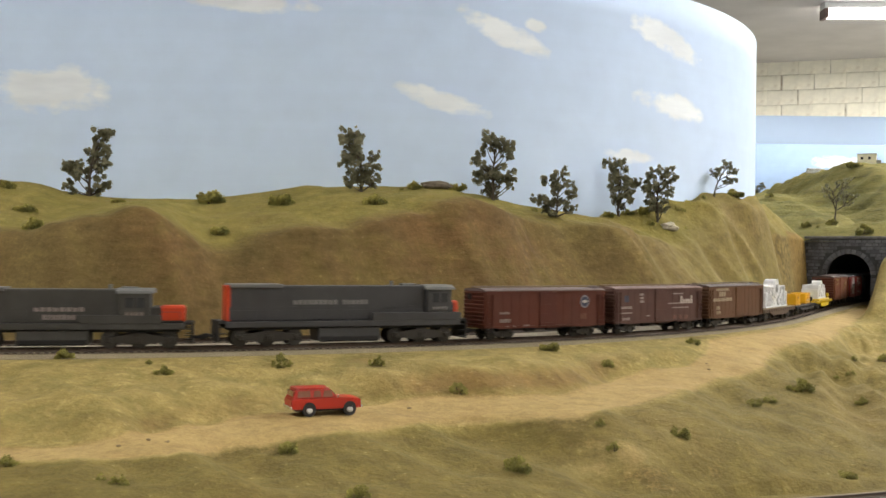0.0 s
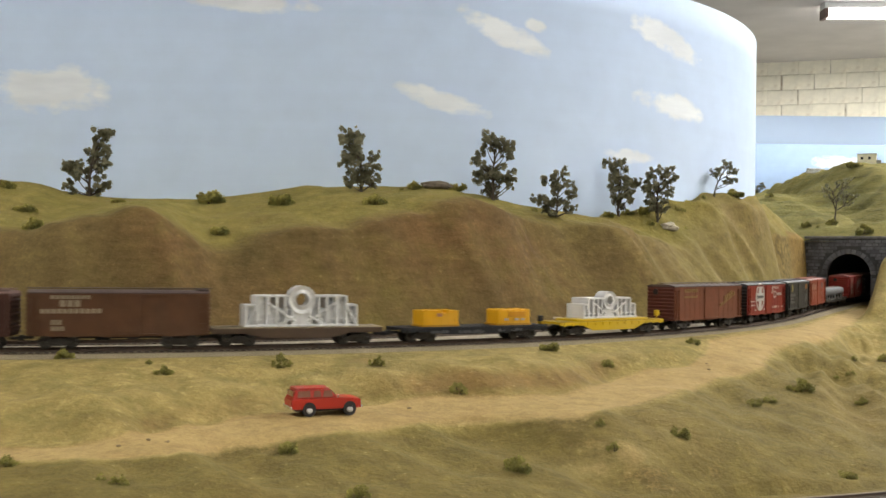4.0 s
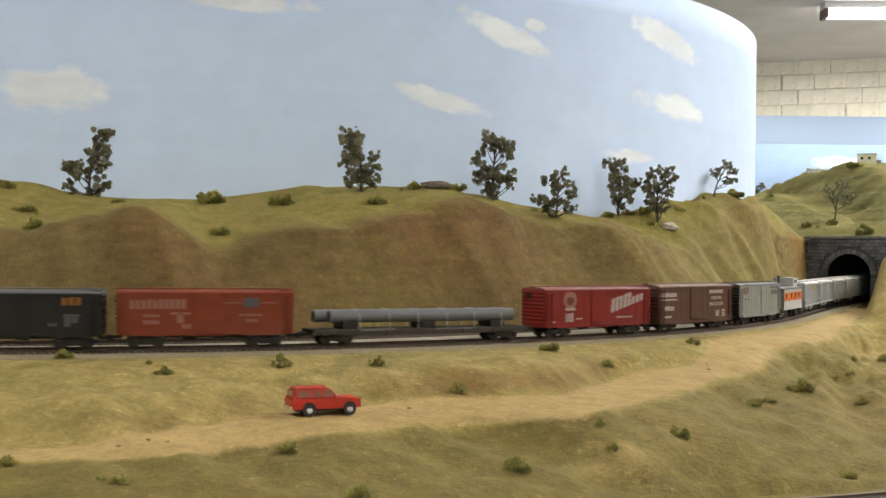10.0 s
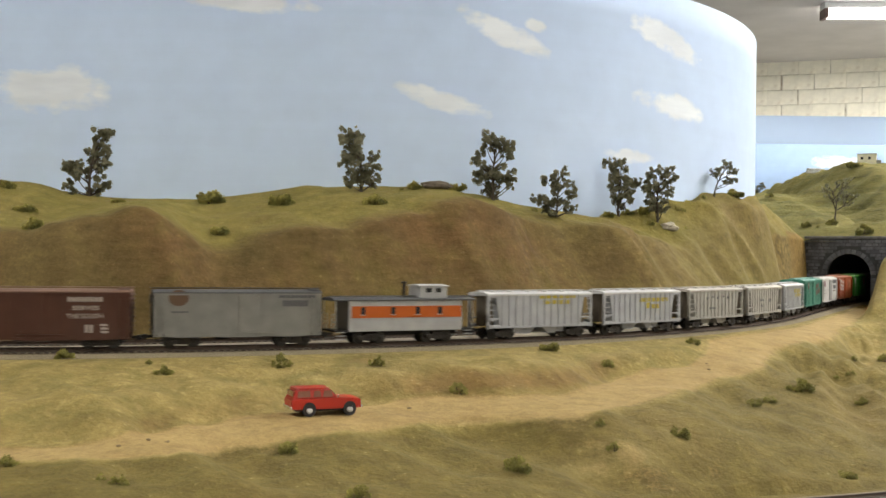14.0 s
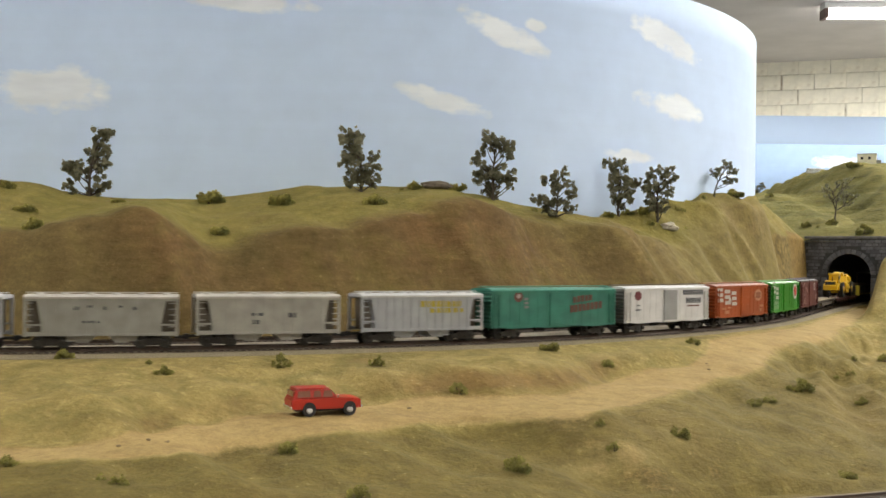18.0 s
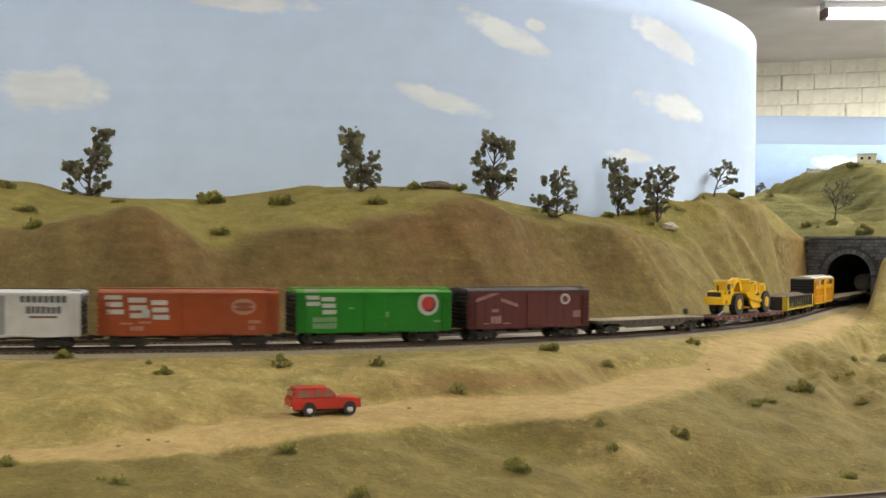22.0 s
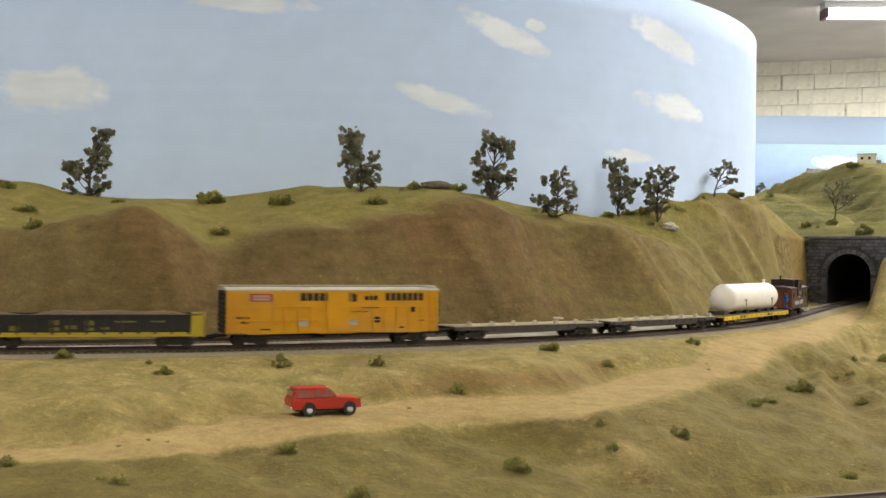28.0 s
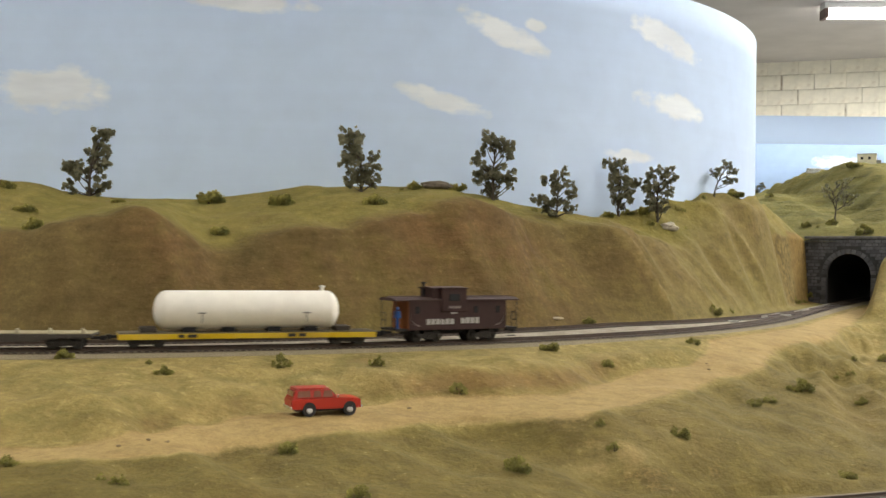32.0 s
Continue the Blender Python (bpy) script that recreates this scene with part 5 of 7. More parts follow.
def marks_red_slate(c):
    letters(c, "rosy", (10.1, 57.5, 33.7, 41.8, 10), (21.2, 35.2, 26.7, 29.2, 4), (21.2, 35.2, 20.6, 24.1, 4), (43.6, 63.1, 28.7, 30.7, 2), (49.2, 54.7, 21.6, 28.2, 1), (53.6, 62, 16.6, 20.6, 2), (89.4, 103.3, 38.3, 39.3, 1), (121.8, 135.8, 38.3, 39.3, 1), (102.2, 122.9, 27.2, 29.2, 5), (107.8, 119, 22.1, 24.6, 3))
    letters(c, "slate", (106.1, 119, 35.2, 43.3, 1))


def marks_red_slanted(c):
    letters(c, "pale", (91.7, 121.4, 30.9, 37.4, 5, 0.26), (90.8, 139, 23, 30.4, 8, 0.28), (26.9, 40.8, 26.7, 29.5, 1), (27.8, 38.4, 15.1, 24.4, 3), (41.7, 50, 17.4, 18.8, 1), (99.1, 121.8, 17.9, 19.3, 1), (9.7, 13.9, 14.7, 16.1, 1))
    discs(c, "rosy", 0, (33.4, 37.4, 8.8, 8.8))
    discs(c, "maroonm", 1, (33.4, 36, 5.1, 4.2))


def marks_brown_bars(c):
    letters(c, "bold", (1.2, 33.9, 37.6, 42.0, 8), (1.2, 33.9, 33.7, 35.0, 1), (9.4, 29.0, 22.6, 27.3, 5), (10.3, 24.0, 14.6, 16.9, 6), (99.9, 129.0, 40.4, 44.4, 8), (114.2, 121.7, 14.2, 20.9, 2), (66.5, 73.5, 20.6, 24.2, 1))
    words(c, "bold", "SERVES", 103.7, 125.6, 33.4, 37.1)
    words(c, "bold", "THE SOUTH", 99.5, 129.0, 26.4, 30.4)
    open_letters(c, "bold", (126.4, 133.6, 13.9, 21.6))


def marks_grey_disc(c):
    letters(c, "slate", (107.4, 139.9, 42.9, 46.7, 9), (110.6, 133.4, 35.4, 40.8, 7), (15, 29.3, 30, 31.6, 5))
    discs(c, "rust", 0, (20.8, 42.9, 8.5, 7))


def marks_teal(c):
    letters(c, "brick", (101.1, 127.3, 34.6, 40.9, 5, 0.1), (97.5, 140.4, 24.6, 32, 8, 0.1))
    open_letters(c, "grey", (38.8, 44.5, 29.9, 40.4))
    discs(c, "brick", 0, (32, 41.4, 5.2, 5.2))
    discs(c, "pale", 1, (32, 41.9, 2.6, 2.1))


def marks_white_disc(c):
    letters(c, "slate", (102.1, 140.4, 39.7, 46.2, 8), (107.2, 135.9, 30.5, 36.4, 7), (17.9, 27.4, 24, 25.6, 4), (20.4, 25.5, 28.9, 30.5, 2))
    letters(c, "brick", (109.7, 132.1, 26.7, 28.3, 1))
    discs(c, "wine", 0, (22.3, 39.7, 5.7, 4.9))


def marks_orange_oval(c):
    letters(c, "white", (35.3, 41.8, 26, 33.1, 1))
    open_letters(c, "white", (4.7, 20.2, 29.3, 45.8), (24, 40.4, 26, 43.4), (42.8, 57.8, 24.6, 41.1))
    letters(c, "peach", (17.4, 28.2, 20.4, 22.3, 5), (32.9, 43.3, 21.3, 23.2, 5), (25.9, 37.6, 15.2, 19, 3), (125.5, 136.4, 20.8, 23.7, 3), (125.5, 131.7, 15.2, 19, 2))
    discs(c, "peach", 0, (120.8, 35.4, 10.8, 7.1))
    discs(c, "rustb", 1, (120.8, 37.3, 8, 1.9), (120.8, 33.5, 8, 1.9))


def marks_green_ring(c):
    open_letters(c, "white", (7, 21.6, 35.4, 50), (22.7, 36.8, 27.8, 43))
    letters(c, "mint", (15.2, 37.9, 20.8, 25.1, 6), (15.2, 37.9, 14.8, 19.7, 6), (49.2, 54.1, 32.1, 33.8, 2), (82.8, 87.7, 24.6, 29.4, 2), (70.3, 85.5, 16.5, 18.6, 4), (132.6, 139.6, 19.2, 21.3, 2))
    discs(c, "white", 0, (126.4, 36.4, 10.6, 10.9))
    discs(c, "black", 1, (126.9, 36.2, 7.0, 7.1))
    discs(c, "red", 2, (125.9, 36.8, 6.2, 6.4))


def marks_maroon_ring(c):
    letters(c, "pink", (8.1, 35.8, 36.2, 39.5, 8, 0.3), (38.5, 58.8, 37.3, 40.6, 6, -0.3), (27.7, 35.8, 26.9, 30.2, 3), (27, 39.2, 16, 23.6, 3), (18.3, 25, 15.4, 16.5, 1), (40.6, 49.4, 15.4, 16.5, 1), (126.4, 136.6, 20.3, 27.4, 3))
    discs(c, "white", 0, (116.3, 38.9, 6.1, 5.5))
    discs(c, "maroonm", 1, (116.3, 38.9, 3.4, 3.3))


def marks_yellow_box(c):
    letters(c, "white", (64.6, 73.3, 17.4, 23.3, 1), (110, 119.2, 17.8, 23.3, 1))
    letters(c, "bold", (20.2, 41.2, 39.0, 46.8, 1))
    letters(c, "coral", (20.6, 40.8, 44.9, 46.4, 1), (20.6, 40.8, 39.4, 40.4, 1), (20.6, 40.8, 42.2, 43.0, 1), (20.6, 23.0, 40.4, 44.9, 1), (38.4, 40.8, 40.4, 44.9, 1))
    letters(c, "pine", (66.5, 95.4, 39.8, 46.7, 5), (102.2, 119.7, 38.9, 46.7, 3), (126.1, 138.9, 40.3, 44.4, 3), (145.8, 183.8, 39.8, 46.7, 7), (8.3, 21.1, 24.3, 26.1, 5), (12.8, 19.7, 20.1, 22, 3), (135.2, 140.7, 19.7, 25.2, 1), (171, 174.7, 29.3, 34.3, 1), (30.3, 39, 14.2, 15.5, 1), (159.5, 164.1, 14.6, 16, 1), (178.8, 183.8, 21, 22.4, 1))
    letters(c, "rustl", (123.8, 140.3, 33, 34.3, 6), (113.7, 129.7, 29.3, 30.7, 5))


def marks_hopper_yellow_a(c):
    letters(c, "yell", (57, 104.3, 33.5, 37.6, 7), (66.2, 72.6, 26.6, 32.6, 1), (76.7, 89.1, 26.1, 30.7, 3))


def marks_hopper_yellow_b(c):
    letters(c, "yell", (59.3, 102.6, 33.1, 38.9, 8), (68.9, 105, 27.8, 32.2, 6))


def marks_hopper_yellow_c(c):
    letters(c, "yell", (62.6, 109.1, 39.4, 42.7, 6), (68, 102, 33.8, 37.7, 4))


def marks_hopper_tan(c):
    letters(c, "slate", (47.5, 59.4, 27.1, 29.7, 2), (80.2, 87.3, 25.5, 29.7, 1), (48.7, 54.6, 19.8, 23.5, 1))


def marks_hopper_dots(c):
    letters(c, "slate", (40, 45, 33, 36, 2), (50, 56, 35, 37, 2), (64, 67, 33, 36, 1), (76, 80, 35, 37, 2), (88, 93, 33, 36, 2), (47, 62, 22, 24, 4))


def marks_brown_caboose(c):
    letters(c, "white", (32, 62, 16.7, 21.8, 6), (68.4, 89.2, 17.2, 22.8, 4), (57.7, 64.3, 26.4, 27.9, 1))
    c["face"] = 0.0186
    letters(c, "pinkish", (55, 68, 31.5, 34.0, 5))


def engine(label, u0, u1, hood_l, hood_r, cab, nose, tall, strip_end):
    """A road-switcher diesel: frame, hoods, cab, tank, two six-wheel trucks. Places are shares of its length."""
    car, h = start_car("locomotive", label, "locomotive", u0, u1, 0.0105)
    at = lambda f: -h + 2 * h * f
    bm = B()
    box(bm, at(0.03), at(0.97), -0.0172, 0.0172, 0.0165, 0.0215, 0.0004)
    part("walkway_frame", bm, engine_grey, car)
    bm = B()
    box(bm, at(0.60), at(cab[1] + 0.04), -0.0175, 0.0175, 0.0215, 0.0285, 0.0005)
    part("side_cabinet", bm, engine_grey, car)
    bm = B()
    box(bm, at(hood_l), at(hood_r), -0.0105, 0.0105, 0.0215, tall - 0.001, 0.0012)
    for k in range(18):
        x = at(hood_l) + (at(hood_r) - at(hood_l)) * (k + 0.5) / 18
        box(bm, x - 0.0042, x + 0.0042, -0.0108, 0.0, 0.0235, 0.0345)
    for k in range(6):
        x = at(hood_l) + 0.01 + k * 0.0095
        box(bm, x, x + 0.008, -0.0109, 0.0, tall - 0.013, tall - 0.005)
    part("long_hood", bm, engine_grey, car)
    bm = B()
    box(bm, at(hood_l) + (0.001 if strip_end else 0.012), at(hood_l) + (0.049 if strip_end else 0.075), -0.0125, 0.0125, tall - 0.003, tall + 0.0004, 0.0008)
    part("radiator_roof", bm, engine_roof, car)
    part("roof_hatch", box(B(), at(0.74), at(0.80), -0.004, 0.004, tall - 0.002, tall + 0.0010, 0.0006), engine_roof, car)
    part("exhaust_stack", rod(B(), (at(0.70), 0, tall - 0.002), (at(0.70), 0, tall + 0.0032), 0.0016, sides=12), engine_roof, car)
    if strip_end:
        part("hood_end", box(B(), at(hood_l) - 0.0012, at(hood_l) + 0.0026, -0.0107, 0.0107, 0.0217, tall - 0.0008, 0.0010), engine_scarlet, car, "scarlet hood end")
    bm = B()
    box(bm, at(cab[0]), at(cab[1]), -0.0165, 0.0165, 0.0215, tall - 0.0020, 0.0010)
    cabin = part("cab", bm, engine_grey, car)
    part("cab_roof", prism(B(), [(-0.0176, tall - 0.0045), (-0.0168, tall - 0.0025), (-0.009, tall - 0.0002), (0.009, tall - 0.0002), (0.0168, tall - 0.0025), (0.0176, tall - 0.0045)], at(cab[0]) - 0.002, at(cab[1]) + 0.003), engine_roof, cabin)
    for k in range(2):
        x = at(cab[0]) + (at(cab[1]) - at(cab[0])) * (0.22 + 0.34 * k)
        bm = B()
        box(bm, x, x + (at(cab[1]) - at(cab[0])) * 0.26, -0.0169, -0.0160, tall - 0.0165, tall - 0.0080)
        part("cab_window", bm, dark_glass, cabin)
    bm = B()
    x0, x1 = at(nose[0]), at(nose[1])
    box(bm, x0, x1, -0.0105, 0.0105, 0.0215, tall - 0.0155, 0.0020)
    part("short_nose", bm, engine_grey, car)
    part("nose_front", box(B(), x1 - (x1 - x0) * 0.74, x1 + 0.0006, -0.0107, 0.0107, 0.0222, tall - 0.0150, 0.0022), engine_scarlet, car, "scarlet nose end")
    part("underframe", box(B(), at(0.05), at(0.95), -0.0115, 0.0115, 0.0138, 0.0166), steel_dark, car)
    bm = B()
    box(bm, at(0.385), at(0.635), -0.0152, 0.0152, 0.0030, 0.0160, 0.0016)
    part("fuel_tank", bm, engine_grey, car)
    part("tank_skirt", box(B(), at(0.392), at(0.628), -0.0156, 0.0156, 0.0028, 0.0082, 0.0012), steel_dark, car)
    for sx in (-1, 1):
        add_truck(car, sx * (h - 0.046), TRUCK3).scale = (1.32, 1.12, 1.38)
        bm = B()
        box(bm, *sorted((sx * (h - 0.008), sx * (h - 0.001))), -0.0172, 0.0172, 0.0205, 0.0225)
        for k in range(3):
            for sy in (-1, 1):
                box(bm, *sorted((sx * (h - 0.0085 + 0.0005 * k), sx * (h - 0.001))), *sorted((sy * 0.0115, sy * 0.0172)), 0.0055 + k * 0.0055, 0.0063 + k * 0.0055)
        box(bm, *sorted((sx * (h - 0.0025), sx * (h - 0.001))), -0.0172, 0.0172, 0.0040, 0.0215)
        part("steps", bm, steel_dark, car)
    bm = B()
    for sy in (-1, 1):
        rod(bm, (at(0.05), sy * 0.0172, 0.0315), (at(0.95), sy * 0.0172, 0.0315), 0.00025, sides=5)
        for k in range(11):
            x = at(0.05 + 0.09 * k)
            rod(bm, (x, sy * 0.0172, 0.0215), (x, sy * 0.0172, 0.0315), 0.00025, sides=5)
    part("handrail", bm, engine_grey, car)
    couplers(car, h)
    return car


engine_grey = paint("engine_grey", (0.070, 0.068, 0.070), 0.55)
# roof pieces are a paler grey than the hoods
engine_roof = paint("engine_roof_pale", (0.19, 0.19, 0.185), 0.6)
engine_scarlet = paint("engine_scarlet", (0.72, 0.070, 0.018), 0.45)
dark_glass = material("dark_glass", (0.02, 0.02, 0.022), 0.12, vary=0.0)

engine_clean = engine_grey
engine_grey = paint("engine_dusty_grey", (0.078, 0.074, 0.068), 0.6, 0.9)
one = engine("dark grey diesel locomotive with a scarlet nose", -3.352, -3.1147, 0.03, 0.735, (0.735, 0.845), (0.845, 0.965), 0.0516, False)
one["face"] = 0.0111
letters(one, "pinkish", (105, 147, 31.4, 35.0, 8), (112, 140, 24.4, 28.8, 7))
one["face"] = 0.0166
letters(one, "pinkish", (180, 196, 28.5, 31.8, 4))
engine_grey = engine_clean
two = engine("dark grey diesel locomotive with a scarlet hood end", -3.0985, -2.862, 0.045, 0.828, (0.828, 0.932), (0.932, 0.970), 0.0542, True)
letters(two, "grey", (69, 111, 36.2, 40.4, 9), (115, 140, 36.2, 40.4, 6))
two["face"] = 0.0166
letters(two, "grey", (201, 217, 30.6, 33.8, 4))

red_brown = paint("boxcar_oxide", (0.116, 0.030, 0.017))
brown_grey = paint("boxcar_dusty_brown", (0.102, 0.045, 0.034), 0.6, 0.9)
brown_warm = paint("boxcar_warm_brown", (0.142, 0.064, 0.030), 0.6, 0.8)
roof_grime = paint("roof_grime", (0.11, 0.075, 0.065), 0.7)
# the pale roof paints of these two hold the light along the eaves
boxcar("oxide-red boxcar with a pale round emblem", -2.8461, -2.6959, red_brown, roof=paint("roof_oxide_lit", (0.20, 0.15, 0.14), 0.7), door_mat=paint("door_oxide", (0.105, 0.027, 0.017)), marks=marks_brown_road)
boxcar("dusty brown boxcar with white slogan lettering", -2.6833, -2.5323, brown_grey, roof=paint("roof_pinkish_lit", (0.22, 0.14, 0.12), 0.7), marks=marks_brown_chief)
boxcar("warm brown boxcar with three lines of lettering", -2.5199, -2.3716, brown_warm, roof=roof_grime, door=(0.47, 0.62), marks=marks_brown_plain)

silver_flat = flatcar("brown flat car with a tan deck and a silver casting", -2.371, -2.217, paint("flat_brown", (0.13, 0.085, 0.055), 0.7), old_planks)
black_flat = flatcar("black flat car carrying two yellow crates", -2.2, -2.04, paint("flat_black", (0.022, 0.024, 0.028), 0.6), paint("flat_black_deck", (0.03, 0.03, 0.032), 0.7), deck=0.0138, belly=0.0070, ends=0.0118, brake=1, stakes=0)
letters(black_flat, "slate", (30, 50, 8.2, 10.8, 4), (60, 88, 7.8, 10.8, 9), (104, 112, 8.4, 11, 2), (118, 132, 8.6, 11, 3))
yellow_flat = flatcar("bright yellow heavy-duty flat car with a white casting", -2.025, -1.8725, paint("flat_yellow", (0.80, 0.54, 0.015), 0.45, 0.3), paint("flat_yellow_deck", (0.5, 0.33, 0.02), 0.5, 0.3), deck=0.0150, belly=0.0055, raised=(-0.052, 0.052), brake=1)

boxcar("faded brown boxcar with worn gold lettering", -1.8559, -1.7073, paint("boxcar_faded", (0.195, 0.062, 0.026), 0.6, 1.0), ends=red_brown, roof=roof_grime, door=(0.42, 0.56), top=0.0485, marks=marks_faded_brown)
red_cross = boxcar("bright red boxcar with black ends and a round cross emblem", -1.6922, -1.5462, paint("boxcar_red", (0.235, 0.017, 0.009), 0.45, 0.3), ends=steel_dark, roof=paint("roof_black", (0.05, 0.05, 0.055), 0.6), door=(0.46, 0.60), marks=marks_red_cross)


def cross_emblem(car):
    """A white ring with a cross in it, cut as plain shapes."""
    cx, cz, y = 0.046 - car["half"], 0.0325, -car["face"]
    bm = B()
    n, ro, ri = 32, (0.0164, 0.0172), (0.0134, 0.0142)
    for i in range(n):
        a0, a1 = 2 * math.pi * i / n, 2 * math.pi * (i + 1) / n
        slab(bm, [(cx + ro[0] * math.cos(a0), cz + ro[1] * math.sin(a0)), (cx + ro[0] * math.cos(a1), cz + ro[1] * math.sin(a1)), (cx + ri[0] * math.cos(a1), cz + ri[1] * math.sin(a1)), (cx + ri[0] * math.cos(a0), cz + ri[1] * math.sin(a0))], y - 0.0003, y + 0.0002)
    slab(bm, [(cx - 0.0052, cz - 0.0146), (cx + 0.0052, cz - 0.0146), (cx + 0.0052, cz + 0.0146), (cx - 0.0052, cz + 0.0146)], y - 0.0004, y + 0.0002)
    slab(bm, [(cx - 0.0140, cz - 0.0050), (cx + 0.0140, cz - 0.0050), (cx + 0.0140, cz + 0.0050), (cx - 0.0140, cz + 0.0050)], y - 0.0006, y + 0.0002)
    part("emblem", bm, PAINT["white"], car, "white ring-and-cross emblem")
    bm = B()
    for k in range(7):
        x = cx - 0.0118 + k * 0.0034
        slab(bm, [(x, cz - 0.0017), (x + 0.0026, cz - 0.0017), (x + 0.0026, cz + 0.0017), (x, cz + 0.0017)], y - 0.0008, y)
    part("lettering", bm, PAINT["smoke"], car)["kind"] = "stuff"


cross_emblem(red_cross)
boxcar("charcoal boxcar with a yellow disc and grey roof", -1.5268, -1.3774, paint("boxcar_charcoal", (0.022, 0.022, 0.020), 0.55), roof=paint("roof_grey", (0.15, 0.15, 0.155), 0.6), door=(0.44, 0.56), marks=marks_black_yellow)
boxcar("brick-red boxcar with pale slogan lettering", -1.3659, -1.217, paint("boxcar_brick", (0.27, 0.050, 0.018), 0.5, 0.6), door=(0.44, 0.57), marks=marks_red_slate)
pipe_flat = flatcar("grey-brown flat car loaded with strapped pipes", -1.2, -0.98, paint("flat_greybrown", (0.070, 0.055, 0.045), 0.7), paint("flat_dusky_deck", (0.10, 0.085, 0.065), 0.8), deck=0.0132, belly=0.0082, ends=0.0112)
letters(pipe_flat, "grey", (44, 78, 12, 14, 8), (120, 160, 12, 13.5, 9))
# crimson and umber roofs are brighter than their sides, as if lit from above
boxcar("crimson boxcar with a slanted pale banner", -0.962, -0.8132, paint("boxcar_crimson", (0.24, 0.018, 0.011), 0.45, 0.4), roof=paint("roof_crimson_lit", (0.30, 0.09, 0.08), 0.5), door=(0.42, 0.55), marks=marks_red_slanted, sill=0.0100)
boxcar("dark brown boxcar with bold white lettering", -0.7998, -0.6495, paint("boxcar_umber", (0.108, 0.043, 0.026), 0.55, 0.5), roof=paint("roof_umber_lit", (0.26, 0.155, 0.11), 0.6), door=(0.40, 0.53), marks=marks_brown_bars, top=0.0486, sill=0.0085)
boxcar("weathered grey boxcar with black ends", -0.632, -0.487, paint("boxcar_grey", (0.30, 0.295, 0.27), 0.55, 0.9), ends=steel_dark, roof=paint("roof_black_worn", (0.12, 0.12, 0.12), 0.6), door=(0.50, 0.62), marks=marks_grey_disc, sill=0.0095, walk_mat=steel_dark)


def caboose(label, u0, u1, body, roof, stripe, end_mat, cupola, cupola_mat, windows, marks, eave=0.0400, chimney=None, wide=False):
    car, h = start_car("caboose", label, "caboose", u0, u1, 0.0172)
    b = h - 0.0135
    part("body", box(B(), -b, b, -0.0172, 0.0172, 0.0115, eave, 0.0004), body, car)
    part("roof", prism(B(), [(-0.0182, eave - 0.0008), (-0.0182, eave + 0.0004), (-0.010, eave + 0.0022), (0.010, eave + 0.0022), (0.0182, eave + 0.0004), (0.0182, eave - 0.0008)], -h - 0.001, h + 0.001), roof, car)
    part("running_board", box(B(), -h, h, -0.0035, 0.0035, eave + 0.0028, eave + 0.0034), roof, car)
    if stripe:
        part("stripe", box(B(), -b + 0.0025, b - 0.0005, -0.0175, -0.0170, stripe[0], stripe[1]), stripe[2], car, "orange side stripe")
    c0, c1 = cupola[0], cupola[1]
    w = 0.0178 if wide else 0.0135
    part("cupola", box(B(), c0, c1, -w, w, eave - (0.0075 if wide else 0), cupola[2], 0.0004), cupola_mat, car)
    part("cupola_roof", prism(B(), [(-w - 0.001, cupola[2] - 0.0004), (-w - 0.001, cupola[2] + 0.0006), (0, cupola[2] + 0.0018), (w + 0.001, cupola[2] + 0.0006), (w + 0.001, cupola[2] - 0.0004)], c0 - 0.0015, c1 + 0.0015), cupola[3], car)
    for k in range(2):
        x = c0 + (c1 - c0) * (0.22 + 0.36 * k)
        part("cupola_window", box(B(), x, x + (c1 - c0) * 0.2, -w - 0.0003, -w + 0.0004, cupola[2] - 0.0058, cupola[2] - 0.0018), dark_glass, car)
    for f in windows:
        x = -b + 2 * b * f
        win = part("side_window", box(B(), x - 0.0020, x + 0.0020, -0.0178, -0.0168, 0.0270, 0.0335), dark_glass, car)
        part("window_frame", box(B(), x - 0.0025, x + 0.0025, -0.0177, -0.0170, 0.0262, 0.0268), body, win)
    for sx in (-1, 1):
        part("end_wall", box(B(), *sorted((sx * (b - 0.0002), sx * (b + 0.0004))), -0.0170, 0.0170, 0.0117, eave - 0.001), end_mat[0 if sx < 0 else 1], car)
        part("platform", box(B(), *sorted((sx * b, sx * h)), -0.0165, 0.0165, 0.0112, 0.0128), steel_dark, car)
        bm = B()
        for sy in (-1, 1):
            x = sx * (h - 0.001)
            rod(bm, (x, sy * 0.016, 0.012), (x, sy * 0.016, eave), 0.0004, sides=6)
            rod(bm, (x, sy * 0.007, 0.012), (x, sy * 0.007, 0.027), 0.0004, sides=6)
            rod(bm, (x, sy * 0.016, 0.027), (x, sy * 0.007, 0.027), 0.0004, sides=6)
            rod(bm, (x, sy * 0.016, 0.020), (x, sy * 0.007, 0.020), 0.0004, sides=6)
            for k in range(3):
                box(bm, *sorted((sx * (h - 0.0105), sx * (h - 0.002))), *sorted((sy * 0.0135, sy * 0.0172)), 0.0042 + k * 0.0032, 0.0049 + k * 0.0032)
        part("end_railing", bm, end_mat[2], car)
        add_truck(car, sx * (h - 0.036))
    if chimney:
        part("smokestack", rod(rod(B(), (chimney, 0.004, eave), (chimney, 0.004, eave + 0.0150), 0.0013, sides=10), (chimney, 0.004, eave + 0.0150), (chimney, 0.004, eave + 0.0165), 0.0024, sides=10), steel_dark, car)
    part("underframe", box(B(), -b, b, -0.004, 0.004, 0.0070, 0.0115), steel_dark, car)
    couplers(car, h, 0.006)
    if marks:
        marks(car)
    return car


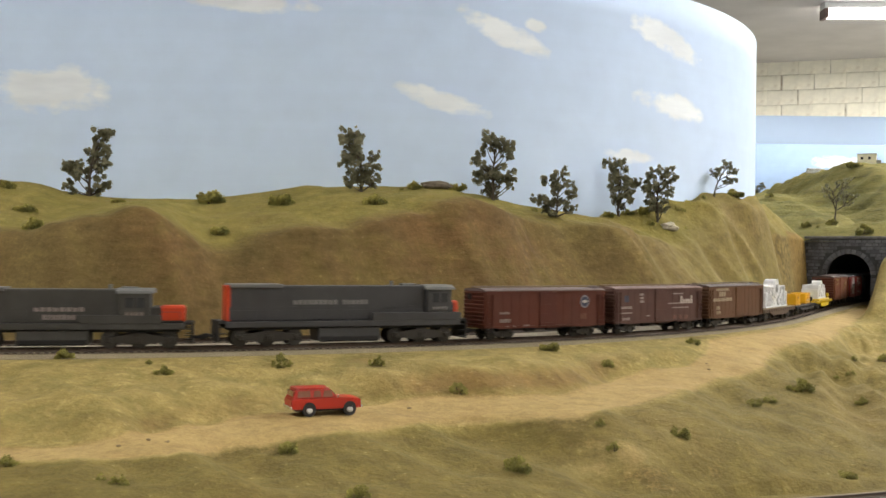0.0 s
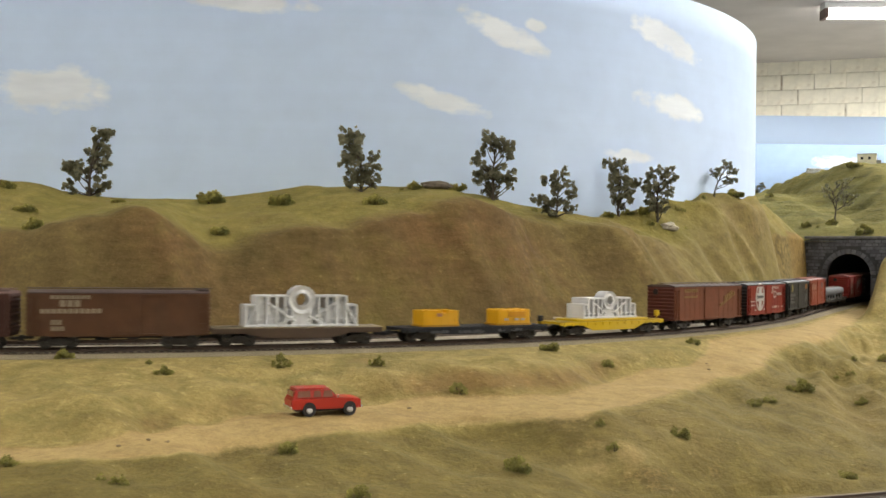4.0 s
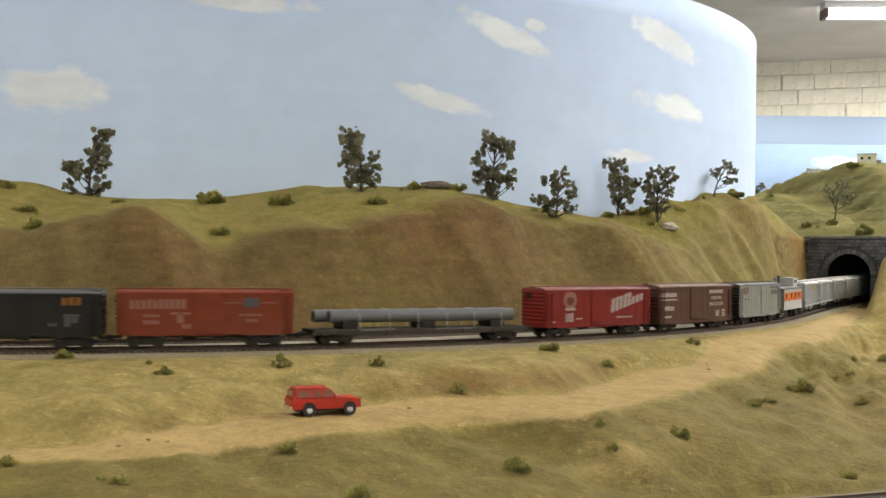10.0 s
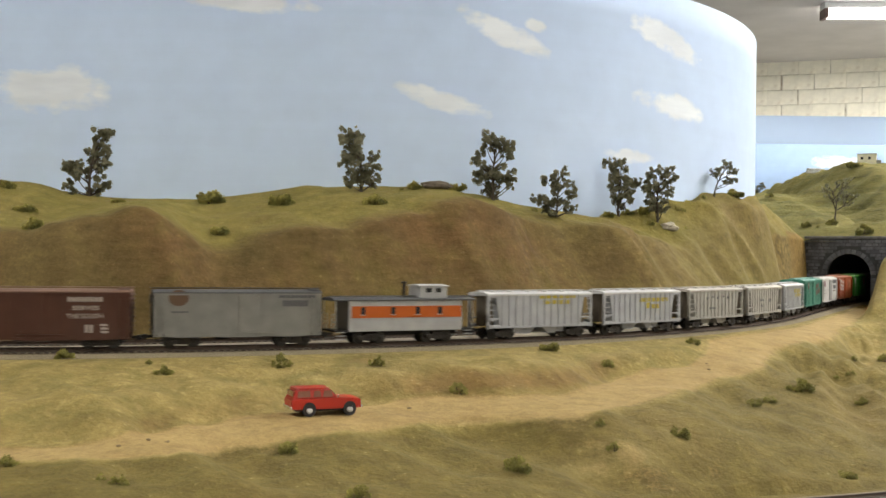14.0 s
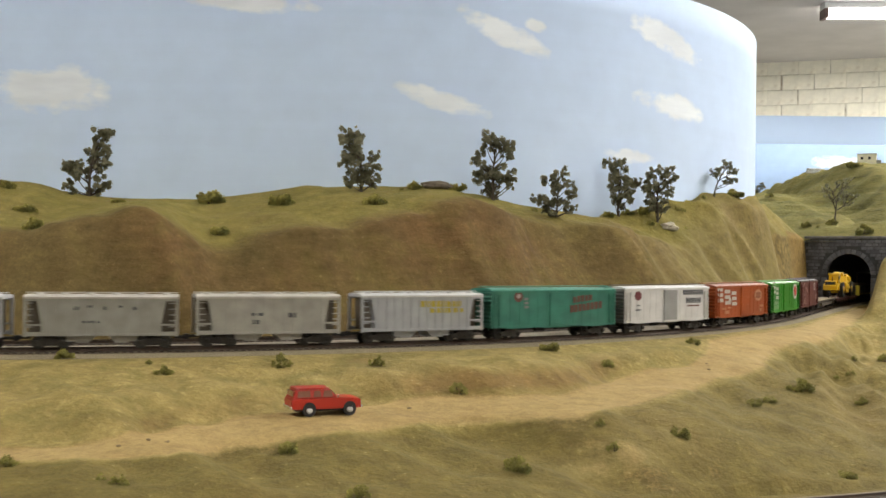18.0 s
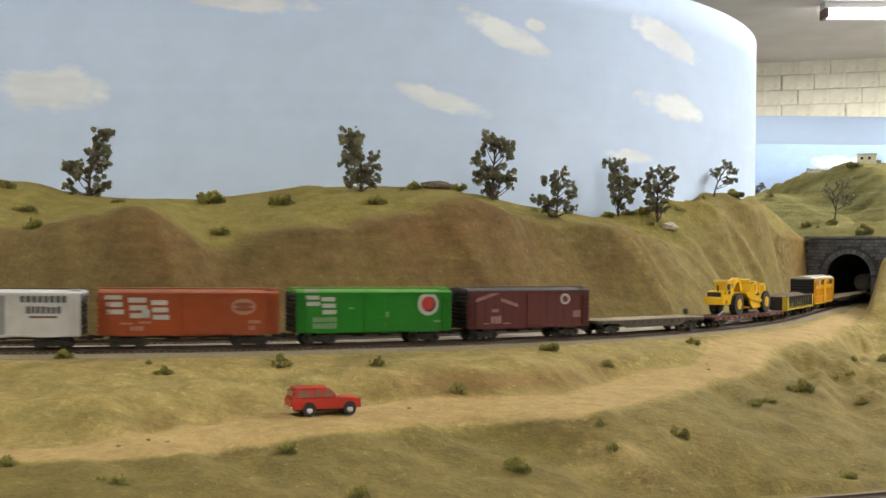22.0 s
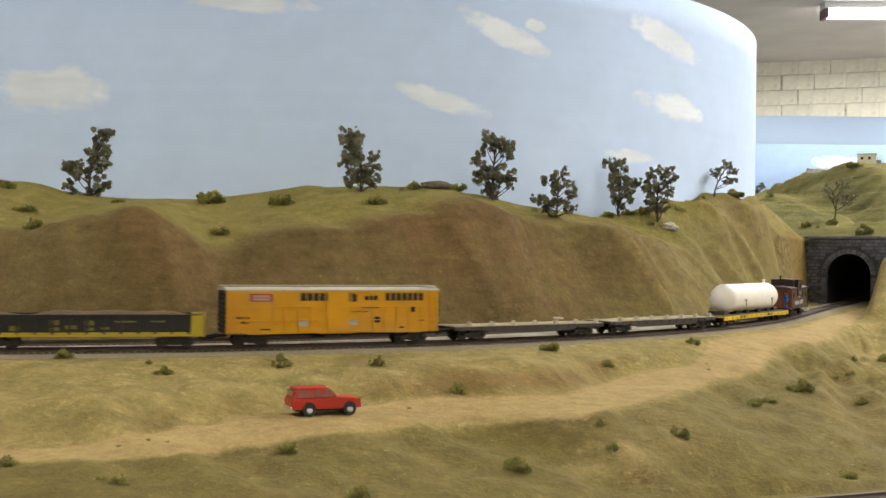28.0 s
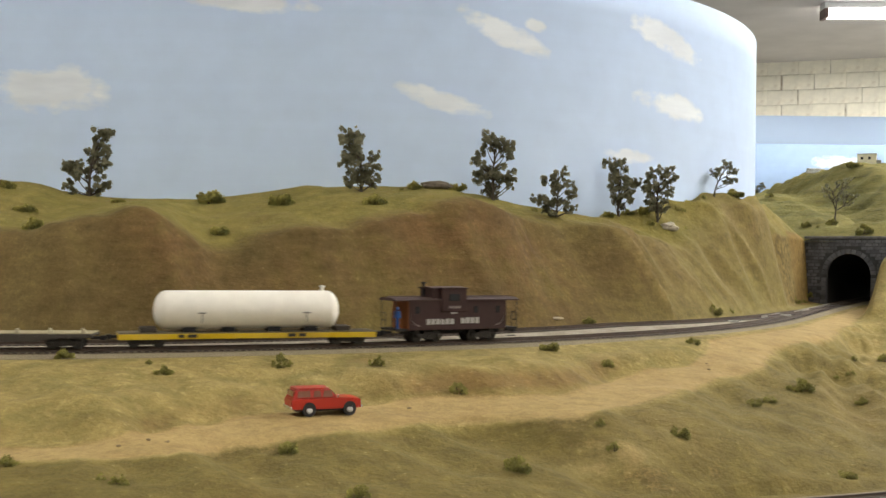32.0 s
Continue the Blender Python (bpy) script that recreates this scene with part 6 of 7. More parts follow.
silver = paint("caboose_silver", (0.52, 0.52, 0.51), 0.45, 0.7)
caboose("silver caboose with an orange stripe and cupola", -0.4765, -0.3365, silver, paint("caboose_roof", (0.10, 0.10, 0.10), 0.6), (0.0238, 0.0345, paint("stripe_orange", (0.60, 0.13, 0.015), 0.45, 0.4)), (paint("caboose_end", (0.25, 0.24, 0.23)),) * 2 + (silver,), (0.0150, 0.0430, 0.0525, paint("cupola_white", (0.55, 0.55, 0.53))), silver, (0.12, 0.38, 0.60, 0.80), None, eave=0.0400, chimney=0.006)


# dull brown that stands for the shade inside the hoppers' end openings
hopper_shade = paint("hopper_opening_shade", (0.15, 0.125, 0.095), 0.8, 1.0)


def hopper(label, u0, u1, body, marks=None, roof=None):
    """A covered hopper: ribbed sides between open end frames, slope sheets, roof hatches, outlet bays."""
    car, h = start_car("covered_hopper", label, "covered hopper", u0, u1, 0.0168)
    top, sill = 0.0440, 0.0125
    b = h - 0.0138
    bend = [(-b, sill), (-b, sill + 0.009), (-b - 0.0006, sill + 0.013), (-h + 0.0112, top - 0.008), (-h + 0.0095, top - 0.001)]
    part("body", slab(B(), bend + [(-x, z) for x, z in bend[::-1]], -0.0166, 0.0166), body, car)
    for sx in (-1, 1):
        # added box fills the open end, its shade put into the colour
        part("end_bulkhead", box(B(), *sorted((sx * (b - 0.001), sx * (h - 0.0036))), -0.0075, 0.0075, sill + 0.0005, top - 0.0015), hopper_shade, car)
        for sy in (-1, 1):
            bm = B()
            y0, y1 = sorted((sy * 0.0150, sy * 0.0172))
            box(bm, *sorted((sx * (h - 0.0025), sx * h)), y0, y1, sill - 0.002, top)
            box(bm, *sorted((sx * b, sx * h)), y0, y1, sill - 0.0012, sill + 0.0020)
            box(bm, *sorted((sx * b, sx * h)), y0, y1, sill + 0.0072, sill + 0.0086)
            box(bm, *sorted((sx * b, sx * h)), y0, y1, top - 0.0035, top)
            part("end_frame", bm, body, car)
        for k in range(6):
            z = sill + 0.001 + k * 0.0050
            part("rung", box(B(), *sorted((sx * (h - 0.0075), sx * (h - 0.0005))), -0.0181, -0.0174, z, z + 0.0008), body, car)
        bm = B()
        box(bm, *sorted((sx * (h - 0.042), sx * (h - 0.034))), -0.0130, 0.0130, 0.0062, sill)
        part("end_sill", bm, body, car)
        add_truck(car, sx * (h - 0.021))
    for k in range(12):
        x = -b + 2 * b * (k + 0.4) / 11.8
        part("side_rib", box(B(), x - 0.0005, x + 0.0005, -0.0174, -0.0164, sill, top - 0.001), body, car)
    part("side_sill", box(B(), -h, h, -0.0176, -0.0160, sill - 0.0012, sill + 0.0006), body, car)
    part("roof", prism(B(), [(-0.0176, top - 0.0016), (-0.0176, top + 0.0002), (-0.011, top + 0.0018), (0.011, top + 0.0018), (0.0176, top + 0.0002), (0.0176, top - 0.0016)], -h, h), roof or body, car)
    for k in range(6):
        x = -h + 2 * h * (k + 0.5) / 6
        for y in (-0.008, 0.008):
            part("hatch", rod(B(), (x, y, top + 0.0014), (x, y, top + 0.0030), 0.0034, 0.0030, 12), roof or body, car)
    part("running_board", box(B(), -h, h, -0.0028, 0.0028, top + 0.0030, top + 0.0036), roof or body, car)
    for x in (-0.016, 0.016):
        bm = B()
        slab(bm, [(x - 0.013, sill), (x + 0.013, sill), (x + 0.005, 0.0050), (x - 0.005, 0.0050)], -0.0125, 0.0125)
        part("outlet_bay", bm, body, car)
    couplers(car, h)
    if marks:
        marks(car)
    return car


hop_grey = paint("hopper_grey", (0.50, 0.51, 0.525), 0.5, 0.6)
# hopper roofs repeat each body colour brighter, the light from above painted in
hop_roof = paint("hopper_roof_lit", (0.72, 0.72, 0.71), 0.5, 0.6)
hopper("light grey covered hopper with yellow lettering", -0.3237, -0.1942, hop_grey, marks_hopper_yellow_c, hop_roof)
hopper("light grey covered hopper with yellow lettering", -0.1798, -0.0554, hop_grey, marks_hopper_yellow_a, hop_roof)
hopper("weathered warm grey covered hopper", -0.0407, 0.0849, paint("hopper_weathered", (0.43, 0.415, 0.37), 0.7, 1.2), marks_hopper_dots, paint("hopper_weathered_roof_lit", (0.62, 0.58, 0.52), 0.7, 1.0))
hopper("tan-grey weathered covered hopper", 0.098, 0.2253, paint("hopper_tan", (0.48, 0.46, 0.41), 0.7, 1.2), marks_hopper_tan, paint("hopper_tan_roof_lit", (0.66, 0.63, 0.56), 0.7, 1.0))
hopper("light grey covered hopper with yellow lettering", 0.243, 0.368, hop_grey, marks_hopper_yellow_b, hop_roof)

# roof paints of these four are lit, paler copies of the sides
boxcar("weathered teal-green boxcar with a red banner", 0.3749, 0.5328, paint("boxcar_teal", (0.052, 0.225, 0.160), 0.55, 1.4), roof=paint("roof_teal_lit", (0.08, 0.33, 0.24), 0.5), door=(0.45, 0.60), marks=marks_teal)
# the ends are a grey far darker than the white sides
boxcar("white insulated boxcar with a dark red disc", 0.5445, 0.6952, paint("boxcar_white", (0.74, 0.725, 0.695), 0.5, 0.7), roof=paint("roof_white_lit", (0.86, 0.85, 0.83), 0.5), door=(0.445, 0.60), door_mat=paint("door_grey", (0.36, 0.355, 0.34), 0.55), ends=paint("end_dark_grey", (0.16, 0.15, 0.145)), walk_mat=paint("walk_brown", (0.10, 0.07, 0.05)), marks=marks_white_disc)
boxcar("russet boxcar with large white characters", 0.7077, 0.8587, paint("boxcar_russet", (0.36, 0.068, 0.012), 0.45, 0.4), roof=paint("roof_russet_lit", (0.42, 0.13, 0.06), 0.45), door=(0.46, 0.62), marks=marks_orange_oval)
boxcar("bright green boxcar with a red-centred ring emblem", 0.8727, 1.0226, paint("boxcar_green", (0.012, 0.215, 0.009), 0.4, 0.3), ends=paint("end_black", (0.02, 0.03, 0.02)), roof=paint("roof_green_lit", (0.12, 0.42, 0.07), 0.4), door=(0.42, 0.56), marks=marks_green_ring)
boxcar("dark maroon boxcar with black ends", 1.038, 1.185, paint("boxcar_maroon", (0.125, 0.030, 0.026), 0.5, 0.5), ends=steel_dark, roof=paint("roof_dull_black", (0.09, 0.075, 0.075), 0.6), door=(0.47, 0.61), marks=marks_maroon_ring)
flatcar("empty brown flat car with a weathered plank deck", 1.195, 1.3755, paint("flat_umber", (0.095, 0.075, 0.055), 0.7), old_planks, deck=0.0150, belly=0.0065, brake=0.75)
scraper_flat = flatcar("maroon flat car carrying a yellow scraper", 1.3947, 1.617, paint("flat_maroon", (0.125, 0.040, 0.034), 0.6), paint("flat_maroon_deck", (0.16, 0.08, 0.06), 0.7), deck=0.0124, belly=0.0078, ends=0.0104)
letters(scraper_flat, "pink", (10, 15, 9.2, 10.6, 1), (46, 58, 8.4, 10, 2), (62, 66, 9, 11, 1), (74, 86, 8.4, 10, 3), (120, 124, 9, 10.5, 1), (176, 190, 9, 11.2, 2), (198, 202, 9.2, 10.6, 1))


def gondola(label, u0, u1):
    car, h = start_car("gondola", label, "gondola", u0, u1)
    dark, yellow = paint("gondola_dark", (0.038, 0.036, 0.030), 0.6, 0.8), paint("gondola_yellow", (0.62, 0.46, 0.02), 0.5, 0.5)
    top, sill = 0.0285, 0.0105
    for sy in (-1, 1):
        part("side", box(B(), -h + 0.006, h - 0.006, *sorted((sy * 0.0160, sy * 0.0172)), sill + 0.003, top), dark, car)
        part("bottom_sill", box(B(), -h, h, *sorted((sy * 0.0160, sy * 0.0176)), sill, sill + 0.0036), yellow, car)
        part("top_chord", box(B(), -h + 0.002, h - 0.002, *sorted((sy * 0.0158, sy * 0.0178)), top - 0.0008, top + 0.0008), dark, car)
        for k in range(13):
            x = -h + 0.012 + (2 * h - 0.024) * k / 12
            part("side_stake", box(B(), x - 0.0010, x + 0.0010, *sorted((sy * 0.0170, sy * 0.0184)), sill + 0.002, top, 0.0002), dark, car)
    for sx in (-1, 1):
        bm = B()
        box(bm, *sorted((sx * (h - 0.0098), sx * h)), -0.0182, -0.0156, sill, top)
        part("corner_post", bm, yellow, car)
        part("end", box(B(), *sorted((sx * (h - 0.0012), sx * h)), -0.0155, 0.0155, sill, top), dark, car)
        part("corner_post", box(B(), *sorted((sx * (h - 0.0098), sx * h)), 0.0156, 0.0182, sill, top + 0.001), yellow, car)
        for k in range(5):
            part("end_rib", box(B(), *sorted((sx * h, sx * (h + 0.0012))), -0.0116, 0.0116, sill + 0.002 + k * 0.0034, sill + 0.0034 + k * 0.0034), dark, car)
        for sy in (-1, 1):
            part("end_post", box(B(), *sorted((sx * (h + 0.0001), sx * (h + 0.0016))), *sorted((sy * 0.0118, sy * 0.0158)), sill - 0.001, top + 0.0008, 0.0003), yellow, car)
        add_truck(car, sx * (h - 0.024))
    part("floor_plate", box(B(), -h, h, -0.016, 0.016, sill, sill + 0.002), steel_dark, car)
    letters(car, "yellow", (19, 24, 15.5, 20, 2), (34, 42, 15.5, 20, 3), (66, 74, 20.5, 24.5, 2), (66, 74, 15.5, 18.5, 2), (78, 88, 17, 20, 3), (94, 102, 20, 24.5, 2), (94, 102, 15.5, 18.5, 2), (107, 114, 16.5, 18.5, 2), (118, 136, 22.5, 24, 6), (148, 160, 22.5, 24, 4))
    couplers(car, h)
    # the heap of earth in it
    n, m = 60, 9
    xs, ys = np.linspace(-h + 0.003, h - 0.003, n), np.linspace(-0.0156, 0.0156, m)
    gx, gy = np.meshgrid(xs, ys, indexing="ij")
    gz = np.array([[top - 0.001 + 0.0062 * (1 - (y / 0.0165) ** 2) * min(1.0, (h - abs(x)) / 0.022) * (0.55 + 0.8 * noise.noise(Vector((x * 28, y * 40, 5)))) for x, y in zip(a, b_)] for a, b_ in zip(gx, gy)])
    heap = sheet("earth_heap", gx, gy, gz, material("loaded_earth", (0.110, 0.070, 0.033), 0.95, vary=0.35, scale=300, bump=0.6, bump_scale=700), "stuff", "heap of brown earth loaded in the gondola", "earth", flip=True)
    solid = heap.modifiers.new("depth", "SOLIDIFY")
    solid.thickness, solid.offset = 0.004, -1
    load(heap, car, 0, 0)
    return car


gondola("dark grey gondola with yellow ends and sill", 1.6365, 1.8276)


def ribbed_box(label, u0, u1):
    """A plug-door boxcar with outside posts, a white roof and black ends."""
    yellow = paint("boxcar_yellow", (0.88, 0.43, 0.012), 0.4, 0.3)
    car = boxcar(label, u0, u1, yellow, ends=steel_dark, roof=paint("roof_offwhite", (0.62, 0.58, 0.46), 0.5), door=(0.46, 0.56), top=0.0495, marks=marks_yellow_box)
    h = car["half"]
    for k in range(17):
        x = -h + 2 * h * (k + 0.5) / 17
        part("side_post", box(B(), x - 0.0005, x + 0.0005, -FACE - 0.0008, -FACE + 0.0002, 0.0125, 0.0345), yellow, car)
    for z in (0.0225, 0.0345):
        part("side_rail", box(B(), -h, h, -FACE - 0.0010, -FACE + 0.0002, z - 0.0004, z + 0.0004), yellow, car)
    return car


ribbed_box("golden-yellow boxcar with dark green lettering", 1.8442, 2.0422)
grey_flat = paint("flat_slate", (0.085, 0.072, 0.060), 0.65)
pale_deck = paint("flat_pale_deck", (0.52, 0.45, 0.28), 0.8)
flatcar("empty grey-brown flat car with cream tie-downs", 2.057, 2.238, grey_flat, pale_deck, deck=0.0140, belly=0.0072, ends=0.0120, stakes=7)
flatcar("empty grey-brown flat car with cream tie-downs", 2.246, 2.432, grey_flat, pale_deck, deck=0.0140, belly=0.0068, ends=0.0120, stakes=7)
tank_flat = flatcar("bright yellow flat car carrying a white tank", 2.4496, 2.6752, paint("flat_gold", (0.85, 0.58, 0.012), 0.45, 0.3), paint("flat_tan_deck", (0.22, 0.18, 0.11), 0.8), deck=0.0126, belly=0.0074, ends=0.0092)
# dark plates on the sill paint in the shadowed gaps along it
for _x0, _x1 in ((-0.063, -0.018), (0.032, 0.067)):
    part("sill_shadow_gap", box(B(), _x0 * 1.0, _x0 + 0.016, -0.0182, -0.0174, 0.0086, 0.0114), paint("flat_dark_patch", (0.06, 0.055, 0.04)), tank_flat)
brown = paint("caboose_brown", (0.062, 0.030, 0.027), 0.55, 0.6)
brown_caboose = caboose("dark brown caboose with white lettering and cupola", 2.6915, 2.823, brown, paint("caboose_brown_roof", (0.085, 0.05, 0.045), 0.6), None, (paint("caboose_orange_end", (0.35, 0.11, 0.03)), brown, paint("caboose_rails", (0.04, 0.03, 0.025))), (-0.0255, 0.010, 0.0500, brown), brown, (0.085, 0.68, 0.91), marks_brown_caboose, eave=0.0395, chimney=-0.0266, wide=False)


# ---- loads ----
def casting(label, mat, width, car, dx, z, braces):
    """A press frame cast in one piece: stepped walls round a ring, with ribs."""
    e = empty("machine_casting", label, "casting")
    k = width / 0.079
    lo, mid, r = 0.0150 * k, 0.0214 * k, 0.0096 * k
    w1, w2 = width / 2, width / 2 * 0.80
    for y0, y1 in ((-0.0072, -0.0058), (0.0058, 0.0072)):
        for sx in (-1, 1):
            # the recessed web, with a slot left open beside the ring
            for f0, f1, z0, z1 in ((0.80, 0.985, 0.0, lo), (0.56, 0.80, 0.0, mid), (0.24, 0.56, 0.0, lo * 0.86)):
                part("web", box(B(), *sorted((sx * w1 * f0, sx * w1 * f1)), y0, y1, z0, z1), mat, e)
    bm = B()
    n, cz = 28, 0.0187 * k
    loops = []
    for i in range(n):
        a = 2 * math.pi * i / n
        loops.append([bm.verts.new((f * math.cos(a), y, cz + f * math.sin(a))) for f, y in ((r * 1.02, -0.0122), (r * 1.02, 0.002), (r * 0.48, 0.002), (r * 0.48, -0.0122), (r * 0.74, -0.0112))])
    for i in range(n):
        for j in range(5):
            bm.faces.new((loops[i][j], loops[(i + 1) % n][j], loops[(i + 1) % n][(j + 1) % 5], loops[i][(j + 1) % 5]))
    part("ring", bm, mat, e)
    bm = B()
    box(bm, -r * 0.8, r * 0.8, -0.0105, 0.0105, 0, cz - r * 0.75, 0.0004)
    part("pedestal", bm, mat, e)
    for sx in (-1, 1):
        for f, hgt in ((0.985, lo), (0.80, mid), (0.62, mid), (0.45, mid), (0.30, mid)):
            x = sx * w1 * f
            part("rib", box(B(), x - 0.0011, x + 0.0011, -0.0122, 0.0122, 0, hgt, 0.0003), mat, e)
        part("ledge", box(B(), *sorted((sx * w2, sx * w1)), -0.0122, 0.0122, lo - 0.0012, lo + 0.0004), mat, e)
        part("cap", box(B(), *sorted((sx * r, sx * w2)), -0.0122, 0.0122, mid - 0.0012, mid + 0.0004), mat, e)
        for x0_, z0_, x1_, z1_ in ((w1 * 0.985, 0.002, w1 * 0.80, lo), (r * 0.55, 0.005, w1 * 0.62, lo * 1.12), (r * 0.5, 0.009, w1 * 0.40, 0.002)):
            bm = B()
            rod(bm, (sx * x0_, -0.0112, z0_), (sx * x1_, -0.0112, z1_), 0.0013 if braces else 0.0010, sides=6)
            part("brace", bm, mat, e)
        part("mid_rail", box(B(), *sorted((sx * w1 * 0.28, sx * w1 * 0.98)), -0.0105, -0.006, lo * 0.30, lo * 0.30 + 0.0012), mat, e)
    part("base_plate", box(B(), -w1 - 0.001, w1 + 0.001, -0.0128, 0.0128, 0, 0.0018, 0.0003), mat, e)
    load(e, car, dx, z)


casting("silver machine casting with a ring and ribs", material("cast_silver", (0.64, 0.65, 0.66), 0.35, metal=0.2, vary=0.2, scale=160), 0.1015, silver_flat, 0.0035, 0.0168, True)
casting("white machine casting with a ring and ribs", paint("cast_white", (0.86, 0.86, 0.86), 0.5, 0.7), 0.077, yellow_flat, -0.001, 0.0174, False)


def crate(label, car, dx, notch):
    e = empty("machine_crate", label, "crate")
    w, hgt = 0.0375, 0.0152
    yel = paint("crate_yellow", (0.95, 0.50, 0.012), 0.5, 0.4)
    if notch:
        bm = B()
        slab(bm, [(-w / 2, 0), (w / 2, 0), (w / 2, hgt), (w / 2 - 0.008, hgt), (w / 2 - 0.010, hgt - 0.0025), (w / 2 - 0.018, hgt - 0.0025), (w / 2 - 0.020, hgt), (-w / 2, hgt)], -0.011, 0.011)
        part("case", bm, yel, e)
        part("lamp_panel", box(B(), -w / 2 + 0.014, -w / 2 + 0.020, -0.0116, -0.0108, 0.0095, 0.0125), PAINT["peach"], e)
    else:
        part("case", box(B(), -w / 2, w / 2, -0.011, 0.011, 0, hgt, 0.0012), yel, e)
        part("side_panel", box(B(), -w / 2 + 0.012, w / 2 - 0.006, -0.0118, -0.0108, 0.0078, 0.0130), paint("crate_amber", (0.75, 0.34, 0.01), 0.5), e)
        for dx_ in (-0.009, 0.003, 0.010):
            part("window", box(B(), dx_ - 0.002, dx_ + 0.002, -0.0117, -0.0108, 0.0045, 0.0065), PAINT["white"], e)
    for k in range(5):
        x = -w / 2 + w * (k + 0.5) / 5
        part("strap", box(B(), x - 0.0006, x + 0.0006, -0.0114, 0.0114, 0, hgt + 0.0004), yel, e)
    part("skid", box(B(), -w / 2 - 0.001, w / 2 + 0.001, -0.0115, 0.0115, -0.0002, 0.0016), paint("skid_amber", (0.60, 0.30, 0.02)), e)
    load(e, car, dx, 0.0140)


crate("yellow machine crate with a notched top", black_flat, -0.0360, True)
crate("yellow machine crate with an amber panel", black_flat, 0.0455, False)


def pipes():
    e = empty("pipe_load", "bundle of grey pipes strapped on dark cradles", "pipes")
    grey, inside = paint("pipe_grey", (0.18, 0.185, 0.195), 0.45, 0.7), material("pipe_bore", (0.01, 0.01, 0.01), 0.9)
    for y, x0, x1 in ((-0.0078, -0.0935, 0.097), (0.0052, -0.104, 0.097)):
        p = part("pipe", rod(B(), (x0, y, 0.0115), (x1, y, 0.0115), 0.0058, sides=20), grey, e)
        # black disc on the solid pipe end paints in the dark of its hollow
        part("pipe_bore", rod(B(), (x0 - 0.0002, y, 0.0115), (x0 + 0.004, y, 0.0115), 0.0046, sides=18), inside, p)
        for k in range(7):
            x = x0 + (x1 - x0) * (k + 0.25) / 7
            part("pipe_collar", rod(B(), (x, y, 0.0115), (x + 0.013, y, 0.0115), 0.0058, 0.0061, 20), grey, e)
    for x in (-0.074, 0.004, 0.078):
        part("cradle", box(B(), x - 0.0075, x + 0.0075, -0.0130, 0.0130, 0.0, 0.0064, 0.0006), steel_dark, e)
    for k in range(6):
        x = -0.066 + k * 0.0295
        bm = B()
        pts = [(-0.0152, 0.0), (-0.0146, 0.0120), (-0.0082, 0.0178), (0.0050, 0.0178), (0.0122, 0.0120), (0.0128, 0.0)]
        for a, b in zip(pts, pts[1:]):
            rod(bm, (x, *a), (x, *b), 0.00035, sides=5)
        part("strap", bm, PAINT["white"], e)
    load(e, pipe_flat, 0.0, 0.0134)


pipes()


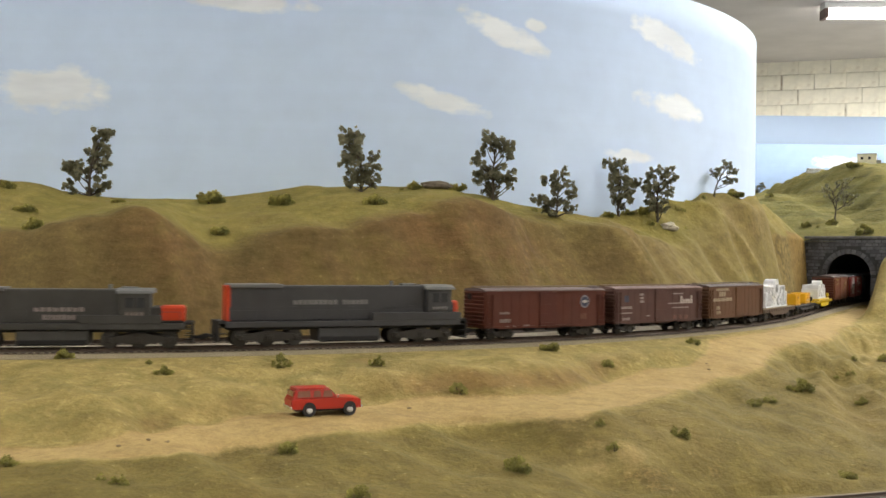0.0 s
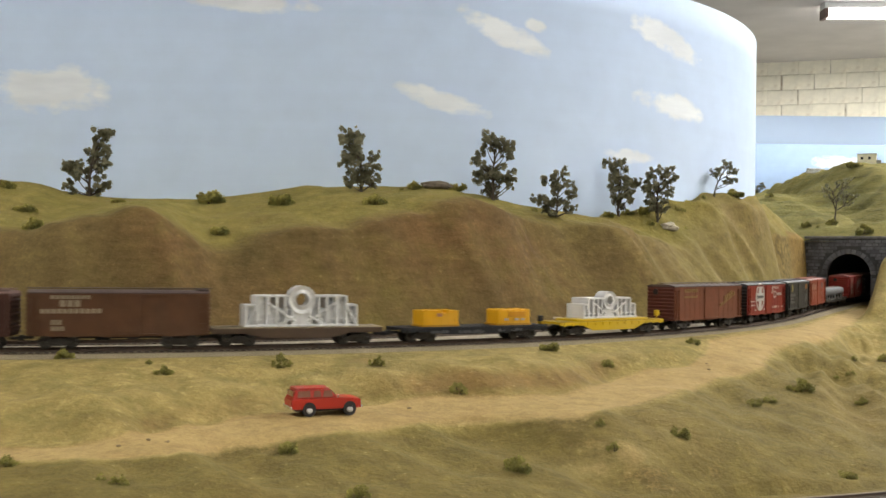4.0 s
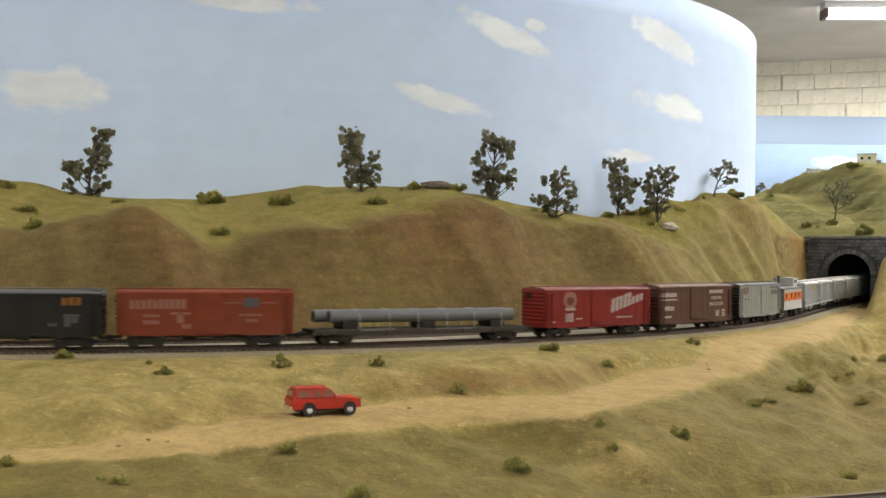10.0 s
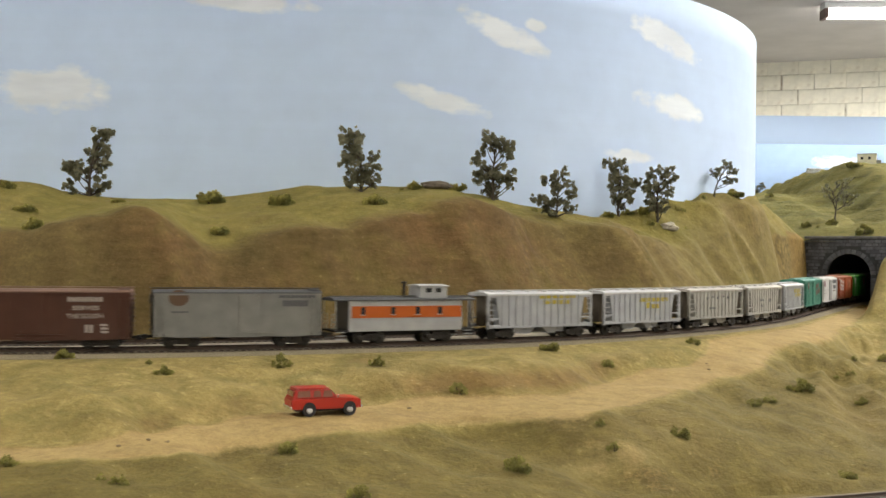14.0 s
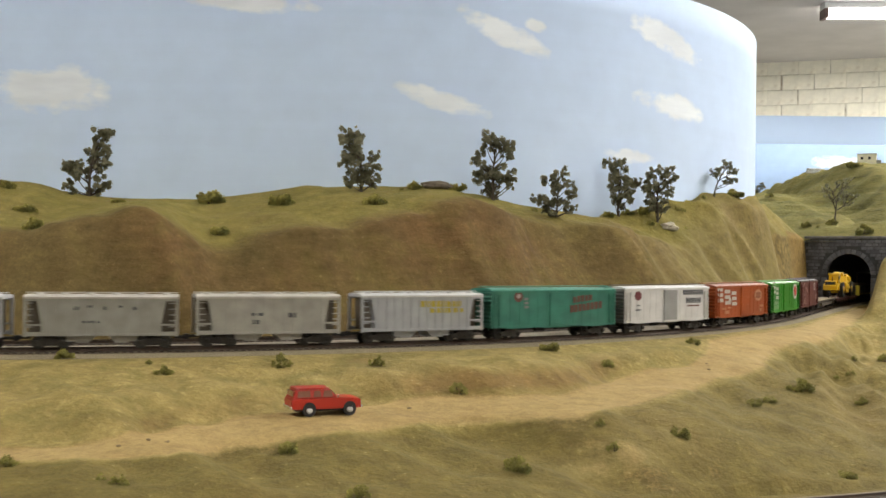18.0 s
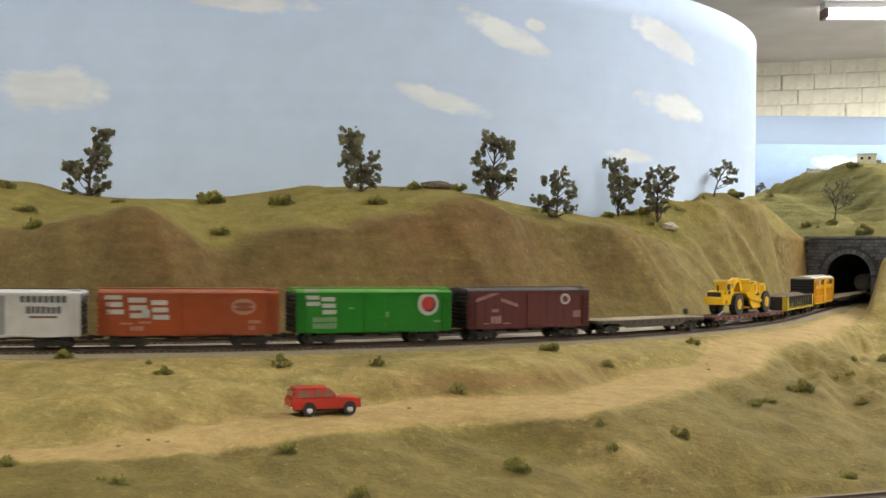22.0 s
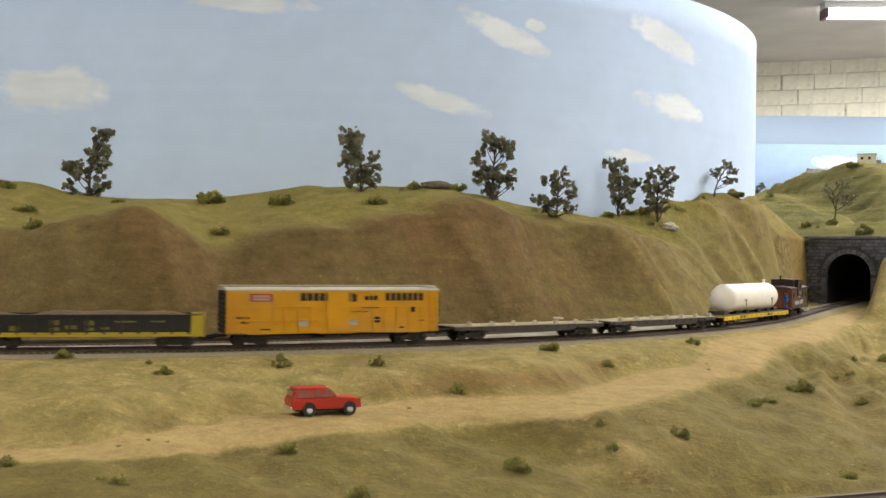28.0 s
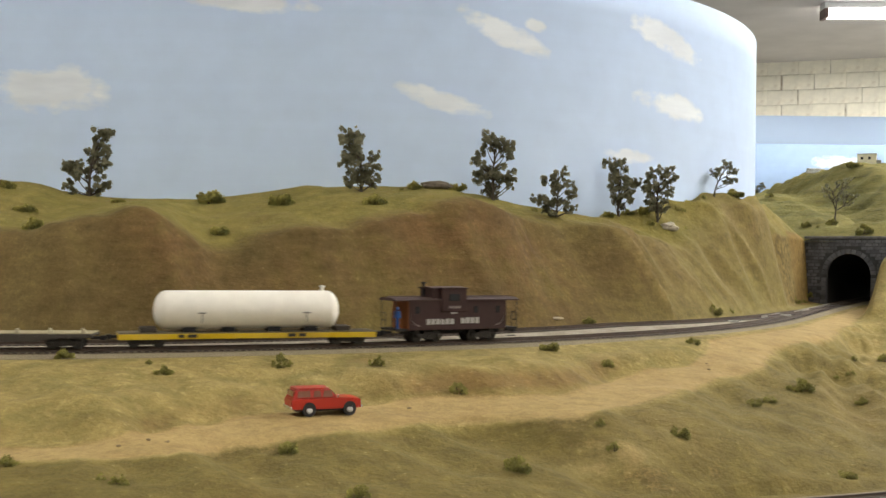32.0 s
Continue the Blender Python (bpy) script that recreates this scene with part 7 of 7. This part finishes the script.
def scraper():
    """A motor scraper: tractor with cab and engine, gooseneck, bowl, push block, four tall tyres."""
    e = empty("motor_scraper", "yellow motor scraper with large black tyres", "scraper")
    yel = paint("scraper_yellow", (0.88, 0.52, 0.012), 0.4, 0.4)
    rubber = material("tyre_rubber", (0.022, 0.021, 0.02), 0.85, vary=0.2, scale=200)
    k = 1 / 2000.0
    at = lambda x, y: ((x - 574.5) * k, (585 - y) * k)
    P = lambda *pts: [at(*p) for p in pts]
    wide = 0.0150
    part("tractor_frame", slab(B(), P((420, 560), (420, 546), (428, 538), (505, 536), (508, 560)), -wide * 0.75, wide * 0.75), yel, e)
    part("engine_hood", slab(B(), P((425, 545), (428, 530), (447, 526), (447, 545)), -0.009, 0.009), yel, e)
    part("radiator", slab(B(), P((424, 545), (426, 531), (429, 531), (428, 545)), -0.0085, 0.0085), steel_dark, e)
    cab = part("cab", slab(B(), P((447, 536), (447, 506), (486, 506), (490, 536)), -0.0115, 0.004), yel, e)
    part("cab_roof", slab(B(), P((445, 507), (447, 502), (485, 502), (488, 507)), -0.0128, 0.0055), yel, cab)
    part("cab_window", slab(B(), P((455, 525), (455, 511), (467, 511), (467, 525)), -0.0119, -0.0110), PAINT["black"], cab)
    part("cab_window", slab(B(), P((474, 520), (474, 511), (484, 511), (484, 520)), -0.0119, -0.0110), PAINT["grey"], cab)
    part("cab_door", slab(B(), P((455, 536), (455, 527), (466, 527), (466, 536)), -0.0120, -0.0110), PAINT["black"], cab)
    part("fender", slab(B(), P((490, 536), (500, 531), (515, 534), (526, 543), (530, 552), (522, 545), (508, 538)), -wide, wide), yel, e)
    part("hitch", slab(B(), P((488, 537), (490, 526), (500, 517), (514, 515), (516, 524), (504, 530), (502, 538)), -0.006, 0.006), yel, e)
    part("cab_window", slab(B(), P((448, 526), (450, 511), (453, 511), (453, 526)), -0.0119, -0.0110), PAINT["black"], cab)
    part("bowl_rib", slab(B(), P((590, 540), (640, 528), (690, 532), (690, 535), (640, 532), (592, 545)), -0.0142, -0.0134), yel, e)
    neck = [(505, 520), (520, 515), (535, 504), (552, 497), (563, 499), (572, 512), (578, 530), (566, 532), (560, 518), (552, 507), (541, 511), (528, 522), (508, 526)]
    part("gooseneck", slab(B(), P(*neck), -0.0045, 0.0045), yel, e)
    for sy in (-1, 1):
        part("draft_arm", slab(B(), P((548, 535), (575, 532), (640, 548), (655, 552), (652, 558), (600, 553), (560, 545)), *sorted((sy * 0.0140, sy * 0.0155))), yel, e)
        part("bowl_side", slab(B(), P((578, 536), (604, 514), (628, 508), (650, 515), (672, 514), (690, 520), (690, 545), (652, 572), (600, 572), (585, 560)), *sorted((sy * 0.0115, sy * 0.0135))), yel, e)
    for x0_, x1_ in ((606, 616), (619, 627), (630, 642)):
        part("lettering", slab(B(), P((x0_, 541), (x0_ + 3, 534), (x1_ + 2, 535), (x1_, 543)), -0.0139, -0.0134), PAINT["black"], e)
    for x0_, y0_ in ((612, 512), (634, 511), (652, 518), (664, 517)):
        part("bowl_stiffener", slab(B(), P((x0_, y0_), (x0_ + 3, y0_), (x0_ + 5, y0_ + 18), (x0_ + 2, y0_ + 18)), -0.0145, -0.0134), yel, e)
    part("step", slab(B(), P((443, 560), (443, 548), (456, 548), (456, 560)), -0.0130, -0.0112), yel, e)
    part("exhaust", slab(B(), P((436, 528), (436, 514), (439, 514), (439, 528)), -0.003, -0.0015), steel_dark, e)
    part("apron", slab(B(), P((578, 536), (604, 514), (607, 518), (585, 545)), -0.0115, 0.0115), yel, e)
    part("bowl_floor", slab(B(), P((588, 568), (652, 568), (652, 573), (588, 573)), -0.0115, 0.0115), yel, e)
    part("cutting_edge", slab(B(), P((576, 552), (590, 562), (615, 575), (605, 577), (584, 566)), -0.012, 0.012), steel_dark, e)
    part("ejector", slab(B(), P((628, 508), (640, 506), (664, 560), (652, 565)), -0.0115, 0.0115), yel, e)
    part("hydraulic_cap", slab(B(), P((604, 515), (604, 503), (614, 500), (616, 514)), -0.0075, 0.0075), yel, e)
    part("rear_engine", slab(B(), P((672, 528), (674, 512), (704, 512), (706, 545), (690, 545)), -0.0095, 0.0095), yel, e)
    part("rear_fender", slab(B(), P((650, 545), (660, 533), (678, 529), (698, 534), (708, 546), (718, 550), (716, 560), (704, 556), (692, 540), (664, 540)), -wide * 0.92, wide * 0.92), yel, e)
    for x, y in ((500, 560), (678, 558)):
        cx, cz = at(x, y)
        for sy in (-1, 1):
            bm = B()
            rim_line = [(a, 0.0137 if k in (1, 2) else 0.0129) for i in range(20) for k in range(4) for a in (2 * math.pi * (i + (0.0, 0.06, 0.5, 0.56)[k]) / 20,)]
            slab(bm, [(cx + q * math.cos(a), cz + q * math.sin(a)) for a, q in rim_line], *sorted((sy * 0.0085, sy * 0.0165)))
            wheel = part("tyre", bm, rubber, e)
            part("rim", rod(B(), (cx, sy * 0.0160, cz), (cx, sy * 0.0170, cz), 0.0064, sides=20), yel, wheel)
            part("hub", rod(B(), (cx, sy * 0.0168, cz), (cx, sy * 0.0176, cz), 0.0026, sides=12), yel, wheel)
    for x0, x1 in ((388, 436), (702, 748)):
        bm = B()
        a, b = (x0 - 574.5) * k, (x1 - 574.5) * k
        up = 0.0055
        rod(bm, (a, -0.013, 0.0003 if x0 < 500 else up), (b, -0.009, up if x0 < 500 else 0.0005), 0.0005, sides=5)
        part("tie_chain", bm, PAINT["white"], e)
    load(e, scraper_flat, 0.0, 0.0126)


scraper()


def tank():
    e = empty("storage_tank", "cream-white cylindrical tank with domed ends", "tank")
    cream = paint("tank_cream", (1.15, 1.10, 0.98), 0.4, 0.2)
    h, r, cz = 0.0820, 0.0171, 0.0189
    bm = B()
    rings = []
    stations = [(-h + r * 0.62 * (1 - math.cos(a)), r * math.sin(a)) for a in np.linspace(0.05, math.pi / 2, 8)]
    stations += [(-x, q) for x, q in stations[::-1]]
    for x, q in stations:
        rings.append([bm.verts.new((x, q * math.cos(t), cz + q * math.sin(t))) for t in np.linspace(0, 2 * math.pi, 33)[:-1]])
    for a, b in zip(rings, rings[1:]):
        for i in range(32):
            j = (i + 1) % 32
            bm.faces.new((a[i], a[j], b[j], b[i]))
    bm.faces.new(rings[0]), bm.faces.new(rings[-1])
    for f in bm.faces:
        f.smooth = True
    part("shell", bm, cream, e)
    part("nozzle", rod(rod(B(), (0.067, 0, cz + r - 0.002), (0.067, 0, cz + r + 0.004), 0.0016, sides=12), (0.067, 0, cz + r + 0.0035), (0.067, 0, cz + r + 0.0046), 0.0024, sides=12), cream, e)
    for x in (-0.042, 0.050):
        bm = B()
        rod(bm, (x, -r - 0.0002, cz - 0.011), (x, -r - 0.0002, cz - 0.001), 0.0005, sides=6)
        rod(bm, (x - 0.0035, -r - 0.0002, cz - 0.002), (x + 0.0035, -r - 0.0002, cz - 0.002), 0.0005, sides=6)
        part("valve", bm, PAINT["grey"], e)
    for x in (-0.052, -0.018, 0.022, 0.055):
        part("saddle", box(B(), x - 0.006, x + 0.006, -0.011, 0.011, 0.0, 0.0040, 0.0005), steel_dark, e)
    for x in (-0.0865, 0.0845):
        part("chock", box(B(), x - 0.007, x + 0.007, -0.010, 0.010, 0.0, 0.0045, 0.0006), paint("chock_brown", (0.07, 0.055, 0.04)), e)
    load(e, tank_flat, -0.0010, 0.0128)


tank()


def figurine():
    """A small standing toy figure, one plain shape."""
    bm = B()
    rod(bm, (0, 0, 0), (0, 0, 0.010), 0.0017, 0.0020, 10)
    rod(bm, (0, 0, 0.010), (0, 0, 0.0165), 0.0036, 0.0030, 12)
    bmesh.ops.create_icosphere(bm, subdivisions=2, radius=0.0019, matrix=Matrix.Translation((0, 0, 0.0187)))
    ob = tagged(part("figurine", bm, paint("figurine_blue", (0.035, 0.13, 0.42), 0.5, 0.2)), "tiny blue toy figurine standing on the caboose platform", "figurine")
    load(ob, brown_caboose, -0.0605, 0.0128)
    ob["side"] = -0.010


figurine()


def caboose_bay(car):
    """The wide middle of the cupola that comes down over the side, and the curved stripes by the steps."""
    bay = part("cupola_bay", box(B(), -0.0180, 0.0080, -0.0185, 0.0185, 0.0285, 0.0505, 0.0005), brown, car)
    part("bay_roof", box(B(), -0.0190, 0.0090, -0.0192, 0.0192, 0.0503, 0.0513, 0.0004), paint("bay_roof_brown", (0.11, 0.07, 0.065), 0.6), bay)
    part("bay_window", box(B(), -0.0105, 0.0005, -0.0190, -0.0184, 0.0385, 0.0450, 0.0003), dark_glass, bay)
    for sx in (-1, 1):
        bm = B()
        e0 = car["half"] - 0.0150
        for i in range(7):
            t0, t1 = i / 7 * math.pi / 2, (i + 1) / 7 * math.pi / 2
            spot = lambda t, q: (sx * (e0 - (0.0105 - q) * (1 - math.cos(t))), 0.0265 - (0.0115 - q) * math.sin(t))
            slab(bm, [spot(t0, 0.0), spot(t1, 0.0), spot(t1, 0.0011), spot(t0, 0.0011)], -0.0176, -0.0171)
        part("curved_stripe", bm, PAINT["pinkish"], car, "faded white curved stripe")


caboose_bay(brown_caboose)


# ---- the parked car ----
def wagon():
    e = empty("station_wagon", "red toy four-wheel-drive wagon on the sand road", "car")
    red = material("wagon_red", (0.40, 0.022, 0.008), 0.3, vary=0.04, scale=60, spec=0.5)
    glass = material("wagon_glass", (0.21, 0.088, 0.055), 0.15, vary=0.05)
    chrome = material("wagon_chrome", (0.75, 0.74, 0.72), 0.2, metal=0.8, vary=0.05)
    rubber = material("wagon_rubber", (0.02, 0.02, 0.02), 0.85)
    rim_steel = material("rim_steel", (0.36, 0.355, 0.34), 0.4, metal=0.2, vary=0.1)
    L, w = 0.0285, 0.0112
    bm = B()
    slab(bm, [(-L, 0.0052), (-L, 0.0118), (-L + 0.0012, 0.0132), (L - 0.0190, 0.0132), (L - 0.0014, 0.0122), (L, 0.0108), (L, 0.0054), (L - 0.0045, 0.0050), (L - 0.0058, 0.0082), (L - 0.0095, 0.0090), (L - 0.0132, 0.0082), (L - 0.0145, 0.0050), (-L + 0.0192, 0.0050), (-L + 0.0180, 0.0082), (-L + 0.0142, 0.0090), (-L + 0.0104, 0.0082), (-L + 0.0092, 0.0050)], -w, w)
    bmesh.ops.bevel(bm, geom=[ed for ed in bm.edges if abs(ed.verts[0].co.y - ed.verts[1].co.y) < 1e-6], offset=0.0006, segments=2, affect="EDGES")
    part("body", bm, red, e)
    bm = B()
    a = [bm.verts.new(v) for v in ((-L + 0.0008, -w + 0.0006, 0.0130), (L - 0.0195, -w + 0.0006, 0.0130), (L - 0.0195, w - 0.0006, 0.0130), (-L + 0.0008, w - 0.0006, 0.0130))]
    b = [bm.verts.new(v) for v in ((-L + 0.0038, -w + 0.0022, 0.0200), (L - 0.0260, -w + 0.0022, 0.0200), (L - 0.0260, w - 0.0022, 0.0200), (-L + 0.0038, w - 0.0022, 0.0200))]
    bm.faces.new(a[::-1]), bm.faces.new(b)
    for i in range(4):
        j = (i + 1) % 4
        bm.faces.new((a[i], a[j], b[j], b[i]))
    bmesh.ops.bevel(bm, geom=list(bm.edges), offset=0.0006, segments=2, affect="EDGES")
    part("cabin", bm, red, e)
    part("roof", box(B(), -L + 0.0034, L - 0.0255, -w + 0.0020, w - 0.0020, 0.0198, 0.0206, 0.0005), red, e)
    for x0, x1 in ((-0.0240, -0.0130), (-0.0110, -0.0045), (-0.0030, 0.0050)):
        for sy in (-1, 1):
            bm = B()
            pts = []
            for x, z in ((x0, 0.0140), (x1, 0.0140), (x1 - 0.0006, 0.0186), (x0 + 0.0010, 0.0186)):
                f = (z - 0.0130) / 0.0070
                pts.append((x, sy * (w - 0.0006 - 0.0016 * f + 0.0002), z))
            lo_, hi_ = [bm.verts.new(p) for p in pts], [bm.verts.new((p[0], p[1] - sy * 0.0006, p[2])) for p in pts]
            bm.faces.new(lo_), bm.faces.new(hi_[::-1])
            for i in range(4):
                j = (i + 1) % 4
                bm.faces.new((lo_[i], hi_[i], hi_[j], lo_[j]))
            part("side_window", bm, glass, e)
    part("rear_window", box(B(), -L + 0.0010, -L + 0.0030, -w + 0.0030, w - 0.0030, 0.0145, 0.0186, m=Matrix.Translation((0.0003, 0, 0))), glass, e)
    part("windscreen", box(B(), -0.0003, 0.0004, -w + 0.0030, w - 0.0030, -0.0028, 0.0028, m=Matrix.Translation((L - 0.0223, 0, 0.0165)) @ Matrix.Rotation(-0.75, 4, "Y")), glass, e)
    for sx, name in ((-1, "rear_bumper"), (1, "front_bumper")):
        part(name, box(B(), *sorted((sx * (L - 0.0002), sx * (L + 0.0012))), -w - 0.0002, w + 0.0002, 0.0052, 0.0074, 0.0004), chrome, e)
    part("grille", box(B(), L - 0.0004, L + 0.0004, -w + 0.002, w - 0.002, 0.0080, 0.0108), chrome, e)
    for sy in (-1, 1):
        part("headlight", rod(B(), (L, sy * 0.0085, 0.0094), (L + 0.0007, sy * 0.0085, 0.0094), 0.0012, sides=10), chrome, e)
        part("tail_light", box(B(), -L - 0.0003, -L + 0.0004, *sorted((sy * (w - 0.0016), sy * (w - 0.0003))), 0.0085, 0.0112), PAINT["red"], e)
        part("mirror", box(B(), L - 0.0205, L - 0.0190, *sorted((sy * w, sy * (w + 0.0014))), 0.0138, 0.0152, 0.0003), chrome, e)
        for x in (-L + 0.0142, L - 0.0095):
            t = part("wheel", rod(B(), (x, sy * (w - 0.0036), 0.0047), (x, sy * (w + 0.0006), 0.0051), 0.0053, sides=24), rubber, e)
            part("rim", rod(B(), (x, sy * (w + 0.0003), 0.0047), (x, sy * (w + 0.0010), 0.0051), 0.0028, 0.0020, 16), rim_steel, t)
    part("underbody", box(B(), -L + 0.004, L - 0.004, -w + 0.003, w - 0.003, 0.0034, 0.0056), rubber, e)
    e.matrix_world = pose(-0.0890, 0.825, ground_z(-0.0890, 0.825) + 0.0002, 0, 0, 22) @ Matrix.Diagonal((0.93, 1.0, 1.0, 1.0))


wagon()


# ---- small things on the hills ----
def rock(name, x, y, z, sx, sy, sz, mat, label, seed):
    bm = B()
    bmesh.ops.create_icosphere(bm, subdivisions=3, radius=1.0)
    for v in bm.verts:
        n = noise.noise(v.co * 1.3 + Vector((seed, 0, 0))) * 0.35 + noise.noise(v.co * 3.5 + Vector((seed, 2, 0))) * 0.12
        v.co = Vector((v.co.x * sx, v.co.y * sy, v.co.z * sz)) * (1 + n)
    ob = part(name, bm, mat, None)
    ob.location = (x, y, z + sz * 0.3)
    return tagged(ob, label, "rock")


pebble_tan = material("pebble_tan", (0.21, 0.15, 0.075), 0.9)
rock("boulder", -0.010, 1.440, ground_z(-0.010, 1.440) + 0.002, 0.021, 0.009, 0.0062, material("boulder_brown", (0.13, 0.105, 0.075), 0.9, vary=0.3, scale=120, bump=0.5, bump_scale=300), "long brown boulder lying on the ridge", 3)
rock("boulder", 0.330, 1.606, ground_z(0.330, 1.606), 0.0145, 0.009, 0.0066, material("boulder_pale", (0.38, 0.34, 0.26), 0.9, vary=0.25, scale=150, bump=0.5, bump_scale=300), "pale lichen-grey boulder on the green bank", 7)
rock("stone_chip", 0.132, 1.268, ground_z(0.132, 1.268) + 0.001, 0.009, 0.002, 0.0015, material("chip_cream", (0.5, 0.42, 0.30), 0.9), "cream sliver of stone beside the track", 11)
for _i, (_x_, _y_) in enumerate(((-0.209, 0.712), (-0.193, 0.725), (-0.181, 0.727), (-0.025, 0.857), (0.262, 1.085), (0.258, 1.06))):
    rock("pebble", _x_, _y_, ground_z(_x_, _y_), 0.0016, 0.0013, 0.0008, pebble_tan, "small brown pebble on the sand road", 20 + _i)


def hut():
    e = empty("block_hut", "small cream block hut with two dark windows", "hut")
    cream = material("hut_cream", (0.66, 0.62, 0.44), 0.85, vary=0.1, scale=40)
    part("walls", box(B(), -0.033, 0.033, -0.024, 0.024, -0.02, 0.034, 0.0006), cream, e)
    part("roof", box(B(), -0.035, 0.035, -0.026, 0.026, 0.034, 0.037, 0.0006), material("hut_roof", (0.35, 0.37, 0.33), 0.85), e)
    for x in (-0.017, 0.009):
        part("window", box(B(), x - 0.0045, x + 0.0045, -0.0250, -0.0235, 0.014, 0.024), dark_glass, e)
    part("door", box(B(), 0.0325, 0.0338, -0.006, 0.006, -0.01, 0.020), paint("hut_door", (0.10, 0.13, 0.11)), e)
    part("lean_to", box(B(), 0.033, 0.050, -0.016, 0.010, -0.02, 0.012, 0.0006), paint("hut_grey", (0.30, 0.31, 0.28)), e)
    x, y = 1.108, 2.87
    e.matrix_world = pose(x, y, hill_z(x, y) + 0.007, 0, 0, -24) @ Matrix.Scale(0.70, 4)


hut()


def retaining_wall():
    """A low wall of grey blocks at the brow of the far hill."""
    e = empty("retaining_wall", "low grey block retaining wall on the hill", "wall")
    grey = material("old_concrete", (0.36, 0.36, 0.33), 0.9, vary=0.15, scale=90, tone=0.1)
    for row in range(2):
        for col in range(5):
            part("block", box(B(), -0.018 + col * 0.0075 + 0.002 * row, -0.011 + col * 0.0075 + 0.002 * row, -0.004, 0.004, -0.006 + row * 0.0068, 0.0004 + row * 0.0068, 0.0004), grey, e)
    e.matrix_world = pose(1.000, 2.97, hill_z(1.000, 2.97) + 0.004, 0, 0, 8)


retaining_wall()


def bare_tree(x, y, z, height):
    rnd = random.Random(4)
    e = empty("bare_tree", "thin bare-branched tree on the green hill", "tree")
    trunk, fine = B(), []

    def grow(bm, a, way, length, r, depth):
        b = a + way * length
        rod(bm, a, b, r, r * 0.7, 6)
        if depth:
            for _ in range(4):
                turn = Vector((rnd.uniform(-0.80, 0.80), rnd.uniform(-0.6, 0.6), rnd.uniform(-0.25, 0.45)))
                limb = bm if depth < 3 else B()
                grow(limb, a.lerp(b, rnd.uniform(0.55, 1.0)), (way * 0.7 + turn).normalized(), length * 0.62, r * 0.55, depth - 1)
                if depth == 3:
                    part("limb", limb, bark, e)
        else:
            fine.append((b, height * 0.035))

    grow(trunk, Vector((0, 0, -0.004)), Vector((0.08, 0, 1)).normalized(), height * 0.52, height * 0.019, 3)
    part("trunk", trunk, bark, e)
    me = leaves(fine, 1.1, 0.0016, rnd)
    me.materials.append(leaf_dark)
    o = new("twigs", me)
    o.parent = e
    e.matrix_world = pose(x, y, z)


bare_tree(0.780, 2.187, hill_z(0.780, 2.187), 0.098)
for _i, (_x_, _y_, _w_) in enumerate(((0.722, 2.187, .027), (0.804, 2.101, .037), (0.773, 2.181, .025), (1.000, 2.69, .032), (1.020, 2.69, .020), (0.803, 2.699, .022), (0.742, 2.171, .007), (0.776, 2.120, .006), (0.877, 2.378, .012), (0.949, 2.521, .007), (0.931, 2.527, .010))):
    bush(_x_, _y_, hill_z(_x_, _y_), _w_, leaf_bush, 300 + _i)
tree(0.831, 2.879, 0.026, 0.25, ((20, 85, 20), (-10, 55, 22), (35, 60, 20), (-40, 25, 20), (-15, 30, 18)), "small dark tree far behind the hill", 31, 1.0, hill_z(0.831, 2.879))

# ---- blocks of the far wall, where the board leaves it open ----
def block_wall():
    me = {}
    for width in (0.353,):
        bm = B()
        box(bm, 0, width, 0.0, 0.014, 0, 0.1745, 0.008)
        m = bpy.data.meshes.new("block")
        bmesh.ops.recalc_face_normals(bm, faces=bm.faces)
        bm.to_mesh(m), bm.free()
        m.materials.append(block_mat)
        me[width] = m
    for row in range(10):
        z = CEILING - 0.155 - row * 0.1795
        for col in range(18):
            ob = new("block", me[0.353])
            ob.parent = wall
            ob.matrix_basis = pose(-2.6 + col * 0.358 + (0.0 if row % 2 else 0.185) + random.uniform(-0.012, 0.012), random.uniform(-0.003, 0.003), z + random.uniform(-0.003, 0.003), 0, random.uniform(-0.4, 0.4), 0)


block_wall()


# ---- the train runs ----
def motions():
    for ob, u, half, (dx, z) in FLEET:
        rows = []
        side = ob["side"] if "side" in ob else 0.0
        for i in range(65):
            t = i * 0.5
            s = u - travelled(t)
            xa, ya, _ = rail(s - half)
            xb, yb, _ = rail(s + half)
            turn = math.atan2(yb - ya, xb - xa)
            place = pose((xa + xb) / 2, (ya + yb) / 2, float(rail_z(s)), 0, 0, math.degrees(turn)) @ Matrix.Translation((dx, side, z))
            rows.append((t, place))
        walk(ob, rows)


motions()
